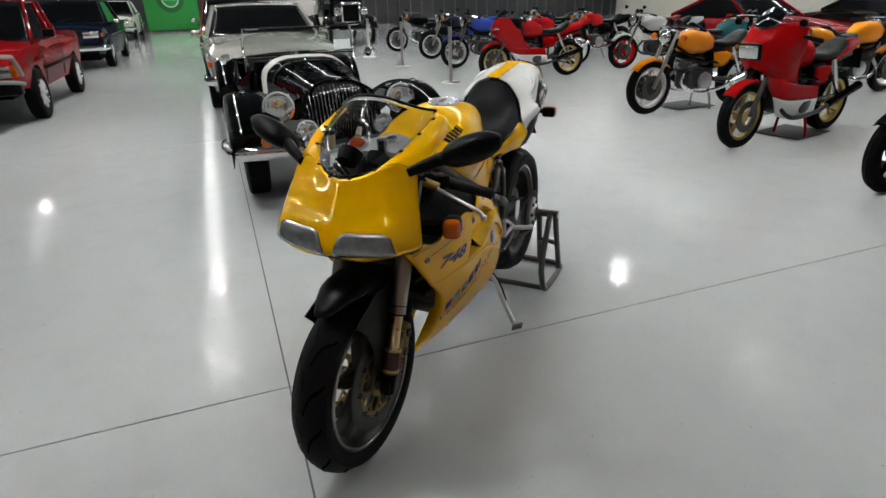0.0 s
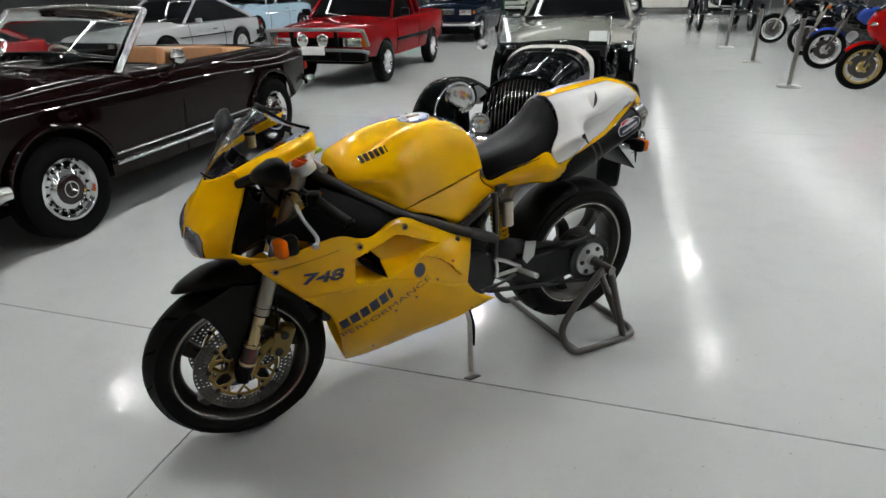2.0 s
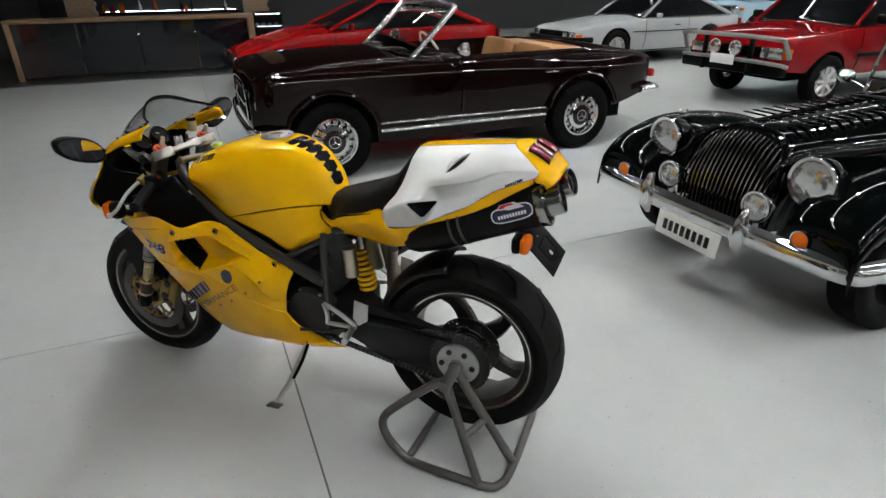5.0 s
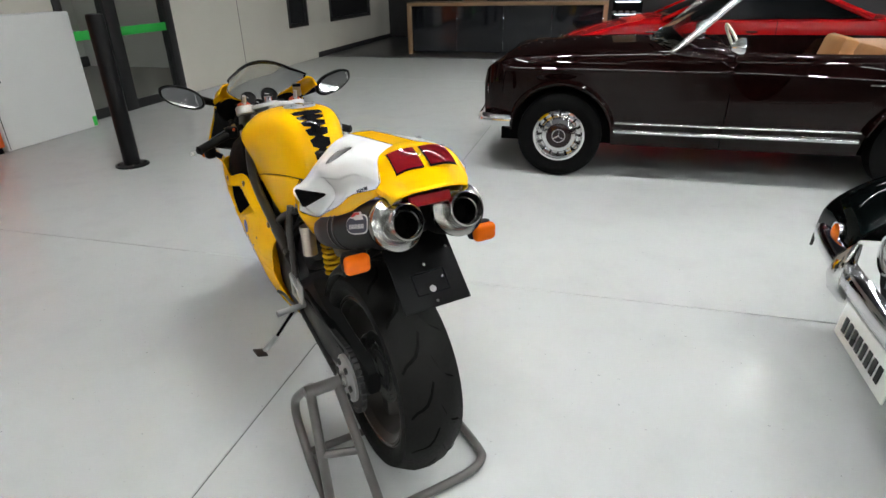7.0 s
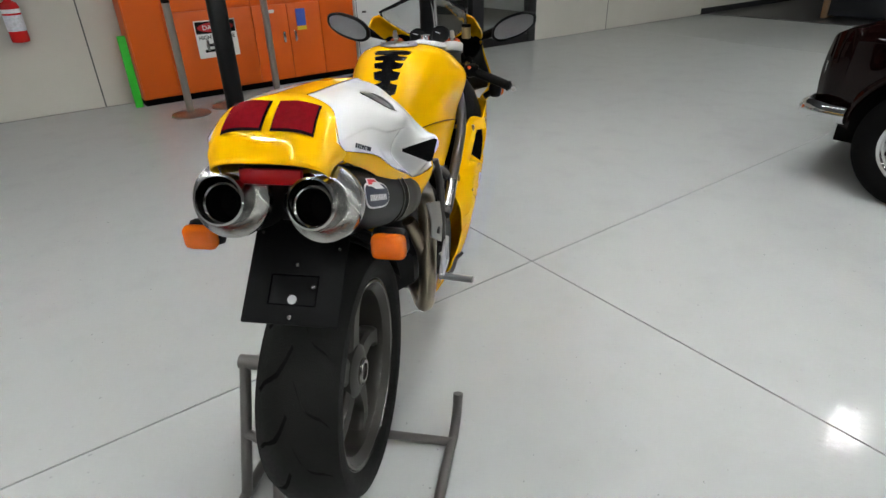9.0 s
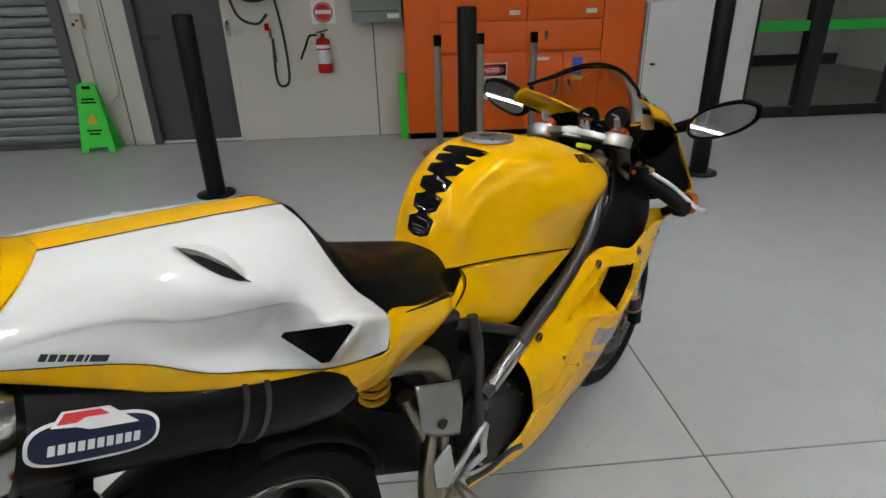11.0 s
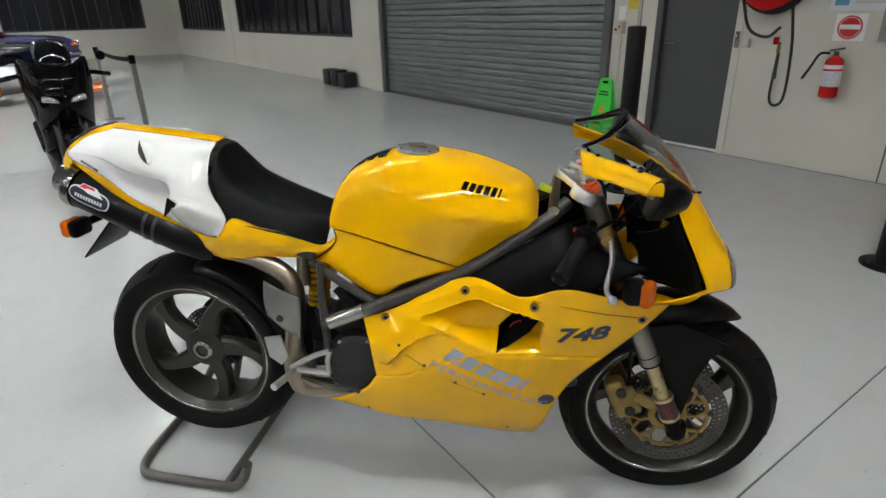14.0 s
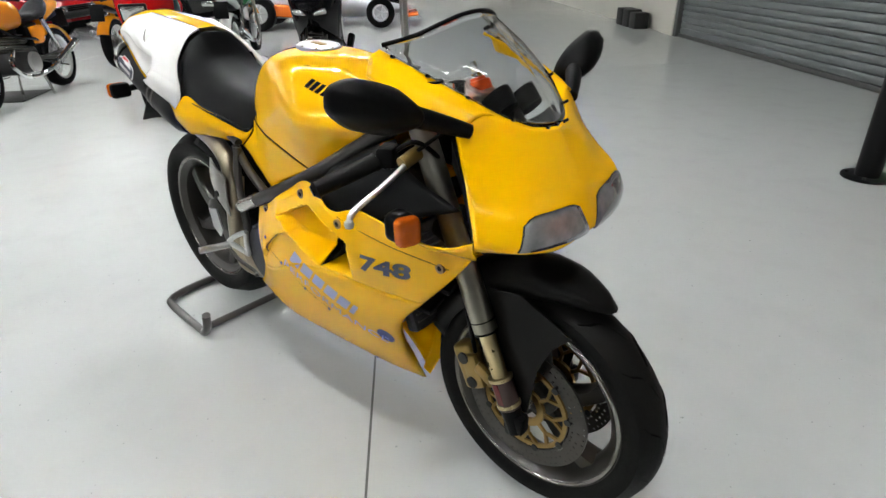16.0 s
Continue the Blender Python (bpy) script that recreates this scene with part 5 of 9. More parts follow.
    for s in (-1, 1):
        a = part("upper_side_fairing", sheet(BM(), up, 30, 30, (s,)), YELLOW, bike, "yellow upper side fairing with model number", 30, 0.003)
        scoop(a, s)
        b = part("belly_fairing", sheet(BM(), lo, 7, 6, (s,)), YELLOW, bike, "yellow belly fairing", 60, 0.004)
        sk = Skin(a, b)
        # seam
        line = [sk.at(x, z, s, 0.0001) for x, z in ((0.0, 0.553), (0.06, 0.515), (0.138, 0.464), (0.21, 0.424))]
        if s < 0 and all(line):
            part("panel_seam", tube(BM(), line, 0.0004, 6), DARK, a)
        line = [sk.at(x, z, s, 0.0005) for x, z in ((0.325, 0.722), (0.42, 0.708), (0.5, 0.69), (0.60, 0.668))]
        if all(line):
            part("panel_seam", tube(BM(), line, 0.0007, 6), DARK, a)
        # air duct: a near-black liner stands for the shade inside
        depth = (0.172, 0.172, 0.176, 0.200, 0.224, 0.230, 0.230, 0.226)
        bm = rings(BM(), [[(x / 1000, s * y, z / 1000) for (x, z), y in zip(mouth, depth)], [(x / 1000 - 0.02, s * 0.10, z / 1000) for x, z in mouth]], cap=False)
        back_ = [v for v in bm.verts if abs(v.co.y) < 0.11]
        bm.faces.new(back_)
        duct = part("duct_interior", bm, DARK, a, "near-black liner standing for the shade inside the air duct", 20, 0.003)
        part("duct_cable", tube(BM(), [(0.262, s * 0.150, 0.560), (0.275, s * 0.160, 0.612), (0.305, s * 0.165, 0.628), (0.335, s * 0.150, 0.600)], 0.0022, 8), BADGE_RED, duct, "red cable")
        # a sunken near-black tube stands for the shade under the outlet lip
        slit = [sk.at(x, z, s, -0.001) for x, z in ((-0.024, 0.520), (-0.008, 0.541), (0.008, 0.559), (0.030, 0.577), (0.055, 0.595))]
        if all(slit):
            part("louvre", tube(BM(), slit, 0.0030, 8, r_end=0.001), DARK, a, "dark line standing for the shade under the outlet lip")
        # marks
        num = (0.510, 0.607) if s > 0 else (0.386, 0.616)
        lay_text(sk, "model_number", "748", 0.056, num, 3 if s > 0 else 0, s, GREY_DECAL, a, 0.0022, 0.2, 0.126)
        if s > 0:
            run = 0.0
            for w in (0.032, 0.032, 0.030, 0.032, 0.028, 0.012):
                lay_bars(sk, "brand_decal", ((0.388, 0.380)[0] - s * run * math.cos(math.radians(35)), (0.388, 0.380)[1] + run * math.sin(math.radians(35))), 35, s, (w,), 0.042, 0, GREY_DECAL, a, 0.25)
                run += w + 0.007
            lay_text(sk, "decal_word", "PERFORMANCE", 0.034, (0.380, 0.338), 33, s, GREY_DECAL, a, -0.0003, 0.0, 0.350)
            lay(sk, "round_emblem", [(0.128 + 0.022 * math.cos(k * 0.349), 0.572 + 0.026 * math.sin(k * 0.349)) for k in range(18)], [tuple(range(18))], s, GREY_DECAL, a)
        else:
            run = 0.0
            for w in (0.034, 0.034, 0.032, 0.034, 0.030, 0.013):
                lay_bars(sk, "brand_decal", ((0.109, 0.545)[0] - s * run * math.cos(math.radians(-27)), (0.109, 0.545)[1] + run * math.sin(math.radians(-27))), -27, s, (w,), 0.044, 0, SILVER_DECAL, a, 0.25)
                run += w + 0.008
            lay_text(sk, "decal_word", "PERFORMANCE", 0.034, (0.075, 0.518), -28, s, SILVER_DECAL, a, -0.0003, 0.0, 0.33)
            lay(sk, "round_emblem", [(0.372 + 0.022 * math.cos(k * 0.349), 0.395 + 0.024 * math.sin(k * 0.349)) for k in range(18)], [tuple(range(18))], s, GREY_DECAL, a)
        for x, z in ((-0.045, 0.626), (0.164, 0.728), (0.330, 0.708), (0.583, 0.668)):
            p = sk.at(x, z, s, 0.0)
            if p:
                f = part("fairing_bolt", cyl(BM(), p - Vector((0, s * 0.004, 0)), p + Vector((0, s * 0.003, 0)), 0.011, seg=14), GOLD, a, "")
                part("bolt_slot", cyl(BM(), p + Vector((0, s * 0.003, 0)), p + Vector((0, s * 0.0035, 0)), 0.006, seg=6), DARK, f)
        for x, z in ((-0.004, 0.570), (0.060, 0.517), (0.138, 0.466), (0.21, 0.426), (-0.12, 0.315), (0.27, 0.25)):
            p = sk.at(x, z, s, 0.0)
            if p:
                part("rivet", cyl(BM(), p - Vector((0, s * 0.003, 0)), p + Vector((0, s * 0.0015, 0)), 0.0045, seg=8), GUNMETAL, b)
        for z0 in (0.50, 0.575):
            bm = BM()
            box(bm, (0.425 + (z0 - 0.5) * 0.8, s * 0.105, z0), (0.12, 0.085, 0.014), (0, 8, s * -14), 0.004)
            part("inner_vane", bm, BLACK_PLASTIC, b)

    # nose
    g = grid2(
        "712,0,931 694,52,937 668,92,955 643,142,969 630,194,945/"
        "738,0,888 727,62,890 706,105,901 672,149,912 646,202,905/"
        "764,0,846 754,71,848 738,116,854 714,164,859 664,212,868/"
        "785,0,810 778,80,813 766,130,817 750,177,820 684,225,822/"
        "801,0,756 796,88,751 786,140,756 764,191,764 702,236,776/"
        "790,0,738 782,86,731 768,136,738 744,182,748 692,222,751")
    nose = part("nose_fairing", sheet(BM(), g, 8, 6, (1, -1)), YELLOW, bike, "yellow nose fairing", 60, 0.004)
    part("nose_lining", sheet(BM(), [[(x - 0.009, y * 0.965, z - 0.004) for x, y, z in r] for r in g[:5]], 6, 5, (1, -1)), BLACK_PLASTIC, nose, "black inner lining", 60)
    gd = grid2("702,0,926 684,50,930 656,84,938 632,108,940/650,0,900 640,46,902 622,80,908 600,104,914/585,0,880 582,46,882 574,80,886 560,100,892")
    part("dash_panel", sheet(BM(), gd, 5, 5, (1, -1)), BLACK_PLASTIC, nose, "matt black dash panel", 60, 0.003)
    for s in (-1, 1):
        gw = grid2("664,92,955 606,130,990 530,150,1023 415,160,1063/647,141,972 600,172,987 520,192,1016 416,186,1052/632,194,946 580,203,966 515,207,992 420,203,1021")
        part("screen_rail", sheet(BM(), gw, 6, 4, (s,)), YELLOW, nose, "yellow screen surround", 60, 0.005)
        # chin between nose and side fairing
        gc = grid2("700,236,776 650,236,752 600,232,738 545,220,727/690,222,748 668,188,714 620,196,714 565,208,714")
        part("chin_panel", sheet(BM(), gc, 6, 3, (s,)), YELLOW, nose, "", 60, 0.003)
    hskin = [BVHTree.FromPolygons([v.co for v in nose.data.vertices], [tuple(p.vertices) for p in nose.data.polygons])]

    def on_nose(y, z, lift):
        loc, nor, _, _ = hskin[0].ray_cast(Vector((1.5, y, z)), Vector((-1, 0, 0)))
        if loc is None:
            return None
        nor = nor if nor.x > 0 else -nor
        return loc + nor * lift

    for s in (-1, 1):
        for nm, k, lift, m_, lb in (("lamp_rim", 1.025, 0.001, BLACK_PLASTIC, ""), ("headlamp", 1.0, 0.0035, LENS, "clear ribbed headlamp lens")):
            bm = BM()
            rows = []
            for j in range(7):
                v = j / 6
                row = []
                for i in range(11):
                    u = i / 10
                    y0 = 0.012 + 0.022 * v * (1 - u) + (0.178 - 0.016 * v) * u
                    zt = 0.8085 + 0.006 * u - 0.012 * max(0, u - 0.8) ** 2 * 25 - 0.008 * max(0, 0.2 - u) ** 2 * 25
                    zb = 0.745 + 0.016 * u ** 1.3
                    yy = 0.098 + (y0 - 0.098) * k
                    zz = 0.775 + (zb + (zt - zb) * v - 0.775) * k
                    row.append(on_nose(s * yy, zz, lift + 0.006 * math.sin(v * 3.14) * math.sin(u * 3.14) * (lift > 0.003)))
                rows.append(row)
            if all(p is not None for r in rows for p in r):
                rings(bm, rows, closed=False)
                hl = part(nm, bm, m_, nose, lb, 60, 0.003)
    # screen
    g = grid2("713,0,931 695,52,938 665,92,956 606,129,991 530,149,1024 428,158,1060/668,0,996 657,54,996 631,94,1001 586,125,1015 518,147,1038 429,158,1062/606,0,1062 597,52,1058 576,92,1051 545,119,1048 492,145,1055 428,157,1066/525,0,1122 517,46,1117 500,84,1104 478,112,1090 452,138,1079 420,157,1070")
    scr = part("windscreen", sheet(BM(), g, 6, 6, (1, -1)), CLEAR, bike, "clear windscreen with black edge trim", 60, 0.003)
    scr.visible_shadow = False
    rim = [g[-1][i] for i in range(6)]
    part("edge_trim", tube(BM(), [(x, -y, z) for x, y, z in rim[::-1]] + rim[1:], 0.0045, 8), BLACK_PLASTIC, scr, "black rubber edge trim")
    for s in (-1, 1):
        for x, y, z in ((0.708, 0.03, 0.933), (0.672, 0.088, 0.953), (0.606, 0.134, 0.992), (0.53, 0.154, 1.024), (0.45, 0.161, 1.051)):
            part("screw", cyl(BM(), (x, s * (y - 0.004), z), (x + 0.003, s * (y + 0.006), z + 0.003), 0.0032, seg=8), BLACK_PLASTIC, scr)
    # mirrors
    for s in (-1, 1):
        def ring(x, k, shift):
            out = []
            for a in np.linspace(0, 6.2832, 33)[:-1]:
                u = math.cos(a)
                h = 0.012 + 0.025 * math.sin(min(1.0, 0.62 + 0.38 * u + 0.1) * 2.3)
                w = math.sin(a)
                u = math.copysign(abs(u) ** 0.7, u)
                w = math.copysign(abs(w) ** 0.7, w)
                yy, zz = u * 0.078 * k, w * h * k * (1.1 if k > 1 else 1)
                out.append((x + 0.22 * zz, s * (0.322 - shift + yy), 1.004 - shift * 0.35 + yy * 0.33 + zz))
            return out
        bm = BM()
        rings(bm, [ring(0.550, 0.96, 0), ring(0.548, 1.0, 0), ring(0.554, 1.06, 0), ring(0.572, 1.04, 0.002), ring(0.595, 0.86, 0.010), ring(0.612, 0.58, 0.024), ring(0.622, 0.25, 0.036)])
        mir = part("mirror", bm, BLACK_PLASTIC, bike, "black mirror housing", 60)
        bm = BM()
        tube(bm, [(0.640, s * 0.170, 0.946), (0.618, s * 0.212, 0.964), (0.590, s * 0.262, 0.984), (0.580, s * 0.30, 0.996)], 0.013, 14, r_end=0.022)
        part("mirror_stalk", bm, BLACK_PLASTIC, mir)
        bm = BM()
        bm.faces.new([bm.verts.new((x - 0.0015, y, z)) for x, y, z in ring(0.549, 0.93, 0)])
        part("mirror_glass", bm, MIRROR, mir, "mirror glass", 0)
    # handlebars, grips, levers
    for s in (-1, 1):
        bm = BM()
        g0, g1 = Vector((0.458, s * 0.125, 0.880)), Vector((0.377, s * 0.325, 0.820))
        cyl(bm, g0, g1, 0.011, seg=12)
        bar = part("handlebar", bm, BLACK_PLASTIC, bike, "black clip-on handlebar")
        q = lambda f: g0.lerp(g1, f)
        part("grip", turned(BM(), q(0.38), g1 - g0, [(0, 0.019), (0.004, 0.017), (0.125, 0.0165), (0.13, 0.0195), (0.136, 0.012)], 16), RUBBER, bar, "black rubber grip")
        bm = BM()
        box(bm, q(0.25), (0.04, 0.05, 0.045), (0, 0, s * -22), 0.01)
        part("switch_box", bm, BLACK_PLASTIC, bar)
        part("switch", cyl(BM(), q(0.22) + Vector((-0.02, 0, 0.01)), q(0.22) + Vector((-0.028, 0, 0.014)), 0.006, seg=8), ORANGE_ANO, bar)
        part("lever", tube(BM(), [q(0.2) + Vector((0.05, 0, 0.0)), q(0.35) + Vector((0.065, s * 0.005, -0.005)), q(0.62) + Vector((0.085, 0, -0.01)), Vector((0.478, s * 0.31, 0.80)), Vector((0.490, s * 0.332, 0.785))], 0.006, 8), ALU, bar, "polished lever")
        part("lever_ball", turned(BM(), (0.490, s * 0.332, 0.777), (0, 0, 1), [(0, 0.002), (0.003, 0.008), (0.009, 0.0095), (0.015, 0.008), (0.018, 0.002)], 14), ALU, bar)
        bm = BM()
        cyl(bm, q(0.1) + Vector((0.04, 0, 0.0)), q(0.32) + Vector((0.055, 0, 0.0)), 0.014, seg=14)
        part("master_cylinder", bm, BRONZE, bar, "gold master cylinder")
        if s < 0:
            rc = Vector((0.535, s * 0.145, 0.965))
            res = part("fluid_reservoir", cyl(BM(), rc, rc + Vector((0, 0, 0.04)), 0.017, seg=16), mat("reservoir_plastic", (0.30, 0.22, 0.10), 0.4), bar, "smoked brake fluid reservoir")
            part("reservoir_cap", cyl(BM(), rc + Vector((0, 0, 0.04)), rc + Vector((0, 0, 0.052)), 0.019, seg=18), BLACK_PLASTIC, res)
        part("bar_cable", tube(BM(), [q(0.25), (0.50, s * 0.16, 0.90), (0.50, s * 0.09, 0.84), (0.40, s * 0.06, 0.80)], 0.005, 8), BLACK_PLASTIC, bar)
        part("bar_cable", tube(BM(), [q(0.2) + Vector((0.04, 0, 0)), (0.56, s * 0.10, 0.93), (0.54, s * 0.05, 0.85), (0.48, 0, 0.78)], 0.004, 8), BLACK_PLASTIC, bar)
        # front indicators
        bm = BM()
        box(bm, (0.545, s * 0.258, 0.772), (0.052, 0.05, 0.06), (0, 0, 0), 0.018, 3)
        cyl(bm, (0.53, s * 0.215, 0.745), (0.54, s * 0.25, 0.768), 0.012, seg=10)
        ind = part("front_indicator", bm, BLACK_PLASTIC, bike, "amber front indicator")
        bm = BM()
        box(bm, (0.572, s * 0.266, 0.772), (0.032, 0.05, 0.058), (0, 0, s * 20), 0.014, 3)
        part("lens", bm, AMBER, ind, "amber indicator lens")
    # instruments
    for y, z, r in ((0.055, 0.962, 0.032), (-0.035, 0.968, 0.036), (0.012, 0.935, 0.022)):
        bm = BM()
        turned(bm, (0.595, y, z), (-0.75, 0, 0.65), [(-0.03, r * 0.8), (0, r), (0.008, r), (0.008, r * 0.9), (0.003, r * 0.88), (0.003, 0.001)], 28)
        ins = part("instrument", bm, BLACK_PLASTIC, bike, "round black instrument")
        bm = BM()
        turned(bm, (0.60, y, z), (-0.75, 0, 0.65), [(0.0045, r * 0.86), (0.005, 0.001)], 24, cap=False)
        dial = part("dial", bm, mat("dial_face", (0.03, 0.03, 0.03), 0.4), ins)
        part("needle", cyl(BM(), Vector((0.597, y, z + 0.006)), Vector((0.592, y + r * 0.5, z + 0.012)), 0.0015, seg=6), WHITE, ins)
    part("ignition", cyl(BM(), (0.47, 0.0, 0.945), (0.47, 0.0, 0.985), 0.018, seg=16), CHROME, bike, "ignition lock")
    part("steering_damper", cyl(BM(), (0.365, -0.12, 0.905), (0.375, 0.10, 0.925), 0.013, seg=14), mat("damper", (0.28, 0.24, 0.18), 0.3, metal=1), bike, "steering damper")
    bm = BM()
    box(bm, (0.345, -0.06, 0.945), (0.03, 0.03, 0.012), (0, 20, 0), 0.003)
    part("key_tag", bm, mat("lime_tag", (0.55, 0.65, 0.02), 0.4), bike, "lime key tag")
    # side stand
    bm = BM()
    tube(bm, [(-0.11, 0.135, 0.30), (-0.100, 0.175, 0.262), (-0.075, 0.225, 0.18), (-0.05, 0.275, 0.118)], 0.0105, 10)
    ss = part("side_stand", bm, ALU, bike, "grey side stand, folded out above the floor")
    bm = BM()
    box(bm, (-0.042, 0.292, 0.106), (0.05, 0.045, 0.007), (22, -6, 10), 0.003)
    part("stand_foot", bm, GUNMETAL, ss)
    part("stand_spring", tube(BM(), [(-0.115, 0.15, 0.30), (-0.11, 0.19, 0.25), (-0.088, 0.225, 0.19)], 0.006, 8), DARK, ss)
    return bike


def paddock_stand():
    st = thing("paddock_stand", pose(0, 0, 0), "grey tubular steel paddock stand under the rear axle", "stand")
    G = mat("stand_grey", (0.105, 0.10, 0.095), 0.36, metal=0.5, var=0.15, bump=0.05)
    r = 0.0145
    z = 0.018
    part("base_loop", tube(BM(), [(-0.485, -0.224, 0.125), (-0.505, -0.222, 0.07), (-0.545, -0.218, 0.026), (-0.60, -0.214, z), (-0.82, -0.205, z), (-0.875, -0.185, z), (-0.90, -0.12, z), (-0.905, 0.0, z), (-0.902, 0.20, z), (-0.885, 0.275, z), (-0.83, 0.300, z), (-0.62, 0.292, z), (-0.545, 0.288, 0.035), (-0.487, 0.290, 0.11), (-0.480, 0.286, 0.175), (-0.54, 0.278, 0.245), (-0.64, 0.27, 0.335), (-0.69, 0.265, 0.368)], r, 12), G, st)
    part("cross_bar", cyl(BM(), (-0.565, 0.285, 0.026), (-0.575, -0.214, 0.022), r * 0.9, seg=12), G, st)
    part("leg", cyl(BM(), (-0.818, 0.298, z), (-0.707, 0.286, 0.372), r, seg=12), G, st)
    part("leg", cyl(BM(), (-0.902, 0.172, z), (-0.706, 0.205, 0.372), r, seg=12), G, st)
    part("brace", cyl(BM(), (-0.765, 0.293, 0.19), (-0.803, 0.19, 0.19), r * 0.85, seg=10), G, st)
    part("head_tube", cyl(BM(), (-0.702, 0.195, 0.372), (-0.702, 0.30, 0.372), 0.019, seg=16), G, st)
    part("axle_pin", cyl(BM(), (-0.702, 0.11, 0.372), (-0.702, 0.21, 0.372), 0.013, seg=14), STEEL, st)
    return st


sport_motorcycle()
paddock_stand()


# ---- cars ----
def curve(pairs):
    xs = np.array([p[0] for p in pairs], float)
    ys = np.array([p[1] for p in pairs], float)
    d = np.diff(ys) / np.diff(xs)
    m = np.concatenate(([d[0]], np.where(d[:-1] * d[1:] > 0, 2 * d[:-1] * d[1:] / (d[:-1] + d[1:] + 1e-12), 0), [d[-1]]))

    def f(x):
        x = min(max(x, xs[0]), xs[-1])
        i = int(min(max(np.searchsorted(xs, x) - 1, 0), len(xs) - 2))
        h = xs[i + 1] - xs[i]
        t = (x - xs[i]) / h
        return float((1 + 2 * t) * (1 - t) ** 2 * ys[i] + t * (1 - t) ** 2 * h * m[i] + t * t * (3 - 2 * t) * ys[i + 1] + t * t * (t - 1) * h * m[i + 1])
    return f


TYRE = mat("car_tyre", (0.0028, 0.0028, 0.0028), 0.7, spec=0.08, var=0.2)
CARGLASS = glass("car_glass", (0.88, 0.93, 0.91))
TINT = mat("tinted_glass", (0.003, 0.0035, 0.004), 0.03, spec=0.45, var=0.0)
UNDER = mat("underbody", (0.003, 0.003, 0.003), 0.9, spec=0.1)
LAMPGLASS = mat("lamp_glass", (0.62, 0.63, 0.62), 0.12, metal=0.75, coat=1.0, var=0.25, scale=30)


def car_wheel(parent, x, y, R, width, rim, side, style, cap=None):
    c = Vector((x, y, R))
    w = part("wheel", tyre_car(BM(), c, R, width, rim), TYRE, parent, "black road tyre")
    o = side * width * 0.5
    rimmat = CHROME if style in ("steel", "wire", "hubcap") else ALU
    bm = BM()
    turned(bm, c, (0, side, 0), [(width * 0.46, rim + 0.004), (width * 0.47, rim - 0.012), (width * 0.30, rim - 0.03), (width * 0.2, rim * 0.8), (width * 0.24, rim * 0.66), (width * 0.18, 0.001)] if style != "wire" else [(width * 0.46, rim + 0.004), (width * 0.47, rim - 0.01), (width * 0.1, rim - 0.03), (-width * 0.3, rim - 0.03)], 40, cap=False)
    r_ = part("rim", bm, rimmat, w, "")
    if style == "hubcap":
        bm = BM()
        turned(bm, c, (0, side, 0), [(width * 0.22, rim * 0.72), (width * 0.36, rim * 0.66), (width * 0.42, rim * 0.52), (width * 0.43, rim * 0.5)], 40, cap=False)
        part("trim_ring", bm, CHROME, w)
        bm = BM()
        turned(bm, c, (0, side, 0), [(width * 0.40, rim * 0.52), (width * 0.44, rim * 0.44), (width * 0.47, rim * 0.2), (width * 0.475, 0.001)], 36, cap=False)
        hc = part("hubcap", bm, cap or CHROME, w)
        for k in range(3):
            a = 2.094 * k + 1.5708
            p = c + Vector((0, side * width * 0.485, 0))
            part("emblem", cyl(BM(), p, p + Vector((math.cos(a) * rim * 0.24, 0, math.sin(a) * rim * 0.24)), 0.006, 0.003, 6), CHROME, hc)
        bm = BM()
        turned(bm, c, (0, side, 0), [(width * 0.465, rim * 0.27), (width * 0.49, rim * 0.27), (width * 0.49, rim * 0.24), (width * 0.465, rim * 0.24)], 32, close=True)
        part("emblem", bm, CHROME, hc)
        for k in range(16):
            a = 6.2832 * k / 16
            part("rim_slot", box(BM(), c + Vector((math.cos(a) * rim * 0.8, side * width * 0.26, math.sin(a) * rim * 0.8)), (0.022, 0.02, 0.012), (0, -math.degrees(a), 0), 0.003), DARK, w, "", 0)
    elif style == "wire":
        for k in range(36):
            a = 6.2832 * k / 36
            part("wire_spoke", cyl(BM(), c + Vector((0, side * width * (0.4 if k % 2 else 0.1), 0)) + Vector((math.cos(a + 0.25) * 0.04, 0, math.sin(a + 0.25) * 0.04)), c + Vector((math.cos(a) * (rim - 0.02), side * width * 0.2, math.sin(a) * (rim - 0.02))), 0.0035, seg=5), CHROME, w)
        part("hubcap", turned(BM(), c, (0, side, 0), [(0, 0.045), (width * 0.42, 0.04), (width * 0.47, 0.02), (width * 0.48, 0.001)], 20), CHROME, w)
    else:
        bm = BM()
        n = 5 if style == "alloy" else 8
        for k in range(n):
            a = 6.2832 * k / n
            p0 = c + Vector((math.cos(a) * rim * 0.2, side * width * 0.36, math.sin(a) * rim * 0.2))
            p1 = c + Vector((math.cos(a) * rim * 0.93, side * width * 0.40, math.sin(a) * rim * 0.93))
            cyl(bm, p0, p1, rim * 0.13, rim * 0.10, 8)
        cyl(bm, c, c + Vector((0, side * width * 0.44, 0)), rim * 0.25, rim * 0.2, 20)
        part("rim_spokes", bm, ALU, w)
    return w


def tyre_car(bm, c, R, width, rim):
    w = width / 2
    prof = [(-w * 0.8, rim), (-w, rim + (R - rim) * 0.45), (-w * 0.95, R - 0.025), (-w * 0.78, R - 0.004), (0, R), (w * 0.78, R - 0.004), (w * 0.95, R - 0.025), (w, rim + (R - rim) * 0.45), (w * 0.8, rim)]
    return turned(bm, c, (0, 1, 0), prof, 48, close=True)


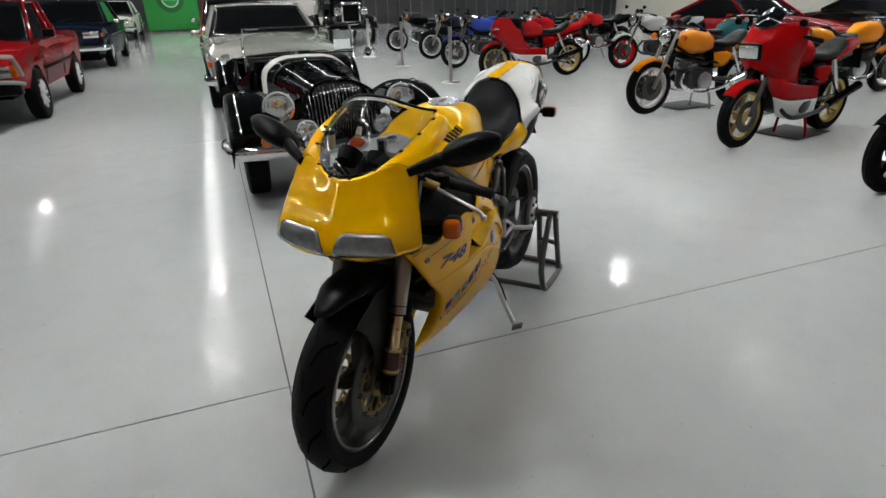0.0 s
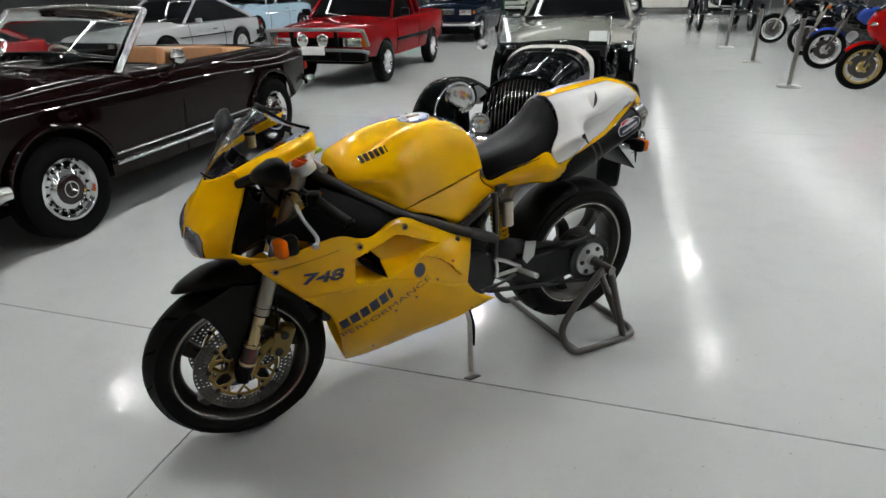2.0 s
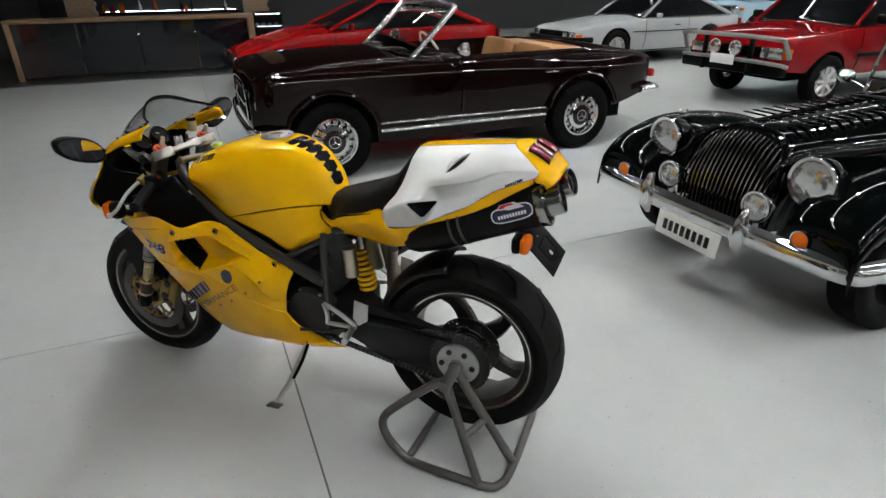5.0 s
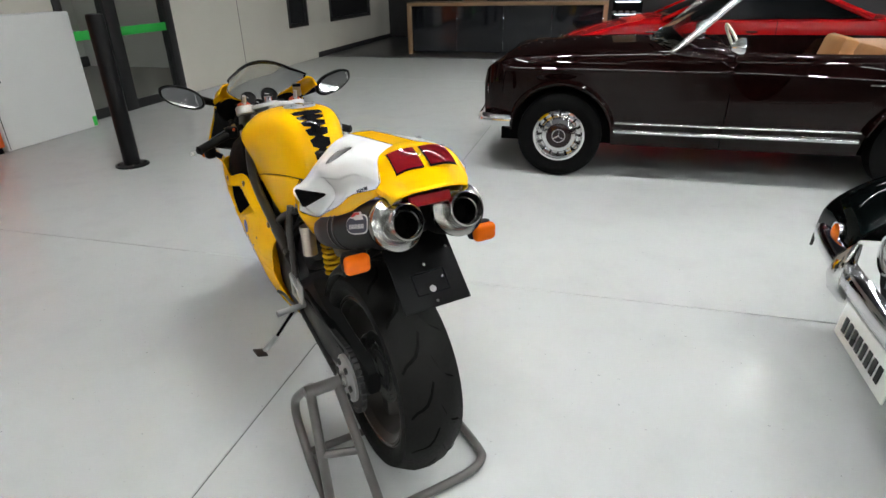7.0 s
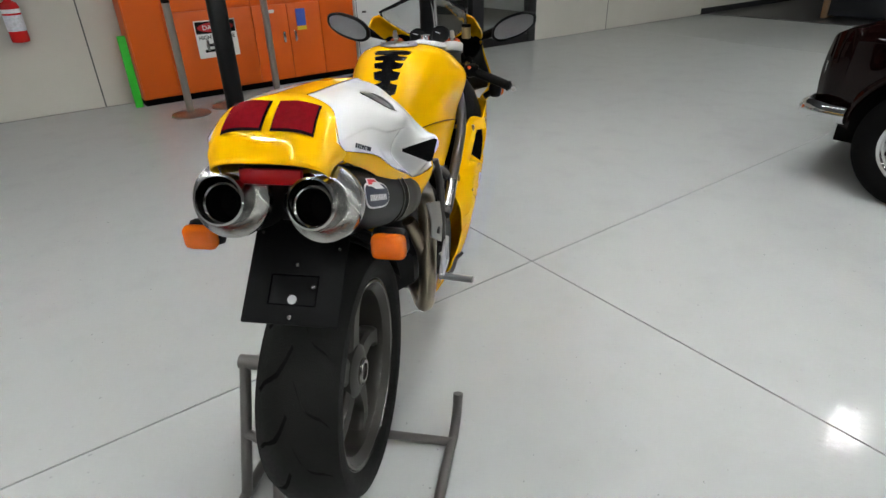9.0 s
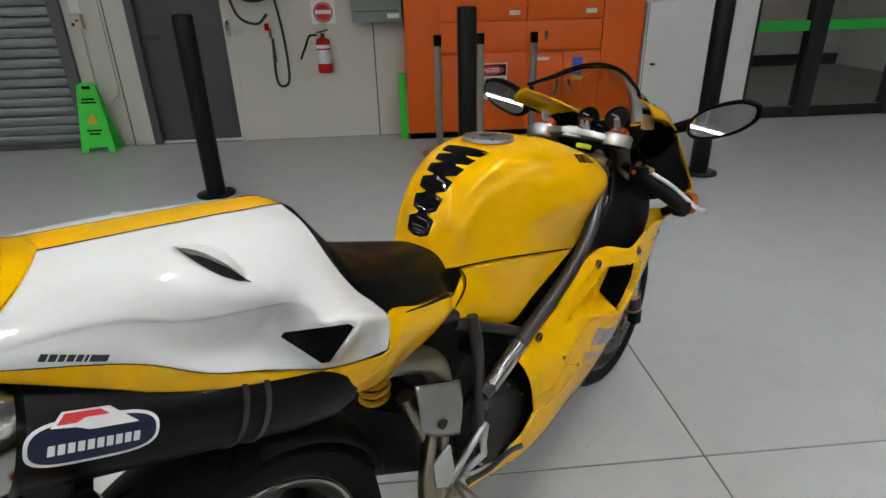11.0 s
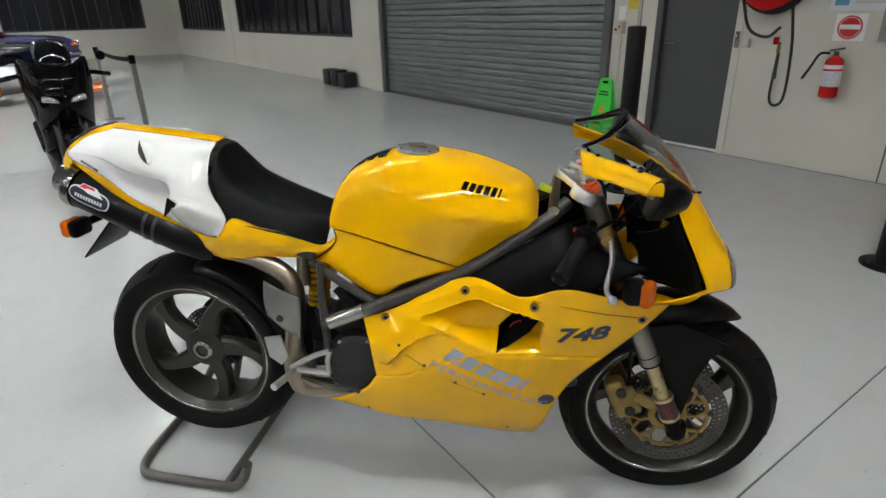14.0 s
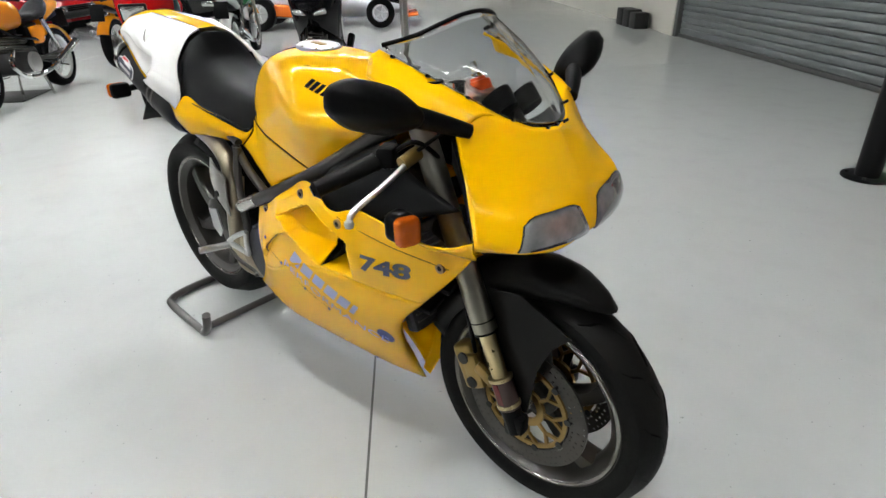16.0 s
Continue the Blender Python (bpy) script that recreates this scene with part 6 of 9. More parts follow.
def car_body(parent, paint, length, half, belt, crown, sill, wheels, R_arch, zw, n=90, tuck=0.06, label="", hole=None, crease=None):
    """Painted shell: half, belt, crown are curves along x. The skin stops at the wheel arches."""
    x0, x1 = length
    rows = []
    xs = sorted(set([x0 + (x1 - x0) * i / n for i in range(n + 1)] + [w + s * R_arch for w in wheels for s in (-1, 1)]))
    for x in xs:
        hw, b, cr = half(x), belt(x), crown(x)
        z0 = sill(x)
        for w in wheels:
            if abs(x - w) < R_arch:
                z0 = max(z0, zw + math.sqrt(R_arch ** 2 - (x - w) ** 2))
        z0 = min(z0, b - 0.03)
        s0 = sill(x)
        row = []
        for i in range(9):
            z = z0 + (b - z0) * i / 8
            tt = (z - s0) / max(0.05, b - s0)
            row.append((x, hw * (1 - tuck * (1 - tt) ** 2 - 0.035 * tt ** 4), z))
        if crease and b > crease(x) + 0.06 and z0 < crease(x) - 0.05:
            # flat flank up to a sharp shoulder line, then a narrow ledge and the wing top
            zc = crease(x)
            row = []
            for i in range(4):
                z = z0 + (zc - 0.012 - z0) * i / 3
                tt = (z - s0) / (zc - s0)
                row.append((x, hw * (1 - tuck * (1 - tt) ** 2), z))
            row += [(x, hw * 1.002, zc), (x, hw * 0.972, zc + 0.026), (x, hw * 0.962, zc + (b - zc) * 0.62), (x, hw * 0.945, b - 0.026), (x, hw * 0.90, b)]
        yb = row[-1][1]
        for i in range(1, 9):
            f = i / 8
            y = yb * (1 - f)
            row.append((x, y, b + (cr - b) * (1 - (1 - f) ** 2.2) + 0.012 * math.sin(min(1, f * 4) * 3.14) * 0.5))
        if hole and hole[0] < x < hole[1]:
            row = row[:9]
            row += [(x, yb * (1 - 0.03 * i), b + 0.004 * i if i < 4 else b - 0.09 * (i - 3)) for i in range(1, 9)]
        rows.append(row)
    bm = BM()
    for s in (1, -1):
        rings(bm, [[(p[0], p[1] * s, p[2]) for p in r] for r in rows], closed=False)
    bmesh.ops.remove_doubles(bm, verts=bm.verts, dist=5e-4)
    for side_rows in (rows[0], rows[-1]):
        pts = [(p[0], p[1], p[2]) for p in side_rows] + [(p[0], -p[1], p[2]) for p in side_rows[::-1][1:]]
        try:
            bm.faces.new([bm.verts.new(p) for p in pts])
        except ValueError:
            pass
    bmesh.ops.remove_doubles(bm, verts=bm.verts, dist=5e-4)
    body = part("body", bm, paint, parent, label, 40)
    bm = BM()
    mid = (x0 + x1) / 2
    box(bm, (mid, 0, sill(mid) + 0.13), (x1 - x0 - 0.5, half(mid) * 1.45, 0.34))
    part("underbody", bm, UNDER, parent)
    return body


def car_cabin(parent, paint, base_f, roof_f, roof_r, base_r, wb, wr, zb, zr, tint=TINT, pillars=True, b_pillar=None):
    """Roof, pillars and panes."""
    wbr = wb * 0.97
    cor = {}
    for s in (1, -1):
        cor[s] = [Vector((base_f, s * wb, zb)), Vector((roof_f, s * wr, zr)), Vector((roof_r, s * wr, zr)), Vector((base_r, s * wbr, zb + 0.02))]
    g = []
    for k in range(5):
        f = k / 4
        x = roof_f + (roof_r - roof_f) * f
        dz = 0.035 * math.sin(f * 3.14)
        g.append([(x, wr * u, zr + dz + 0.03 * (1 - u * u)) for u in (-1, -0.5, 0, 0.5, 1)])
    part("roof", sheet(BM(), g, 4, 4), paint, parent, "", 60, 0.03)
    for s in (1, -1):
        a, b, c, d = cor[s]
        part("pillar", cyl(BM(), a, b, 0.025, 0.022, 8), paint, parent)
        part("pillar", cyl(BM(), c, d, 0.03, 0.04, 8), paint, parent)
        part("roof_rail", cyl(BM(), b, c, 0.024, seg=8), paint, parent)
        bm = BM()
        inn = Vector((0, -s * 0.01, 0))
        poly(bm, [a + inn, b + inn, c + inn, d + inn], (0, -s * 0.006, 0))
        part("side_window", bm, tint, parent, "", 0)
        if b_pillar is not None:
            f = (b_pillar - roof_f) / (roof_r - roof_f)
            part("pillar", cyl(BM(), (b_pillar + 0.03, s * wb, zb), (b_pillar, s * wr, zr), 0.026, seg=8), paint, parent)
    for i, j, nm in ((0, 1, "windscreen"), (3, 2, "rear_window")):
        lo_l, lo_r, hi_l, hi_r = cor[1][i], cor[-1][i], cor[1][j], cor[-1][j]
        bow = 0.06 if i == 0 else -0.05
        g = []
        for v in (0, 0.5, 1):
            l, r = lo_l.lerp(hi_l, v), lo_r.lerp(hi_r, v)
            g.append([l.lerp(r, u) + Vector((bow * math.sin(u * 3.14), 0, 0.02 * math.sin(u * 3.14) * v)) for u in (0, 0.25, 0.5, 0.75, 1)])
        part(nm, sheet(BM(), g, 4, 3), tint, parent, "", 60, 0.006)


def arch_lips(parent, wheels, R, zw, y_of, material, r=0.012):
    for w in wheels:
        for s in (1, -1):
            pts = [(w + R * math.cos(a), s * (y_of(w + R * math.cos(a)) - 0.004), zw + R * math.sin(a)) for a in np.linspace(0.25, 2.89, 12)]
            part("wheel_arch", tube(BM(), pts, r, 8, 3), material, parent)


def bumper(parent, x, hw, z, material, d=1, h=0.05, wrap=0.35):
    pts = [(x - d * wrap, hw, z), (x - d * 0.12, hw * 0.985, z), (x - d * 0.02, hw * 0.85, z), (x + d * 0.02, 0, z), (x - d * 0.02, -hw * 0.85, z), (x - d * 0.12, -hw * 0.985, z), (x - d * wrap, -hw, z)]
    P = spline(pts, 5)
    rows = []
    for i, p in enumerate(P):
        dd = (P[min(i + 1, len(P) - 1)] - P[max(i - 1, 0)]).normalized()
        nn = Vector((dd.y, -dd.x, 0)) * d
        nn = nn if nn.dot(p - Vector((x - d, 0, z))) > 0 else -nn
        rows.append([p + nn * a + Vector((0, 0, h * b)) for a, b in ((0, -1), (0.028, -0.8), (0.045, -0.3), (0.045, 0.3), (0.028, 0.8), (0, 1))])
    return part("bumper", rings(BM(), rows), material, parent, "", 50)


def round_lamp(parent, c, r, d=(1, 0, 0), name="headlight", lens=LAMPGLASS, ring=CHROME):
    lamp = part(name, turned(BM(), c, d, [(-0.06, r * 0.75), (-0.01, r * 1.02), (0.008, r * 1.1), (0.016, r * 1.08), (0.014, r * 0.95)], 28, cap=False), ring, parent, "")
    part("lens", turned(BM(), c, d, [(0.006, r), (0.018, r * 0.8), (0.026, r * 0.4), (0.028, 0.001)], 28, cap=False), lens, lamp)
    return lamp


def box_part(name, parent, material, c, s, rot=(0, 0, 0), bevel=0.005, label=""):
    return part(name, box(BM(), c, s, rot, bevel), material, parent, label)


CHERRY = mat("cherry_paint", (0.0050, 0.0013, 0.0011), 0.3, spec=0.0, coat=0.48, var=0.06, coat_rough=0.006)
TAN = mat("tan_leather", (0.33, 0.15, 0.05), 0.5, var=0.15, bump=0.1, bscale=200)


def reshape(car, fx, fz=None, rigid=()):
    """Redraws the parts of a car along x and z; parts named in rigid only move."""
    for ob in car.children_recursive:
        top = ob if ob.parent == car else ob.parent if ob.parent.parent == car else ob.parent.parent
        kind_ = top.name.split(".")[0]
        vs = ob.data.vertices
        if kind_ in rigid:
            move = rigid[kind_]
            c = sum(v.co.x for v in top.data.vertices) / len(top.data.vertices)
            dx = move(c)
            for v in vs:
                v.co.x += dx
        else:
            for v in vs:
                v.co.x = fx(v.co.x)
                if fz:
                    v.co.z = fz(v.co.z)


def roadster():
    """Open two-seat tourer of the sixties, dark cherry."""
    car = thing("car", BP(3.40, -1.93, 0, 90), "dark cherry open two-seat tourer with tan interior and chrome trim", "car")
    L = (-2.02, 2.06)
    half = curve([(-2.02, 0.66), (-1.9, 0.78), (-1.4, 0.855), (0, 0.868), (1.4, 0.862), (1.9, 0.82), (2.06, 0.74)])
    belt = curve([(-2.02, 0.70), (-1.95, 0.82), (-1.7, 0.875), (-1.2, 0.905), (-0.6, 0.905), (0.4, 0.905), (1.2, 0.885), (1.8, 0.845), (2.0, 0.80), (2.06, 0.70)])
    crown = curve([(-2.02, 0.72), (-1.95, 0.84), (-1.6, 0.90), (-1.2, 0.92), (0.0, 0.94), (0.42, 0.955), (0.9, 0.945), (1.4, 0.905), (1.85, 0.85), (2.06, 0.71)])
    sill = curve([(-2.02, 0.50), (-1.6, 0.37), (-0.8, 0.26), (0.8, 0.26), (1.6, 0.34), (2.06, 0.42)])
    fold = curve([(-2.02, 0.735), (-1.0, 0.765), (0.0, 0.80), (1.2, 0.805), (2.06, 0.78)])
    wx = (-1.2, 1.2)
    car_body(car, CHERRY, L, half, belt, crown, sill, wx, 0.385, 0.32, hole=(-1.36, 0.10), label="dark cherry body", crease=fold)
    arch_lips(car, wx, 0.392, 0.32, lambda x: half(x) + 0.006, CHERRY, 0.022)
    for x in wx:
        for s in (1, -1):
            car_wheel(car, x, s * 0.775, 0.318, 0.18, 0.19, s, "hubcap", mat("hub_red", (0.02, 0.008, 0.008), 0.2, coat=1))
    for s in (1, -1):
        for z, h in ((0.368, 0.030), (0.430, 0.016)):
            part("chrome_strip", tube(BM(), [(x, s * (half(x) * 0.965 + 0.010), z) for x in np.linspace(-0.80, 0.80, 8)], h / 2, 8, 2), TRIM, car)
        part("shoulder_strip", tube(BM(), [(x, s * (half(x) * 0.975), fold(x) - 0.11) for x in np.linspace(-1.85, 0.75, 12)], 0.004, 6, 2), CHERRY, car)
        part("door_seam", tube(BM(), [(0.42, s * half(0.42) * 0.945, 0.27), (0.42, s * half(0.42) * 0.998, 0.55), (0.42, s * half(0.42) * 0.97, 0.85)], 0.004, 6, 3), DARK, car)
        part("door_seam", tube(BM(), [(-0.62, s * half(0.4) * 0.945, 0.27), (-0.62, s * half(0.4) * 0.998, 0.55), (-0.62, s * half(0.4) * 0.97, 0.83)], 0.004, 6, 3), DARK, car)
        part("door_handle", tube(BM(), [(-0.40, s * 0.845, 0.745), (-0.45, s * 0.885, 0.75), (-0.52, s * 0.885, 0.75), (-0.56, s * 0.85, 0.745)], 0.009, 8), CHROME, car)
        # standing oval headlamps
        bm = BM()
        rows = []
        for k in range(5):
            f = k / 4
            rows.append([(1.97 + 0.06 * f - 0.08 * (0 if math.sin(a) < 0 else math.sin(a)) , s * (0.66 + 0.095 * (1 - 0.35 * f) * math.cos(a)), 0.66 + 0.16 * (1 - 0.2 * f) * math.sin(a)) for a in np.linspace(0, 6.2832, 21)[:-1]])
        hl = part("headlight", rings(bm, rows), LAMPGLASS, car, "tall oval headlight with chrome rim")
        part("headlight_rim", tube(BM(), [(1.99 - 0.08 * max(0, math.sin(a)), s * (0.66 + 0.10 * math.cos(a)), 0.66 + 0.165 * math.sin(a)) for a in np.linspace(0, 6.2832, 17)], 0.012, 8, 2), CHROME, hl)
        part("tail_light", box(BM(), (-1.985, s * 0.67, 0.64), (0.05, 0.14, 0.08), (0, 0, s * 20), 0.02), mat("tail_red", (0.5, 0.03, 0.02), 0.2, coat=1), car)
        # cockpit sides, seats
        for sx in (-0.25,):
            box_part("seat_cushion", car, TAN, (sx + 0.05, s * 0.36, 0.50), (0.5, 0.5, 0.16), (0, -6, 0), 0.05)
            box_part("seat_back", car, TAN, (sx - 0.28, s * 0.36, 0.70), (0.14, 0.48, 0.50), (0, -14, 0), 0.05)
        mir = part("wing_mirror", turned(BM(), (0.42, s * 0.88, 0.975), (1, 0, 0), [(-0.03, 0.055), (0.0, 0.058), (0.05, 0.03), (0.06, 0.005)], 20), CHROME, car, "round chrome door mirror")
        part("mirror_stem", cyl(BM(), (0.42, s * 0.80, 0.87), (0.42, s * 0.87, 0.95), 0.008, seg=8), CHROME, mir)
    box_part("cockpit_floor", car, mat("car_carpet", (0.05, 0.03, 0.02), 0.9), (-0.25, 0, 0.40), (1.3, 1.4, 0.04))
    box_part("rear_shelf", car, TAN, (-0.83, 0, 0.82), (0.40, 1.36, 0.16), (0, 0, 0), 0.05, "tan leather hood cover")
    box_part("dashboard", car, CHERRY, (0.55, 0, 0.86), (0.34, 1.4, 0.14), (0, 0, 0), 0.04)
    part("cockpit_trim", tube(BM(), [(0.47, 0.79, 0.885), (0, 0.80, 0.872), (-0.7, 0.79, 0.868), (-0.98, 0.70, 0.875), (-1.03, 0, 0.905), (-0.98, -0.70, 0.875), (-0.7, -0.79, 0.868), (0, -0.80, 0.872), (0.47, -0.79, 0.885)], 0.012, 8), TAN, car)
    part("steering_wheel", turned(BM(), (0.22, -0.36, 0.86), (-0.85, 0, 0.5), [(0, 0.19), (0.012, 0.202), (0.024, 0.19), (0.012, 0.178)], 36, close=True), mat("ivory", (0.5, 0.45, 0.35), 0.4), car)
    # windscreen
    fr = [(0.82, 0.70, 0.905), (0.40, 0.66, 1.30), (0.36, 0.0, 1.325), (0.40, -0.66, 1.30), (0.82, -0.70, 0.905)]
    part("windscreen_frame", tube(BM(), fr[:2], 0.024, 8, 2), TRIM, car, "chrome windscreen frame")
    part("windscreen_frame", tube(BM(), fr[3:], 0.024, 8, 2), TRIM, car)
    part("windscreen_frame", tube(BM(), fr[1:4], 0.018, 8), TRIM, car)
    part("windscreen_frame", tube(BM(), [fr[0], (0.93, 0, 0.955), fr[4]], 0.012, 8), TRIM, car)
    g = [[(0.82, -0.70, 0.905), (0.91, -0.35, 0.945), (0.93, 0, 0.955), (0.91, 0.35, 0.945), (0.82, 0.70, 0.905)], [(0.40, -0.66, 1.30), (0.365, -0.33, 1.315), (0.36, 0, 1.325), (0.365, 0.33, 1.315), (0.40, 0.66, 1.30)]]
    ws = part("windscreen", sheet(BM(), g, 5, 4), CARGLASS, car, "clear windscreen", 60, 0.004)
    ws.visible_shadow = False
    for s in (-0.3, 0.3):
        part("wiper", tube(BM(), [(0.95, s, 0.965), (0.88, s + 0.25, 0.99), (0.86, s + 0.42, 0.985)], 0.006, 6), STEEL, car)
    # grille and bumpers
    bm = BM()
    box(bm, (2.05, 0, 0.60), (0.05, 0.98, 0.24), (0, -8, 0), 0.03)
    gr = part("grille", bm, DARK, car, "dark grille with chrome bar")
    part("grille_bar", cyl(BM(), (2.085, -0.46, 0.61), (2.085, 0.46, 0.61), 0.014, seg=10), CHROME, gr)
    part("grille_star", turned(BM(), (2.08, 0, 0.61), (1, 0, 0), [(0, 0.085), (0.02, 0.09), (0.02, 0.078), (0, 0.078)], 32, close=True), CHROME, gr)
    part("grille_rim", tube(BM(), [(2.07, -0.5, 0.49), (2.07, -0.5, 0.72), (2.04, 0, 0.745), (2.07, 0.5, 0.72), (2.07, 0.5, 0.49)], 0.012, 8, 3), CHROME, gr)
    bumper(car, 2.10, 0.84, 0.42, CHROME, 1, 0.05, 0.5)
    bumper(car, -2.06, 0.80, 0.50, CHROME, -1, 0.038, 0.22)
    ends = lambda x: float(np.interp(x, (-2.2, -2.06, -1.55, 1.55, 2.06, 2.2), (-2.32, -2.19, -1.55, 1.55, 1.80, 1.90)))
    back = {k: (lambda c: -0.36) for k in ("windscreen", "windscreen_frame", "seat_cushion", "seat_back", "dashboard", "steering_wheel", "wiper", "cockpit_trim", "rear_shelf", "cockpit_floor", "door_seam", "door_handle", "wing_mirror")}
    reshape(car, ends, None, back)
    return car


roadster()


def vintage_roadster():
    """Black vintage-style roadster with separate wings."""
    car = thing("car", BP(-0.04, -3.48, 0, 90), "black vintage roadster with chrome grille, round lamps and white bonnet bands", "car")
    blk = mat("black_coach_paint", (0.0013, 0.0022, 0.0022), 0.3, spec=0.05, coat=0.5, var=0.05)
    band = mat("cream_band", (0.62, 0.61, 0.55), 0.35, coat=0.6)
    # bonnet and body as one tapering tub
    secs = [(1.50, 0.20, 0.40, 0.93), (1.44, 0.235, 0.38, 0.955), (1.1, 0.285, 0.36, 0.985), (0.7, 0.36, 0.34, 1.01), (0.42, 0.42, 0.33, 1.035), (0.36, 0.44, 0.33, 1.02)]

    def ring(x, w, z0, z1):
        pts = []
        for i in range(15):
            a = math.pi * i / 14
            y = w * math.copysign(abs(math.cos(a)) ** 0.55, math.cos(a))
            z = z0 + (z1 - z0) * (0.42 + 0.58 * math.sin(a) ** 0.8) if 0 < i < 14 else z0
            pts.append((x - 0.20 * (z - 0.45) * max(0, min(1, (x - 0.7) / 0.7)), y, z))
        return pts
    bm = BM()
    dense = []
    for a, b in zip(secs, secs[1:]):
        for k in range(4):
            f = k / 4
            dense.append([u + (v - u) * f for u, v in zip(a, b)])
    dense.append(list(secs[-1]))
    rings(bm, [ring(*s) for s in dense])
    part("bonnet", bm, blk, car, "long black bonnet")
    bm = BM()
    rings(bm, [[(x, y * 1.008, z + 0.004) for x, y, z in ring(*s)] for s in ((0.60, 0.381, 0.337, 1.02), (0.48, 0.408, 0.332, 1.03))], closed=False)
    part("bonnet_band", bm, band, car, "cream painted band at the bonnet's rear")
    part("bonnet_strap", tube(BM(), [(p[0], p[1] * 1.012, p[2] + 0.006) for p in ring(0.78, 0.344, 0.343, 1.005)][1:-1], 0.011, 8, 2), LEATHER, car, "black bonnet strap")
    for s in (-1, 1):
        for k in range(14):
            x = 1.30 - k * 0.045
            part("bonnet_louvre", box(BM(), (x, s * 0.13, 0.982 + (1.3 - x) * 0.06), (0.016, 0.13, 0.008), (0, 0, 0), 0.003), blk, car)
    # cockpit tub
    bm = BM()
    for s in (-1, 1):
        g = [[(0.36, s * 0.46, 0.36), (0.36, s * 0.50, 0.6), (0.36, s * 0.47, 0.86)], [(-0.1, s * 0.56, 0.34), (-0.1, s * 0.60, 0.56), (-0.1, s * 0.57, 0.70)], [(-0.6, s * 0.58, 0.36), (-0.6, s * 0.62, 0.6), (-0.6, s * 0.58, 0.82)], [(-1.3, s * 0.42, 0.45), (-1.3, s * 0.46, 0.65), (-1.3, s * 0.40, 0.86)]]
        sheet(bm, g, 5, 5)
    part("body", bm, blk, car, "black body tub", 50, 0.03)
    bm = BM()
    sheet(bm, [[(-0.62, -0.57, 0.82), (-0.62, 0, 0.86), (-0.62, 0.57, 0.82)], [(-1.3, -0.40, 0.86), (-1.3, 0, 0.90), (-1.3, 0.40, 0.86)], [(-1.75, -0.36, 0.55), (-1.75, 0, 0.58), (-1.75, 0.36, 0.55)]], 5, 5)
    part("rear_deck", bm, blk, car, "", 50, 0.03)
    box_part("cockpit_floor", car, UNDER, (-0.4, 0, 0.42), (1.5, 1.0, 0.05))
    box_part("chassis", car, UNDER, (-0.02, 0, 0.33), (2.5, 0.6, 0.14))
    for s in (-1, 1):
        box_part("seat_back", car, LEATHER, (-0.52, s * 0.27, 0.68), (0.14, 0.44, 0.46), (0, -14, 0), 0.05, "black leather seat")
    box_part("dashboard", car, UNDER, (0.33, 0, 0.86), (0.08, 0.9, 0.2), (0, 0, 0), 0.03)
    # wings
    for s in (-1, 1):
        for nm, cx, x0, x1, r, yc in (("front_wing", 1.21, 1.60, -0.10, 0.40, 0.635), ("rear_wing", -1.20, -0.72, -1.66, 0.40, 0.64)):
            prof = []
            if nm == "front_wing":
                prof = [(1.60, 0.47), (1.585, 0.60), (1.50, 0.72), (1.36, 0.795), (1.21, 0.81), (1.02, 0.77), (0.82, 0.66), (0.60, 0.52), (0.35, 0.41), (0.0, 0.34), (-0.5, 0.33)]
            else:
                prof = [(-0.70, 0.36), (-0.76, 0.58), (-0.90, 0.74), (-1.08, 0.82), (-1.24, 0.82), (-1.42, 0.74), (-1.56, 0.60), (-1.62, 0.44)]
            g = []
            for x, z in prof:
                k = 0.2 if nm == "rear_wing" else 0.2
                low = 0.05 if x > 0.7 or x < 0 else 0.02
                g.append([(x, s * (yc - k), z - 0.06), (x, s * (yc - k * 0.45), z - 0.005), (x, s * (yc + 0.02), z), (x, s * (yc + k * 0.62), z - 0.03), (x, s * (yc + k * 0.75), z - low - 0.07)])
            part(nm, sheet(BM(), g, 4, 4), blk, car, "sweeping black wing", 60, 0.012)
        car_wheel(car, 1.21, s * 0.62, 0.325, 0.165, 0.20, s, "wire")
        car_wheel(car, -1.20, s * 0.64, 0.325, 0.165, 0.20, s, "wire")
        hl = part("headlight_bowl", turned(BM(), (1.36, s * 0.435, 0.70), (1, 0, 0), [(-0.16, 0.03), (-0.12, 0.075), (-0.05, 0.105), (0.0, 0.112)], 28), blk, car)
        round_lamp(car, (1.37, s * 0.435, 0.70), 0.100)
        round_lamp(car, (1.50, s * 0.27, 0.545), 0.068, name="fog_light")
        part("lamp_post", cyl(BM(), (1.48, s * 0.27, 0.42), (1.48, s * 0.27, 0.49), 0.012, seg=8), CHROME, car)
        round_lamp(car, (1.575, s * 0.55, 0.505), 0.038, name="indicator", lens=AMBER)
        part("wing_lamp", turned(BM(), (1.27, s * 0.64, 0.81), (0, 0, 1), [(0, 0.02), (0.02, 0.024), (0.045, 0.016), (0.05, 0.003)], 14), CHROME, car, "small chrome wing lamp")
        # windscreen posts, mirrors
        part("screen_post", tube(BM(), [(0.40, s * 0.50, 0.90), (0.33, s * 0.52, 1.10), (0.30, s * 0.50, 1.29)], 0.012, 8), CHROME, car)
        mir = part("wing_mirror", turned(BM(), (0.35, s * 0.68, 1.0), (1, 0, 0), [(-0.02, 0.055), (0.0, 0.058), (0.04, 0.035), (0.055, 0.004)], 20), CHROME, car, "round chrome mirror")
        part("mirror_stem", cyl(BM(), (0.36, s * 0.52, 0.93), (0.36, s * 0.66, 0.99), 0.007, seg=6), CHROME, mir)
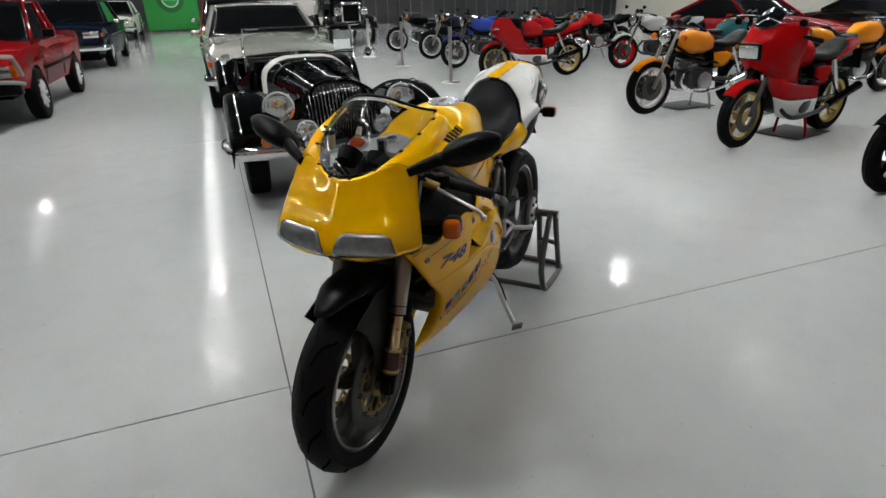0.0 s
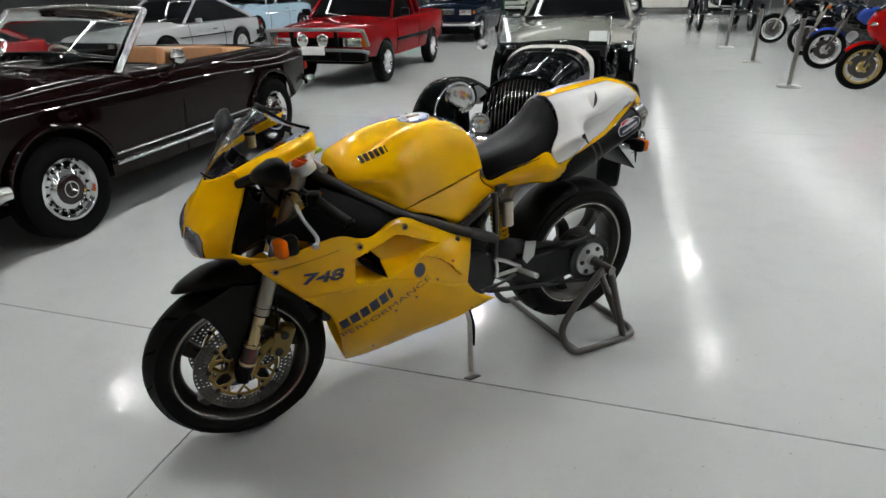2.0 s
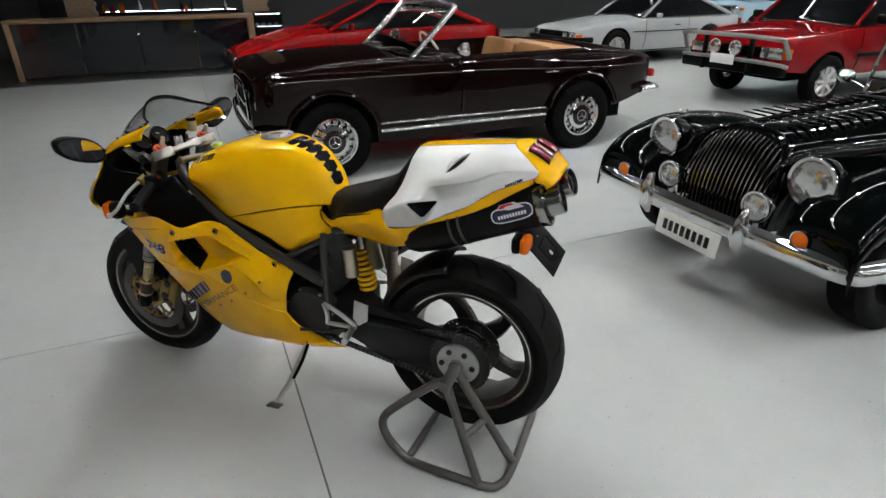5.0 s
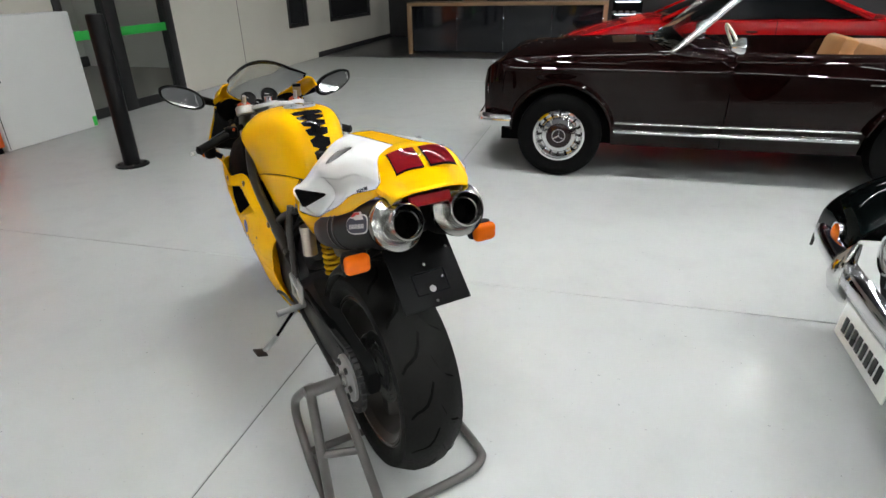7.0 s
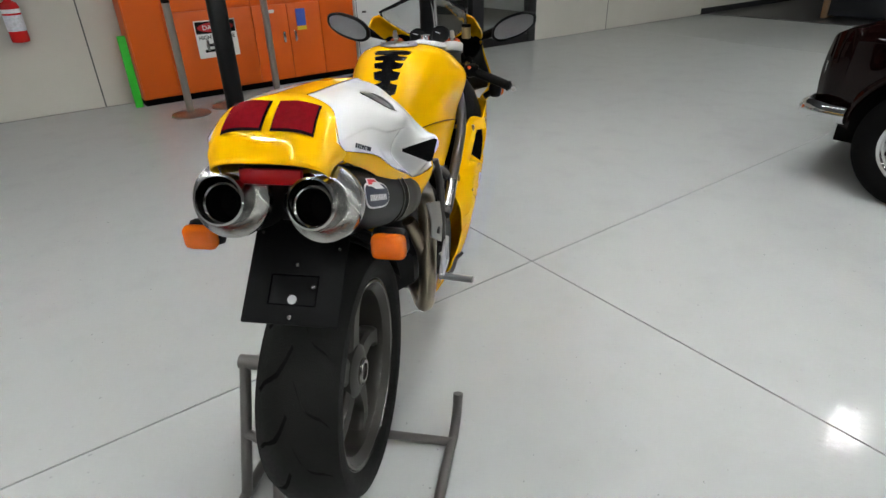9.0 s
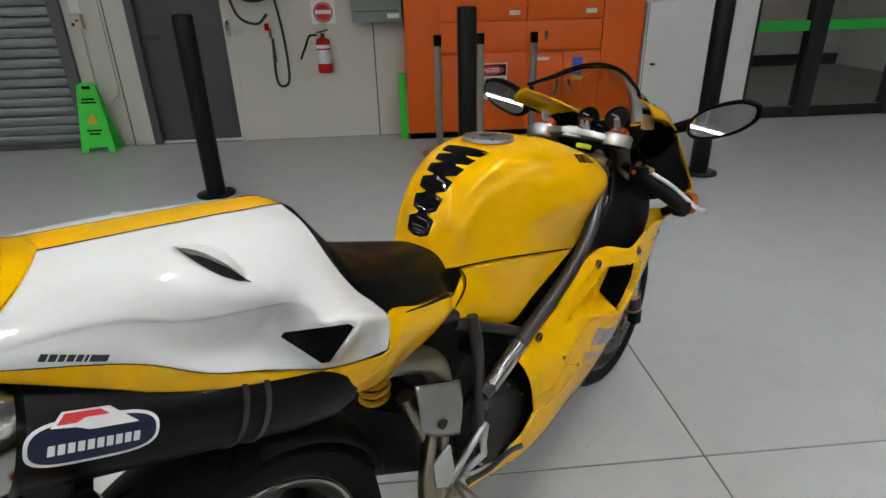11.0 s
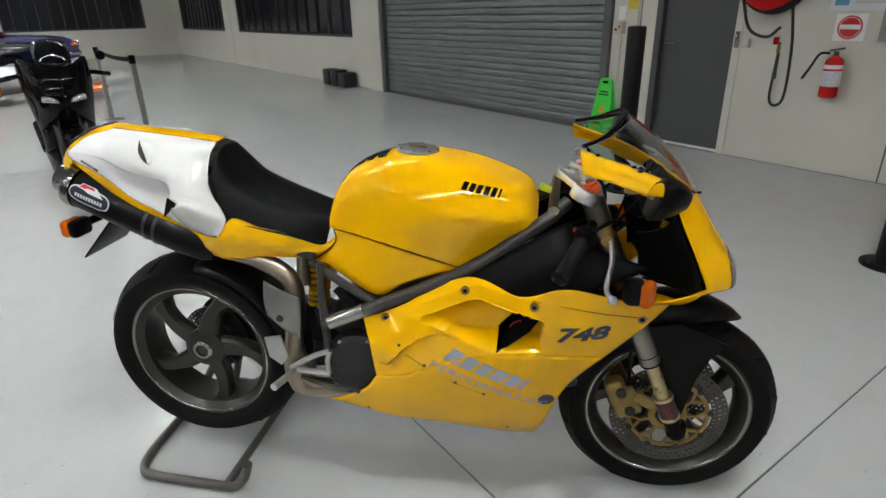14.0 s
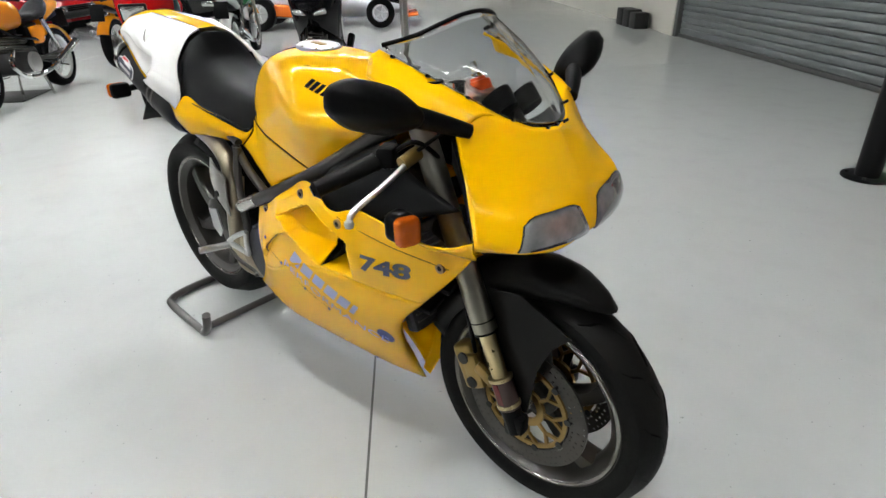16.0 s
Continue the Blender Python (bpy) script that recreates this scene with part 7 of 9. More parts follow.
        part("running_board", box(BM(), (-0.35, s * 0.66, 0.30), (0.9, 0.18, 0.03), (0, 0, 0), 0.01), blk, car)
    part("screen_frame", cyl(BM(), (0.30, -0.50, 1.29), (0.30, 0.50, 1.29), 0.012, seg=8), CHROME, car)
    part("screen_frame", cyl(BM(), (0.385, -0.5, 1.02), (0.385, 0.5, 1.02), 0.012, seg=8), BLACK_PLASTIC, car)
    bm = BM()
    poly(bm, [(0.385, -0.5, 1.02), (0.385, 0.5, 1.02), (0.302, 0.5, 1.285), (0.302, -0.5, 1.285)], (-0.004, 0, 0))
    pane = part("windscreen", bm, CARGLASS, car, "flat clear windscreen", 0)
    pane.visible_shadow = False
    for y in (-0.25, 0.05, 0.3):
        part("wiper", tube(BM(), [(0.41, y, 1.03), (0.40, y + 0.10, 1.05), (0.40, y + 0.2, 1.045)], 0.006, 6), BLACK_PLASTIC, car)
    box_part("wiper_motor", car, BLACK_PLASTIC, (0.43, 0.02, 1.045), (0.05, 0.12, 0.04), (0, 0, 0), 0.008)
    bm = BM()
    poly(bm, [(0.36, 0.33, 1.05), (0.36, 0.49, 1.05), (0.33, 0.49, 1.15), (0.33, 0.33, 1.15)], (-0.002, 0, 0))
    part("paper_notice", bm, WHITE, car, "white paper notice behind the screen", 0)
    # grille
    grl = part("grille_shell", tube(BM(), [(1.50, 0.255, 0.44), (1.49, 0.265, 0.62), (1.44, 0.235, 0.80), (1.39, 0.13, 0.915), (1.378, 0, 0.94), (1.39, -0.13, 0.915), (1.44, -0.235, 0.80), (1.49, -0.265, 0.62), (1.50, -0.255, 0.44)], 0.016, 10), blk, car, "upright chrome-slatted grille")
    bm = BM()
    poly(bm, [(1.488, -0.25, 0.44), (1.488, 0.25, 0.44), (1.462, 0.255, 0.65), (1.42, 0.21, 0.82), (1.375, 0.1, 0.915), (1.375, -0.1, 0.915), (1.42, -0.21, 0.82), (1.462, -0.255, 0.65)], (-0.02, 0, 0))
    part("grille_back", bm, DARK, grl, "", 0)
    for k in range(19):
        y = -0.234 + 0.026 * k
        top_ = 0.93 - 0.17 * (abs(y) / 0.25) ** 3
        part("grille_slat", tube(BM(), [(1.512, y, 0.43), (1.502, y, 0.60), (1.455, y, 0.60 + 0.55 * (top_ - 0.60)), (1.392, y, top_)], 0.0055, 6, 4), POLISHED, grl)
    bumper(car, 1.60, 0.80, 0.44, CHROME, 1, 0.055, 0.22)
    for s in (-1, 1):
        bm = BM()
        rows = []
        for f, w, d, z in ((0, 0.012, 0.02, 0.34), (0.2, 0.03, 0.06, 0.39), (0.5, 0.034, 0.075, 0.45), (0.8, 0.028, 0.06, 0.52), (1, 0.01, 0.02, 0.58)):
            rows.append([(1.615 + d * 0.6 + d * 0.6 * math.cos(a), s * 0.30 + w * math.sin(a), z) for a in np.linspace(0, 6.2832, 13)[:-1]])
        part("overrider", rings(bm, rows), CHROME, car, "chrome overrider")
    plate = box_part("number_plate", car, mat("plate_white", (0.75, 0.75, 0.72), 0.4), (1.665, 0.02, 0.345), (0.008, 0.40, 0.125), (0, -6, 0), 0.004, "white plate with plain dark bars")
    for k in range(8):
        part("plate_mark", box(BM(), (1.673, 0.155 - k * 0.039, 0.345), (0.003, 0.024, 0.055), (0, -6, 0)), BLACK_DECAL, plate)
    along = lambda x: float(np.interp(x, (-1.8, -0.6, 0.30, 0.40, 0.62, 1.27, 1.47, 1.60, 1.8), (-2.15, -1.25, -0.46, -0.36, -0.02, 1.06, 1.34, 1.53, 1.72)))
    up_ = lambda z: float(np.interp(z, (0, 0.5, 0.6, 0.81, 0.94, 1.03, 1.29, 1.5), (0, 0.495, 0.58, 0.765, 0.83, 0.90, 1.126, 1.3)))
    keep = {"wheel": lambda c: along(c) - c, "headlight": lambda c: 0.0, "headlight_bowl": lambda c: 0.0, "fog_light": lambda c: -0.04, "lamp_post": lambda c: -0.04, "indicator": lambda c: -0.05}
    reshape(car, along, up_, keep)
    return car


vintage_roadster()


def saloon(name, m, paint, label, Lf, Lr, wb, half_w, belt_z, roof_z, cab, wheel_R=0.31, style="alloy", chrome=True, round_lamps=0, sill_z=0.24, nose_z=0.62, tail_z=0.72, roof_paint=None, group="", grille_w=0.6, b_pillar=None):
    """A closed car. cab: windscreen base, roof front, roof rear, rear window base (x)."""
    car = thing(name, m, label, "car", group)
    x0, x1 = -wb / 2 - Lr, wb / 2 + Lf
    half = curve([(x0, half_w * 0.80), (x0 + 0.18, half_w * 0.93), (x0 + 0.8, half_w), (0, half_w * 1.01), (x1 - 0.8, half_w * 0.98), (x1 - 0.15, half_w * 0.92), (x1, half_w * 0.82)])
    belt = curve([(x0, tail_z - 0.1), (x0 + 0.08, tail_z), (-wb / 2, belt_z), (0, belt_z), (wb / 2 - 0.2, belt_z - 0.04), (x1 - 0.25, nose_z + 0.08), (x1 - 0.05, nose_z), (x1, nose_z - 0.12)])
    crown = curve([(x0, tail_z - 0.06), (x0 + 0.1, tail_z + 0.06), (-wb / 2, belt_z + 0.06), (0, belt_z + 0.05), (cab[0], belt_z + 0.06), (x1 - 0.3, nose_z + 0.14), (x1 - 0.05, nose_z + 0.04), (x1, nose_z - 0.1)])
    sill = curve([(x0, 0.42), (x0 + 0.5, 0.30), (-0.5, sill_z), (0.5, sill_z), (x1 - 0.5, 0.28), (x1, 0.36)])
    wx = (-wb / 2, wb / 2)
    RA = wheel_R + 0.05
    car_body(car, paint, (x0, x1), half, belt, crown, sill, wx, RA, wheel_R, 60)
    car_cabin(car, roof_paint or paint, cab[0], cab[1], cab[2], cab[3], half_w * 0.90, half_w * 0.72, belt_z + 0.02, roof_z, b_pillar=b_pillar)
    trim = CHROME if chrome else BLACK_PLASTIC
    for x in wx:
        for s in (-1, 1):
            car_wheel(car, x, s * (half_w - 0.095), wheel_R, 0.18, wheel_R * 0.6, s, style)
    bumper(car, x1 + 0.04, half_w * 0.98, 0.47, trim, 1, 0.055, 0.4)
    bumper(car, x0 - 0.04, half_w * 0.98, 0.50, trim, -1, 0.055, 0.4)
    gr = box_part("grille", car, DARK, (x1 + 0.008, 0, nose_z - 0.06), (0.04, grille_w * 2, 0.14), (0, 0, 0), 0.01)
    part("grille_rim", tube(BM(), [(x1 + 0.03, -grille_w, nose_z + 0.015), (x1 + 0.03, grille_w, nose_z + 0.015)], 0.010, 6, 2), trim, gr)
    for k in range(4):
        part("grille_bar", cyl(BM(), (x1 + 0.03, -grille_w * 0.97, nose_z - 0.10 + k * 0.03), (x1 + 0.03, grille_w * 0.97, nose_z - 0.10 + k * 0.03), 0.005, seg=6), trim, gr)
    for s in (-1, 1):
        if round_lamps:
            for k in range(round_lamps):
                round_lamp(car, (x1 + 0.02, s * (half_w * 0.74 - k * 0.20), nose_z - 0.05), 0.085)
        else:
            box_part("headlight", car, LAMPGLASS, (x1 - 0.005, s * half_w * 0.68, nose_z - 0.055), (0.06, 0.30, 0.13), (0, 0, s * 8), 0.012, "rectangular headlight")
        box_part("indicator", car, AMBER, (x1 - 0.10, s * half_w * 0.91, nose_z - 0.06), (0.14, 0.04, 0.07), (0, 0, s * 8), 0.01)
        box_part("tail_light", car, RED_LENS, (x0 + 0.01, s * half_w * 0.68, tail_z - 0.12), (0.05, 0.32, 0.13), (0, 0, 0), 0.01)
        part("side_strip", tube(BM(), [(x, s * (half(x) * 0.995), belt_z - 0.22) for x in np.linspace(-wb / 2 + RA, wb / 2 - RA, 6)], 0.010, 6, 2), trim, car)
        for xx in (cab[0] - 0.05, (cab[1] + cab[2]) / 2 - 0.15):
            part("door_seam", tube(BM(), [(xx, s * half(xx) * 0.95, sill_z + 0.04), (xx, s * half(xx) * 1.0, (sill_z + belt_z) / 2), (xx, s * half(xx) * 0.965, belt_z)], 0.004, 6, 3), DARK, car)
        mir = box_part("door_mirror", car, paint if not chrome else CHROME, (cab[0] - 0.28, s * (half_w + 0.06), belt_z + 0.06), (0.06, 0.13, 0.09), (0, 0, 0), 0.02)
        part("door_handle", box(BM(), (cab[2] * 0.5 + 0.1, s * (half_w * 0.995), belt_z - 0.12), (0.13, 0.02, 0.02), (0, 0, 0), 0.006), trim, car)
    for s in (-0.25, 0.3):
        part("wiper", tube(BM(), [(cab[0] + 0.06, s, belt_z + 0.06), (cab[0] - 0.02, s + 0.2, belt_z + 0.11), (cab[0] - 0.06, s + 0.38, belt_z + 0.12)], 0.007, 6), BLACK_PLASTIC, car)
    return car


RED_P = mat("red_car_paint", (0.27, 0.004, 0.005), 0.2, spec=0.0, coat=0.6, var=0.04)
RED_D = mat("deep_red_paint", (0.20, 0.004, 0.006), 0.22, spec=0.0, coat=0.6, var=0.04)
SILVER_P = mat("silver_car_paint", (0.40, 0.41, 0.42), 0.35, metal=0.0, coat=1, var=0.03)
CHAMP = mat("champagne_paint", (0.34, 0.33, 0.30), 0.35, metal=0.0, coat=1, var=0.03)
SKY_P = mat("pale_blue_paint", (0.36, 0.50, 0.60), 0.25, coat=1, var=0.03)
NAVY_P = mat("dark_blue_paint", (0.005, 0.009, 0.020), 0.2, spec=0.1, coat=0.7, var=0.05)
BLACK_P = mat("black_car_paint", (0.003, 0.003, 0.0035), 0.3, spec=0.05, coat=1, var=0.05)
OLIVE_P = mat("dark_bronze_paint", (0.010, 0.0095, 0.008), 0.22, spec=0.1, coat=0.7, var=0.05)
CREAM_P = mat("cream_car_paint", (0.55, 0.54, 0.50), 0.3, coat=1, var=0.03)

# red coupe beside the roadster
saloon("car", BP(7.40, -2.45, 0, 90), RED_P, "red two-door sports coupe with dark windows", 0.85, 0.75, 2.5, 0.85, 0.86, 1.24, (0.75, -0.05, -0.85, -1.65), 0.31, "alloy", False, 0, nose_z=0.56, tail_z=0.86)
# silver grand tourer
saloon("car", BP(8.15, -8.55, 0, 90), SILVER_P, "silver hatchback grand tourer with dark side strip", 0.95, 0.95, 2.32, 0.83, 0.80, 1.24, (0.55, -0.10, -0.75, -1.75), 0.31, "alloy", False, 0, nose_z=0.60, tail_z=0.80)
# champagne convertible with hard top
saloon("car", BP(0.0, -7.95, 0, 90), CHAMP, "champagne silver two-door convertible with amber corner lamps", 0.95, 1.0, 2.45, 0.87, 0.88, 1.28, (0.60, 0.15, -0.55, -1.05), 0.32, "alloy", True, 0, nose_z=0.72, tail_z=0.80, grille_w=0.45)
# dark blue saloon
saloon("car", BP(3.75, -15.3, 0, 90), NAVY_P, "dark blue saloon with upright chrome grille", 0.75, 1.0, 2.75, 0.88, 0.92, 1.42, (0.65, 0.15, -1.05, -1.55), 0.32, "hubcap", True, 0, nose_z=0.80, tail_z=0.85, grille_w=0.32)
# pale blue fifties saloon
saloon("car", BP(9.95, -14.5, 0, 90), SKY_P, "pale blue fifties saloon with round headlamps", 0.65, 0.9, 2.5, 0.80, 0.95, 1.50, (0.65, 0.25, -0.85, -1.35), 0.33, "hubcap", True, 1, nose_z=0.86, tail_z=0.85)
# yellow and black sports car
saloon("car", BP(9.4, -20.5, 0, 90), mat("lime_yellow_paint", (0.55, 0.50, 0.03), 0.25, coat=1), "bright yellow sports coupe with black bonnet", 0.8, 0.8, 2.45, 0.82, 0.84, 1.24, (0.55, 0.0, -0.6, -1.4), 0.31, "alloy", False, 1, nose_z=0.62, roof_paint=BLACK_P)
# white saloon far off
saloon("car", BP(4.2, -26.3, 0, 90), CREAM_P, "white classic saloon parked far off", 0.75, 1.0, 2.7, 0.86, 0.9, 1.4, (0.65, 0.2, -0.9, -1.4), 0.32, "hubcap", True, 1, nose_z=0.78)
saloon("car", BP(0.1, -14.4, 0, 90), mat("maroon_paint", (0.12, 0.03, 0.02), 0.25, coat=1), "maroon saloon with amber corner lamps", 0.8, 1.0, 2.6, 0.86, 0.9, 1.38, (0.65, 0.15, -0.9, -1.4), 0.31, "hubcap", True, 0, nose_z=0.76)
saloon("car", BP(-2.4, -27.6, 0, 0), CREAM_P, "white panel van parked side-on", 0.7, 1.0, 2.6, 0.85, 1.3, 1.75, (1.3, 0.9, -1.9, -2.1), 0.32, "hubcap", True, 1, nose_z=0.85, tail_z=1.25)
# west side cars
saloon("car", BP(-9.9, -7.7, 0, 90), RED_D, "low red sports coupe", 0.85, 0.8, 2.5, 0.86, 0.82, 1.2, (0.6, 0.0, -0.7, -1.5), 0.31, "alloy", False, 0, nose_z=0.6)
saloon("car", BP(-12.6, -6.0, 0, 90), OLIVE_P, "dark bronze muscle coupe", 1.0, 1.2, 2.75, 0.92, 0.88, 1.32, (0.45, 0.0, -0.8, -1.6), 0.34, "alloy", True, 1, nose_z=0.74)
saloon("car", BP(-16.0, -6.0, 0, 90), BLACK_P, "black saloon with chrome window frames", 0.8, 1.1, 2.75, 0.9, 0.92, 1.42, (0.65, 0.15, -0.95, -1.5), 0.33, "hubcap", True, 1, nose_z=0.78)
saloon("car", BP(-14.6, -2.2, 0, 90), NAVY_P, "dark navy fastback coupe with chrome trim", 0.95, 1.1, 2.75, 0.9, 0.86, 1.30, (0.35, -0.1, -0.75, -1.9), 0.33, "alloy", True, 1, nose_z=0.76, tail_z=0.84)
saloon("car", BP(-19.2, -1.4, 0, 90), mat("violet_paint", (0.05, 0.05, 0.16), 0.25, coat=1), "violet-blue saloon behind the coupe", 0.85, 1.0, 2.7, 0.88, 0.92, 1.42, (0.6, 0.1, -0.9, -1.5), 0.32, "alloy", True, 1, nose_z=0.76, roof_paint=RED_D)


def pickup():
    """Red small pick-up with a bull bar."""
    car = thing("pickup", BP(3.68, -8.3, 0, 90), "red small pick-up with black bull bar and two spot lamps", "car")
    wb, hw = 2.45, 0.80
    x0, x1 = -2.1, 2.0
    half = curve([(x0, hw * 0.95), (x0 + 0.3, hw), (x1 - 0.5, hw * 0.99), (x1 - 0.1, hw * 0.94), (x1, hw * 0.88)])
    belt = curve([(x0, 0.95), (-0.5, 0.93), (0.6, 0.92), (1.4, 0.88), (x1 - 0.1, 0.80), (x1, 0.72)])
    crown = curve([(x0, 0.96), (-0.5, 0.94), (0.6, 0.98), (1.4, 0.93), (x1 - 0.1, 0.84), (x1, 0.74)])
    sill = curve([(x0, 0.48), (-0.6, 0.36), (0.6, 0.36), (x1, 0.46)])
    wx = (-wb / 2, wb / 2)
    car_body(car, RED_D, (x0, x1), half, belt, crown, sill, wx, 0.36, 0.31, 60, hole=(x0 + 0.1, -0.62))
    car_cabin(car, RED_D, 0.85, 0.25, -0.45, -0.62, hw * 0.92, hw * 0.76, 0.94, 1.42, b_pillar=-0.30)
    for x in wx:
        for s in (-1, 1):
            car_wheel(car, x, s * 0.71, 0.31, 0.18, 0.185, s, "steel")
    for s in (-1, 1):
        part("side_strip", box(BM(), (-0.05, s * hw * 0.995, 0.60), (1.6, 0.02, 0.05), (0, 0, 0), 0.006), BLACK_PLASTIC, car, "black rubbing strip")
        box_part("headlight", car, LAMPGLASS, (x1 - 0.01, s * 0.55, 0.66), (0.05, 0.30, 0.13), (0, 0, 0), 0.01, "rectangular headlight")
        box_part("indicator", car, AMBER, (x1 - 0.06, s * 0.72, 0.66), (0.1, 0.06, 0.12), (0, 0, 0), 0.01)
        round_lamp(car, (x1 + 0.17, s * 0.16, 0.70), 0.085, name="spot_lamp")
        box_part("door_mirror", car, BLACK_PLASTIC, (0.62, s * 0.90, 1.02), (0.06, 0.15, 0.11), (0, 0, 0), 0.02)
        part("bull_bar_upright", box(BM(), (x1 + 0.13, s * 0.36, 0.62), (0.06, 0.05, 0.44), (0, 0, 0), 0.012), BLACK_PLASTIC, car)
        part("door_seam", tube(BM(), [(0.72, s * half(0.7) * 0.95, 0.4), (0.72, s * half(0.7), 0.65), (0.72, s * half(0.7) * 0.965, 0.92)], 0.004, 6, 3), DARK, car)
        part("door_seam", tube(BM(), [(-0.42, s * half(-0.4) * 0.95, 0.4), (-0.42, s * half(-0.4), 0.65), (-0.42, s * half(-0.4) * 0.965, 0.92)], 0.004, 6, 3), DARK, car)
    pts = [(x1 + 0.0, 0.80, 0.62), (x1 + 0.1, 0.78, 0.80), (x1 + 0.14, 0.70, 0.84), (x1 + 0.16, 0, 0.85), (x1 + 0.14, -0.70, 0.84), (x1 + 0.1, -0.78, 0.80), (x1, -0.80, 0.62)]
    part("bull_bar", tube(BM(), pts, 0.026, 10, 4), mat("bar_grey", (0.25, 0.25, 0.25), 0.4, metal=0.7), car, "tubular bull bar")
    part("bull_bar", tube(BM(), [(x1 + 0.0, 0.80, 0.52), (x1 + 0.14, 0.66, 0.56), (x1 + 0.16, 0, 0.57), (x1 + 0.14, -0.66, 0.56), (x1, -0.80, 0.52)], 0.024, 10, 4), mat("bar_grey2", (0.2, 0.2, 0.2), 0.4, metal=0.7), car)
    box_part("grille", car, DARK, (x1 + 0.0, 0, 0.66), (0.04, 0.8, 0.13), (0, 0, 0), 0.01)
    box_part("front_bumper", car, BLACK_PLASTIC, (x1 + 0.03, 0, 0.47), (0.14, 1.56, 0.14), (0, 0, 0), 0.03)
    box_part("number_plate", car, WHITE, (x1 + 0.2, 0, 0.56), (0.008, 0.37, 0.12), (0, 0, 0), 0.003, "pale number plate")
    box_part("tray_floor", car, BLACK_PLASTIC, (-1.35, 0, 0.62), (1.3, 1.4, 0.03))
    return car


pickup()


def vintage_car():
    car = thing("vintage_car", BP(-3.5, -18.6, 0, 90), "tall black vintage saloon with running boards and drum lamps", "car")
    for nm, c, s, r in (("cabin", (-0.4, 0, 1.25), (1.7, 1.35, 0.95), 0.08), ("bonnet", (1.0, 0, 0.95), (1.2, 0.85, 0.55), 0.12), ("chassis", (0.2, 0, 0.52), (3.4, 0.9, 0.14), 0.03)):
        box_part(nm, car, BLACK_P, c, s, (0, 0, 0), r)
    for s in (-1, 1):
        for x in (1.35, -1.25):
            car_wheel(car, x, s * 0.68, 0.37, 0.12, 0.27, s, "wire")
            part("wing", sheet(BM(), [[(x + 0.46 * math.cos(a), s * (0.68 - 0.12), 0.37 + 0.46 * math.sin(a)), (x + 0.48 * math.cos(a), s * 0.68, 0.37 + 0.48 * math.sin(a)), (x + 0.45 * math.cos(a), s * 0.80, 0.37 + 0.45 * math.sin(a))] for a in np.linspace(0.2, 3.0, 9)], 3, 2), BLACK_P, car, "", 60, 0.01)
        round_lamp(car, (1.66, s * 0.42, 0.98), 0.11)
        box_part("side_window", car, TINT, (-0.4, s * 0.676, 1.42), (1.3, 0.012, 0.42), (0, 0, 0), 0.004)
        box_part("running_board", car, BLACK_P, (0.0, s * 0.74, 0.42), (1.9, 0.26, 0.03), (0, 0, 0), 0.01)
    box_part("windscreen", car, TINT, (0.458, 0, 1.42), (0.012, 1.1, 0.42), (0, 0, 0), 0.004)
    box_part("radiator", car, CHROME, (1.62, 0, 0.95), (0.05, 0.6, 0.6), (0, 0, 0), 0.02, "chrome radiator")
    box_part("radiator_core", car, DARK, (1.645, 0, 0.93), (0.02, 0.5, 0.48), (0, 0, 0), 0.005)
    box_part("number_plate", car, WHITE, (1.72, 0, 0.55), (0.01, 0.36, 0.11), (0, 0, 0), 0.003)
    part("front_bumper", cyl(BM(), (1.75, -0.75, 0.48), (1.75, 0.75, 0.48), 0.03, seg=8), CHROME, car)


vintage_car()


def racing_car():
    car = thing("racing_car", BP(-11.4, -1.4, 0, 90), "silver and orange open-wheel racing car", "racing car")
    alu_p = mat("racer_silver", (0.4, 0.4, 0.42), 0.35, metal=0.5)
    org = mat("racer_orange", (0.75, 0.16, 0.02), 0.3, coat=0.8)
    rows = []
    for x, w, z0, z1 in ((1.7, 0.12, 0.22, 0.34), (1.2, 0.24, 0.18, 0.46), (0.5, 0.34, 0.16, 0.62), (-0.2, 0.40, 0.16, 0.62), (-0.5, 0.40, 0.16, 0.80), (-1.2, 0.34, 0.18, 0.70), (-1.6, 0.25, 0.25, 0.5)):
        rows.append([(x, w * math.cos(a), (z0 + z1) / 2 + (z1 - z0) / 2 * math.sin(a)) for a in np.linspace(0, 6.2832, 17)[:-1]])
    part("body", rings(BM(), rows), alu_p, car, "silver racing body")
    for s in (-1, 1):
        box_part("side_pod", car, org, (-0.3, s * 0.58, 0.32), (1.3, 0.34, 0.22), (0, 4, 0), 0.06)
        for x, R, w in ((1.15, 0.28, 0.22), (-1.2, 0.32, 0.3)):
            car_wheel(car, x, s * 0.72, R, w, R * 0.55, s, "alloy")
            part("wishbone", cyl(BM(), (x, s * 0.2, 0.3), (x, s * 0.66, 0.3), 0.014, seg=6), STEEL, car)
    box_part("front_wing", car, org, (1.75, 0, 0.20), (0.3, 1.3, 0.03), (0, -8, 0), 0.01)
    box_part("rear_wing", car, org, (-1.8, 0, 0.72), (0.32, 1.0, 0.03), (0, 10, 0), 0.01)
    box_part("wing_post", car, alu_p, (-1.7, 0, 0.56), (0.1, 0.03, 0.32), (0, 0, 0), 0.005)


racing_car()


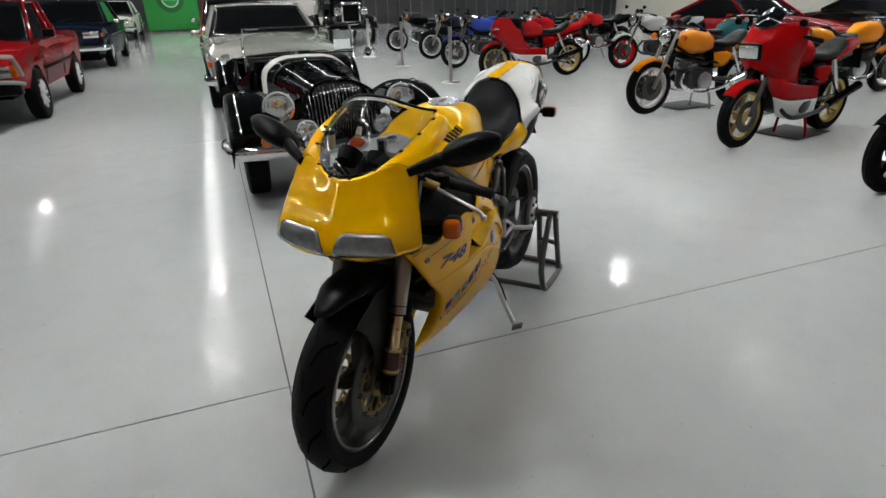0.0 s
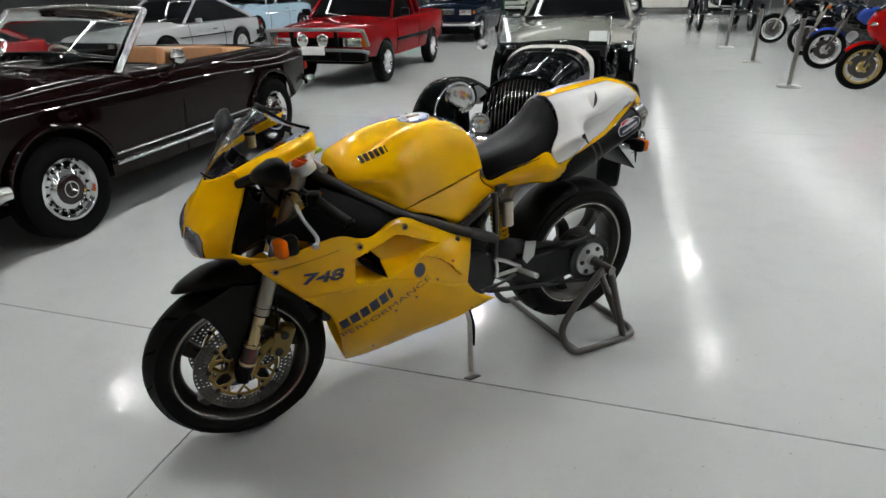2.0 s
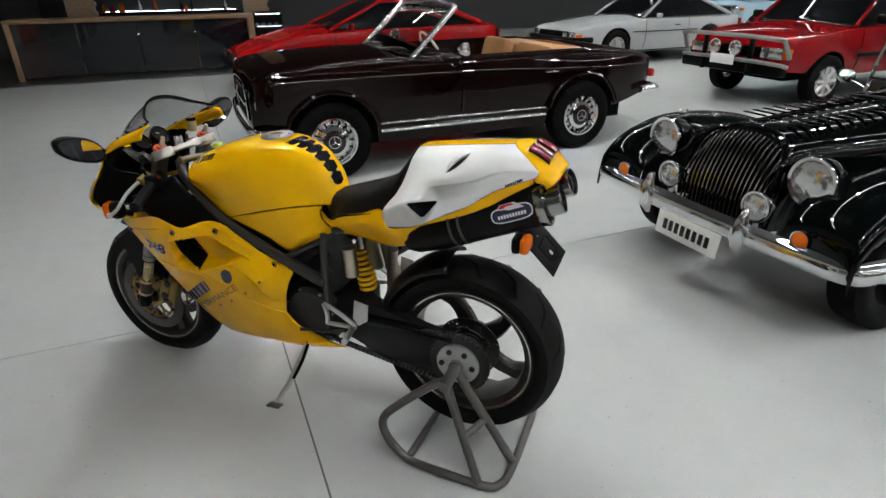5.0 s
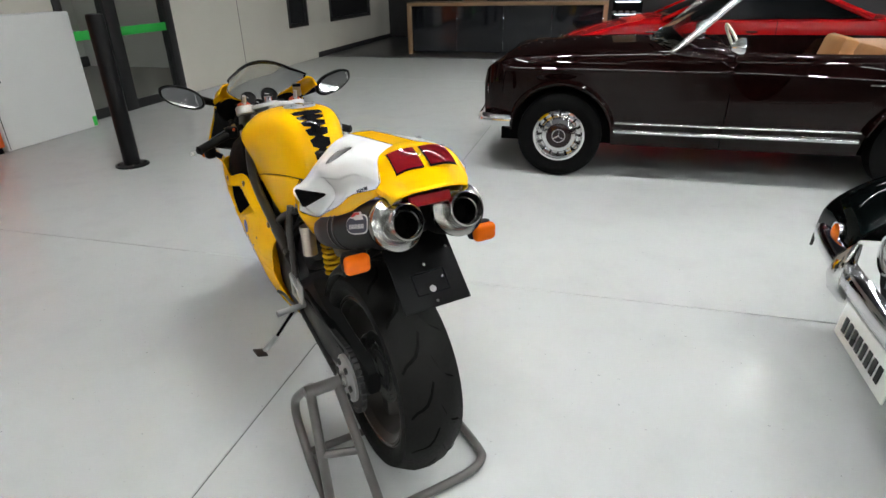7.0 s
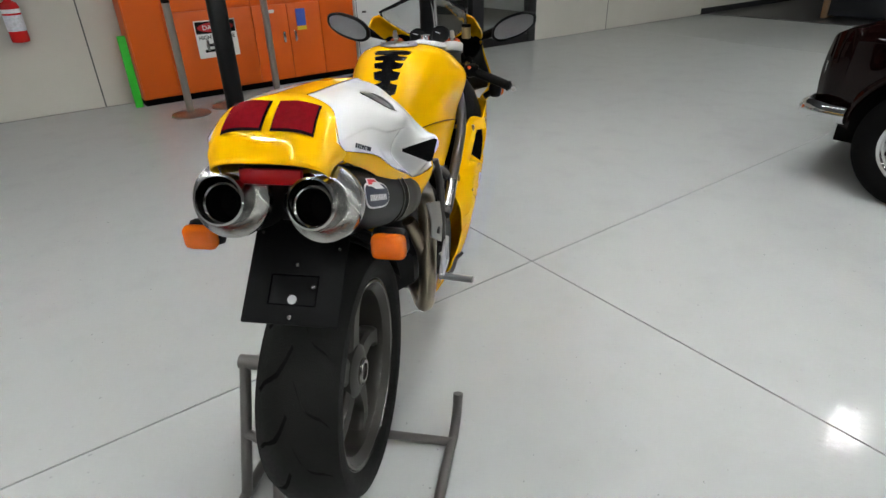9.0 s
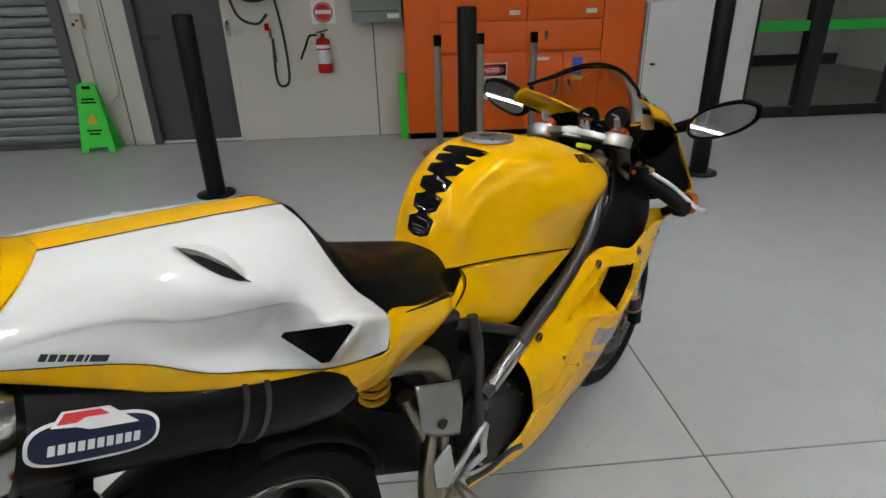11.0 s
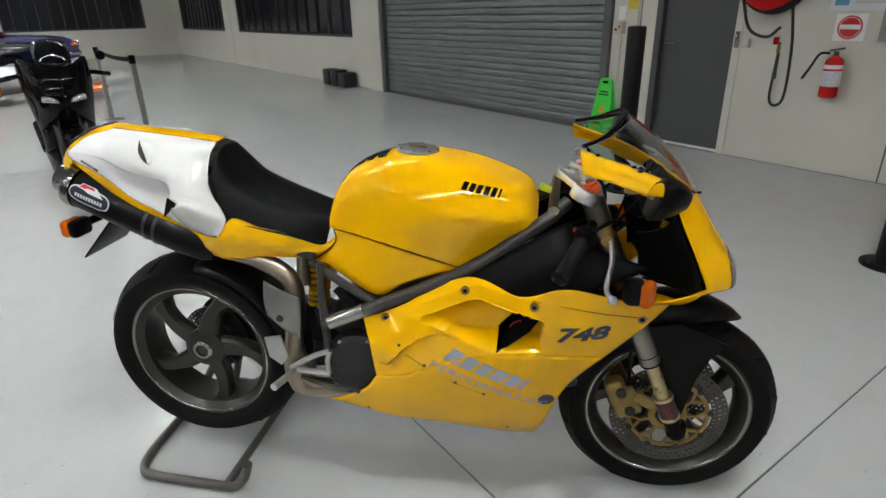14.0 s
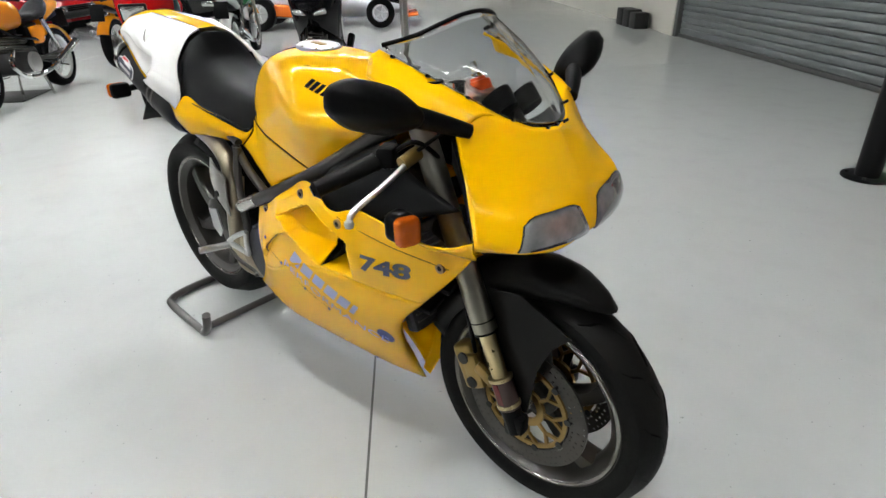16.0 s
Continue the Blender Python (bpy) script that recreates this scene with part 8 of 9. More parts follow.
# ---- other motorcycles ----
def moto(m, label, tank, tail, style, fairing=None, wheel_col=None, belly=None, seat=LEATHER, guard=None, R=0.31, wb=1.42, prop=False, head="round", broad=1.0):
    """A parked motorcycle: local x ahead, base on the floor."""
    b = thing("motorcycle", m, label, "motorcycle", "display motorcycles")
    f, r = Vector((wb / 2, 0, R)), Vector((-wb / 2, 0, R))
    wc = wheel_col or ALU
    for c, w in ((f, 0.10), (r, 0.14)):
        wh = part("wheel", turned(BM(), c, (0, 1, 0), [(-w * 0.38, R - 0.085), (-w * 0.5, R - 0.05), (-w * 0.4, R - 0.015), (0, R), (w * 0.4, R - 0.015), (w * 0.5, R - 0.05), (w * 0.38, R - 0.085)], 40, close=True), TYRE, b, "black tyre")
        part("rim", turned(BM(), c, (0, 1, 0), [(-w * 0.4, R - 0.08), (-w * 0.3, R - 0.105), (w * 0.3, R - 0.105), (w * 0.4, R - 0.08), (0, R - 0.088)], 40, close=True), wc, wh)
        if style == "classic":
            bm = BM()
            for k in range(28):
                a = 6.2832 * k / 28
                cyl(bm, c + Vector((math.cos(a + 0.3) * 0.05, 0.03 * (-1) ** k, math.sin(a + 0.3) * 0.05)), c + Vector((math.cos(a) * (R - 0.1), 0, math.sin(a) * (R - 0.1))), 0.0025, seg=4, cap=False)
            tagged(part("wire_spokes", bm, CHROME, wh, "", 0), kind="stuff")
            part("hub", cyl(BM(), c - Vector((0, 0.06, 0)), c + Vector((0, 0.06, 0)), 0.085 if c is f else 0.06, seg=24), ENGINE if c is f else GUNMETAL, wh)
        else:
            for k in range(5):
                a = 6.2832 * k / 5 + 0.3
                part("spoke", cyl(BM(), c, c + Vector((math.cos(a) * (R - 0.1), 0, math.sin(a) * (R - 0.1))), 0.022, 0.016, 8), wc, wh)
            part("hub", cyl(BM(), c - Vector((0, 0.05, 0)), c + Vector((0, 0.05, 0)), 0.05, seg=20), wc, wh)
        if c is f:
            for s in (-1, 1):
                part("brake_disc", turned(BM(), c + Vector((0, s * 0.06, 0)), (0, 1, 0), [(-0.003, 0.08), (-0.003, 0.145), (0.003, 0.145), (0.003, 0.08)], 36, close=True), DISC, wh)
    hx, hz = wb / 2 - 0.27, 0.86
    for s in (-1, 1):
        part("fork_leg", cyl(BM(), (f.x, s * 0.085, f.z), (hx, s * 0.085, hz + 0.08), 0.02, 0.024, 14), FORK_GREY if style == "classic" else GUNMETAL, b, "fork leg")
        part("swingarm", cyl(BM(), (r.x, s * 0.1, r.z), (-0.18, s * 0.09, 0.38), 0.022, seg=10), GUNMETAL, b)
        part("shock_absorber", cyl(BM(), (r.x + 0.08, s * 0.12, r.z + 0.05), (-0.42, s * 0.12, 0.74), 0.024, seg=12), STEEL, b)
        part("frame_tube", tube(BM(), [(hx - 0.02, s * 0.04, hz - 0.08), (0.15, s * 0.13, 0.62), (-0.2, s * 0.13, 0.55), (-0.25, s * 0.12, 0.40)], 0.017, 10), BLACK_GLOSS, b)
        part("exhaust_pipe", tube(BM(), [(0.22, s * 0.10, 0.50), (0.32, s * 0.12, 0.36), (0.15, s * 0.15, 0.24), (-0.2, s * 0.16, 0.25), (-0.45, s * 0.17, 0.32)], 0.021, 10), CHROME if style == "classic" else ENGINE, b)
        part("silencer", cyl(BM(), (-0.40, s * 0.17, 0.31), (-0.88, s * 0.18, 0.46), 0.035, 0.042, 16), CHROME if style == "classic" else BLACK_GLOSS, b)
        part("grip", cyl(BM(), (hx - 0.08, s * 0.22, hz + 0.12), (hx - 0.14, s * 0.36, hz + 0.09), 0.017, seg=10), RUBBER, b)
        part("mirror" if style != "classic" else "indicator", turned(BM(), (hx + 0.06, s * 0.24, hz + 0.02) if style == "classic" else (hx + 0.1, s * 0.30, hz + 0.24), (1, 0, 0), [(-0.03, 0.02), (0, 0.035), (0.02, 0.03)], 14), AMBER if style == "classic" else BLACK_PLASTIC, b)
    part("handlebar", tube(BM(), [(hx - 0.10, -0.30, hz + 0.11), (hx - 0.03, -0.12, hz + 0.13), (hx - 0.03, 0.12, hz + 0.13), (hx - 0.10, 0.30, hz + 0.11)], 0.012, 8), BLACK_GLOSS if fairing else CHROME, b)
    bm = BM()
    box(bm, (0.02, 0, 0.38), (0.40, 0.26, 0.24), (0, 0, 0), 0.05, 3)
    eng = part("engine", bm, ENGINE, b, "engine block")
    for k in range(7):
        part("cooling_fin", box(BM(), (0.12, 0, 0.48 + k * 0.026), (0.26 - k * 0.008, 0.25, 0.008), (0, -8, 0), 0.002), GUNMETAL if style == "classic" else ENGINE, eng)
    for s in (-1, 1):
        part("engine_cover", turned(BM(), (-0.02, s * 0.13, 0.36), (0, s, 0), [(0, 0.10), (0.03, 0.095), (0.045, 0.06), (0.046, 0.001)], 24), ALU if style == "classic" else GUNMETAL, eng)
    part("airbox", box(BM(), (-0.24, 0, 0.60), (0.26, 0.19, 0.22), (0, 6, 0), 0.03), BLACK_PLASTIC, b, "black airbox")
    part("inner_frame", box(BM(), (0.14, 0, 0.66), (0.34, 0.13, 0.12), (0, -10, 0), 0.03), BLACK_PLASTIC, b)
    part("rear_guard", box(BM(), (-0.66, 0, 0.72), (0.42, 0.13, 0.05), (0, 12, 0), 0.015), BLACK_PLASTIC, b)
    for s in (-1, 1):
        part("carburettor", cyl(BM(), (-0.10, s * 0.06, 0.56), (-0.01, s * 0.06, 0.58), 0.03, seg=14), GUNMETAL, eng)
        part("fork_boot", cyl(BM(), (hx + 0.05, s * 0.085, hz - 0.10), (hx + 0.02, s * 0.085, hz + 0.0), 0.032, seg=14), BLACK_PLASTIC, b)
        part("chain_run", tube(BM(), [(-0.12, 0.11, 0.37), (r.x, 0.11, r.z + s * 0.09)], 0.008, 6, 2), ENGINE, b)
    rows = []
    for x, w, z0, z1 in ((0.36, 0.05, 0.78, 0.84), (0.30, 0.12, 0.70, 0.92), (0.18, 0.155, 0.67, 0.955), (0.0, 0.145, 0.67, 0.94), (-0.12, 0.10, 0.69, 0.88), (-0.17, 0.05, 0.72, 0.82)):
        rows.append([(x, w * math.copysign(abs(math.cos(a)) ** 0.7, math.cos(a)), (z0 + z1) / 2 + (z1 - z0) / 2 * math.copysign(abs(math.sin(a)) ** 0.8, math.sin(a))) for a in np.linspace(0, 6.2832, 21)[:-1]])
    tk = part("fuel_tank", rings(BM(), rows), tank, b, "painted fuel tank", 60)
    part("filler_cap", cyl(BM(), (0.12, 0, 0.945), (0.12, 0, 0.965), 0.03, seg=16), CHROME, tk)
    rows = []
    for x, w, z0, z1 in ((-0.14, 0.09, 0.74, 0.81), (-0.30, 0.13, 0.72, 0.80), (-0.48, 0.13, 0.73, 0.82), (-0.60, 0.11, 0.76, 0.90), (-0.66, 0.09, 0.80, 0.92)):
        rows.append([(x, w * math.cos(a), (z0 + z1) / 2 + (z1 - z0) / 2 * math.copysign(abs(math.sin(a)) ** 0.6, math.sin(a))) for a in np.linspace(0, 6.2832, 17)[:-1]])
    part("seat", rings(BM(), rows), seat, b, "black seat", 60)
    rows = []
    for x, w, z0, z1 in ((-0.45, 0.11, 0.66, 0.75), (-0.66, 0.12, 0.72, 0.88), (-0.82, 0.10, 0.76, 0.90), (-0.95, 0.06, 0.82, 0.90)):
        rows.append([(x, w * math.copysign(abs(math.cos(a)) ** 0.7, math.cos(a)), (z0 + z1) / 2 + (z1 - z0) / 2 * math.sin(a)) for a in np.linspace(0, 6.2832, 17)[:-1]])
    tl = part("tail_unit", rings(BM(), rows), tail, b, "", 60)
    part("tail_lamp", box(BM(), (-0.955, 0, 0.86), (0.03, 0.10, 0.06), (0, 0, 0), 0.01), RED_LENS, tl)
    part("plate_holder", box(BM(), (-1.0, 0, 0.70), (0.008, 0.17, 0.2), (0, 14, 0), 0.003), BLACK_PLASTIC, b)
    for s in (-1, 1):
        part("side_panel", sheet(BM(), [[(-0.12, s * 0.13, 0.68), (-0.28, s * 0.145, 0.69), (-0.40, s * 0.13, 0.66)], [(-0.14, s * 0.14, 0.52), (-0.28, s * 0.15, 0.52), (-0.38, s * 0.13, 0.56)]], 4, 4), tail, b, "", 60, 0.01)
    g = guard or tank
    rows = [[(f.x + (R + 0.03 - 0.02 * u * u) * math.cos(a), 0.065 * u, f.z + (R + 0.03 - 0.03 * u * u) * math.sin(a)) for u in (-1, -0.5, 0, 0.5, 1)] for a in np.linspace(0.7, 2.4, 10)]
    part("front_mudguard", rings(BM(), rows, closed=False), g, b, "", 60, 0.004)
    rows = [[(r.x + (R + 0.035 - 0.02 * u * u) * math.cos(a), 0.075 * u, r.z + (R + 0.035 - 0.03 * u * u) * math.sin(a)) for u in (-1, -0.5, 0, 0.5, 1)] for a in np.linspace(0.9, 2.7 if style == "classic" else 2.0, 10)]
    part("rear_mudguard", rings(BM(), rows, closed=False), tail if style == "classic" else BLACK_PLASTIC, b, "", 60, 0.004)
    if fairing:
        for s in (-1, 1):
            if broad > 1.2:
                gd = [[(hx + 0.20, 0.0, 1.04), (hx + 0.15, s * 0.11, 1.07), (hx + 0.02, s * 0.20, 1.10), (hx - 0.14, s * 0.23, 1.05)],
                      [(hx + 0.30, 0.0, 0.94), (hx + 0.25, s * 0.125, 0.94), (hx + 0.06, s * 0.21, 0.94), (hx - 0.14, s * 0.23, 0.91)],
                      [(hx + 0.33, 0.0, 0.80), (hx + 0.27, s * 0.115, 0.79), (hx + 0.06, s * 0.185, 0.76), (hx - 0.15, s * 0.205, 0.72)],
                      [(hx + 0.26, 0.0, 0.73), (hx + 0.20, s * 0.075, 0.69), (hx + 0.02, s * 0.16, 0.62), (hx - 0.20, s * 0.185, 0.56)]]
            else:
                gd = [[(hx + 0.27, 0.0, 1.0), (hx + 0.20, s * 0.09, 1.01), (hx + 0.04, s * 0.155, 1.0), (hx - 0.12, s * 0.17, 0.95)],
                      [(hx + 0.33, 0.0, 0.86), (hx + 0.26, s * 0.115, 0.86), (hx + 0.06, s * 0.18, 0.84), (hx - 0.12, s * 0.19, 0.80)],
                      [(hx + 0.31, 0.0, 0.74), (hx + 0.24, s * 0.12, 0.70), (hx + 0.0, s * 0.185, 0.66), (hx - 0.20, s * 0.19, 0.64)],
                      [(hx + 0.20, s * 0.06, 0.66), (hx + 0.15, s * 0.11, 0.60), (hx - 0.07, s * 0.185, 0.53), (hx - 0.32, s * 0.19, 0.51)]]
            part("upper_fairing", sheet(BM(), gd, 5, 5), fairing, b, "painted fairing", 40, 0.006)
            gd = [[(x, y, z) for x, y, z in gd[3][1:]] + [(-0.16, s * 0.17, 0.51)],
                  [(hx + 0.03, s * 0.12, 0.46), (hx - 0.12, s * 0.18, 0.42), (-0.02, s * 0.18, 0.40), (-0.20, s * 0.165, 0.39)]]
            part("side_fairing", sheet(BM(), gd, 5, 5), fairing, b, "", 60, 0.006)
            gd = [gd[1], [(hx - 0.12, s * 0.09, 0.27), (hx - 0.24, s * 0.12, 0.23), (-0.05, s * 0.13, 0.22), (-0.25, s * 0.13, 0.24)]]
            part("belly_fairing", sheet(BM(), gd, 5, 5), belly or fairing, b, "", 60, 0.006)
            part("inner_panel", sheet(BM(), [[(hx + 0.20, s * 0.01, 0.99), (hx + 0.02, s * 0.185, 0.99), (hx - 0.13, s * 0.20, 0.95)], [(hx + 0.16, s * 0.01, 0.68), (hx - 0.02, s * 0.14, 0.62), (hx - 0.20, s * 0.165, 0.55)]], 4, 4), BLACK_PLASTIC, b, "", 60, 0.004)
        if broad > 1.2:
            gs = [[(hx + 0.17, -0.105, 1.07), (hx + 0.205, 0, 1.045), (hx + 0.17, 0.105, 1.07)], [(hx + 0.10, -0.115, 1.14), (hx + 0.13, 0, 1.15), (hx + 0.10, 0.115, 1.14)], [(hx - 0.02, -0.105, 1.20), (hx + 0.02, 0, 1.225), (hx - 0.02, 0.105, 1.20)]]
            part("windscreen", sheet(BM(), gs, 4, 4), TINT, b, "smoked screen", 60, 0.004)
        else:
            gs = [[(hx + 0.28, -0.06, 0.985), (hx + 0.30, 0, 0.985), (hx + 0.28, 0.06, 0.985)], [(hx + 0.08, -0.14, 1.10), (hx + 0.12, 0, 1.13), (hx + 0.08, 0.14, 1.10)]]
            part("windscreen", sheet(BM(), gs, 4, 4), TINT, b, "smoked screen", 60, 0.004)
        if head == "square":
            rimmed = part("headlight_rim", box(BM(), (hx + 0.318, 0, 0.865), (0.04, 0.215, 0.145), (0, 12, 0), 0.012), BLACK_PLASTIC, b)
            part("headlight", box(BM(), (hx + 0.326, 0, 0.865), (0.04, 0.185, 0.115), (0, 12, 0), 0.012), LAMPGLASS, rimmed, "rectangular headlight")
        else:
            for s in (-1, 1):
                part("headlight", box(BM(), (hx + 0.285, s * 0.075, 0.83), (0.06, 0.12, 0.04), (s * 14, -16, 0), 0.012), LAMPGLASS, b)
    else:
        round_lamp(b, (hx + 0.12, 0, hz + 0.02), 0.085)
        part("lamp_bowl", turned(BM(), (hx + 0.12, 0, hz + 0.02), (1, 0, 0), [(-0.13, 0.02), (-0.1, 0.06), (-0.02, 0.088)], 24), BLACK_GLOSS, b)
        for s in (-1, 1):
            part("instrument", cyl(BM(), (hx + 0.02, s * 0.06, hz + 0.14), (hx - 0.01, s * 0.06, hz + 0.19), 0.04, seg=18), BLACK_PLASTIC, b)
    if prop:
        for s in (-1, 1):
            part("prop_stand", tube(BM(), [(-0.12, s * 0.10, 0.30), (-0.14, s * 0.14, 0.15), (-0.15, s * 0.16, 0.016)], 0.014, 8), STEEL if style == "classic" else RED_D, b)
    else:
        part("side_stand", tube(BM(), [(-0.05, 0.12, 0.28), (-0.08, 0.20, 0.14), (-0.10, 0.25, 0.012)], 0.011, 8), GUNMETAL, b)
    return b


ORANGE_P = mat("amber_orange_paint", (0.66, 0.21, 0.006), 0.25, coat=1, var=0.03)
RED_M = mat("racing_red_paint", (0.34, 0.003, 0.004), 0.25, spec=0.0, coat=0.55, var=0.03)
BLUE_M = mat("bright_blue_paint", (0.02, 0.05, 0.32), 0.25, coat=1)
GREEN_M = mat("racing_green_paint", (0.01, 0.10, 0.03), 0.25, coat=1)
GREY_M = mat("pale_grey_paint", (0.42, 0.42, 0.40), 0.3, coat=1)
GOLDW = mat("gold_wheel", (0.42, 0.30, 0.10), 0.35, metal=0.8)


def mc(x, y, turn):
    return BP(x, y, 0, turn)


moto(mc(-4.76, -3.70, 2), "orange classic motorcycle with black seat and spoked wheels", ORANGE_P, ORANGE_P, "classic", prop=True, R=0.315)
moto(mc(-4.42, -2.10, 9), "red faired sports motorcycle with white belly and square headlamp", RED_M, RED_M, "sport", RED_M, GOLDW, WHITE, prop=True, head="square", R=0.30, broad=1.3)
moto(mc(-4.35, -0.55, 0), "black modern sports motorcycle with twin slanted headlamps", BLACK_GLOSS, BLACK_GLOSS, "sport", BLACK_GLOSS, BLACK_GLOSS, prop=True, R=0.30, broad=1.32)
moto(mc(-4.50, -7.30, -3), "red and white half-faired motorcycle on its side stand", RED_M, RED_M, "sport", RED_M, GOLDW, WHITE, R=0.30)
moto(mc(-4.60, -9.35, -3), "blue and white motorcycle with alloy wheels", BLUE_M, WHITE, "sport", None, ALU, guard=BLUE_M)
moto(mc(-5.5, -8.55, -3), "red classic motorcycle with chrome fittings", RED_M, RED_M, "classic", None)
moto(mc(-4.80, -11.3, -3), "black and blue motorcycle with spoked wheels", NAVY_P, BLUE_M, "classic", None)
moto(mc(-4.70, -13.7, -3), "black motorcycle beside a striped sidecar", BLACK_GLOSS, BLACK_GLOSS, "classic", None)
moto(mc(-7.35, -7.5, -6), "pale grey motorcycle with red wheels", GREY_M, GREY_M, "sport", None, RED_M)
moto(mc(-7.30, -3.55, 180), "small orange motorcycle seen from behind", ORANGE_P, ORANGE_P, "classic", None)
moto(mc(-7.20, -2.05, 182), "green, white and orange motorcycle with spoked wheels", GREEN_M, WHITE, "classic", None, guard=ORANGE_P)
moto(mc(-6.9, -5.4, 176), "teal motorcycle in the second row", mat("teal_paint", (0.02, 0.10, 0.12), 0.25, coat=1), BLACK_GLOSS, "classic", None)
moto(mc(-7.4, -9.6, 4), "red motorcycle in the second row", RED_M, BLACK_GLOSS, "classic", None)
moto(mc(-7.4, -11.6, 4), "dark blue motorcycle in the second row", NAVY_P, BLACK_GLOSS, "classic", None)


def sidecar():
    s = thing("sidecar", BP(-5.2, -12.8, 0, 0), "black sidecar with white stripes", "sidecar")
    rows = []
    for x, w, z0, z1 in ((0.9, 0.06, 0.36, 0.46), (0.6, 0.22, 0.28, 0.60), (0.0, 0.30, 0.24, 0.68), (-0.5, 0.28, 0.26, 0.66), (-0.9, 0.1, 0.4, 0.55)):
        rows.append([(x, w * math.cos(a), (z0 + z1) / 2 + (z1 - z0) / 2 * math.sin(a)) for a in np.linspace(0, 6.2832, 17)[:-1]])
    part("body", rings(BM(), rows), BLACK_P, s, "", 60)
    for z in (0.42, 0.50):
        part("stripe", tube(BM(), [(0.8, -0.14, z), (0.4, -0.275, z), (-0.2, -0.305, z), (-0.7, -0.22, z)], 0.012, 8), WHITE, s)
    car_wheel(s, -0.2, -0.42, 0.30, 0.1, 0.22, -1, "wire")


sidecar()


# ---- floor mats, posts, bollards ----
def mats():
    rub = mat("mat_rubber", (0.006, 0.006, 0.006), 0.75, bump=0.2, bscale=120)
    for x, y, t in ((-4.72, -2.22, 12), (-4.85, -3.92, 5), (-6.9, -2.0, 0)):
        ob = thing("floor_mat", BP(x, y, 0.004, t), "black rubber floor mat under a motorcycle", "mat", "floor mats")
        part("mat", box(BM(), (0, 0, 0.004), (0.62, 0.46, 0.008), (0, 0, 0), 0.003), rub, ob)


mats()


def stanchions():
    sl = mat("satin_steel_post", (0.42, 0.41, 0.39), 0.3, metal=1, var=0.06)
    first = None
    for x, y in ((-3.0, -7.43), (-3.0, -10.15), (-2.93, -12.7), (-5.8, 0.24), (-8.3, 0.18), (0.19, 3.78), (0.56, 3.86), (1.01, 3.83)):
        m = BP(x, y)
        if first is None:
            first = thing("stanchion", m, "satin steel queue post with round base and black belt head", "queue post", "queue posts")
            part("base", turned(BM(), (0, 0, 0), (0, 0, 1), [(0, 0.16), (0.008, 0.16), (0.016, 0.15), (0.03, 0.05), (0.034, 0.03)], 36), sl, first)
            part("post", cyl(BM(), (0, 0, 0.03), (0, 0, 0.90), 0.030, seg=20), sl, first)
            part("belt_head", cyl(BM(), (0, 0, 0.90), (0, 0, 0.985), 0.033, seg=20), BLACK_PLASTIC, first)
        else:
            copy_thing(first, m)
    # belt between two posts
    a, b = B(-5.8, 0.24, 0.94), B(-8.3, 0.18, 0.94)
    bm = BM()
    vs = [(a + (b - a) * k / 10 + Vector((0, 0, -0.03 * math.sin(k / 10 * 3.14)))) for k in range(11)]
    g = [[v + Vector((0, 0, 0.024)) for v in vs], [v - Vector((0, 0, 0.024)) for v in vs]]
    struct("barrier_belt", rings(bm, g, closed=False), BLACK_PLASTIC, "black retractable barrier belt between two posts", "belt", "thing")


stanchions()


def bollards():
    bk = mat("bollard_black", (0.004, 0.004, 0.0045), 0.42, spec=0.2, var=0.1)
    first = None
    for x, y in ((-1.52, 2.92), (0.32, 2.87), (2.09, 2.86)):
        m = BP(x, y)
        if first is None:
            first = thing("bollard", m, "black round steel bollard bolted to the floor", "bollard", "bollards")
            part("post", turned(BM(), (0, 0, 0), (0, 0, 1), [(0.012, 0.066), (1.20, 0.066), (1.215, 0.062), (1.22, 0.02)], 32), bk, first)
            part("base_plate", turned(BM(), (0, 0, 0), (0, 0, 1), [(0, 0.135), (0.012, 0.135), (0.014, 0.13), (0.014, 0.05)], 36), bk, first)
            for k in range(4):
                a = 0.785 + 1.5708 * k
                part("bolt", cyl(BM(), (math.cos(a) * 0.105, math.sin(a) * 0.105, 0.012), (math.cos(a) * 0.105, math.sin(a) * 0.105, 0.026), 0.012, seg=6), ENGINE, first)
        else:
            copy_thing(first, m)


bollards()


# ---- service wall fittings ----
def wall_pose(x, z, off=0.0):
    """Flat on the service wall, facing the room: local x to the right as one looks at it, y up, z out."""
    v = B(x, YW - off, z)
    return Matrix.Translation(v) @ pose(0, 0, 0, 0, 0, -45) @ pose(0, 0, 0, 90)


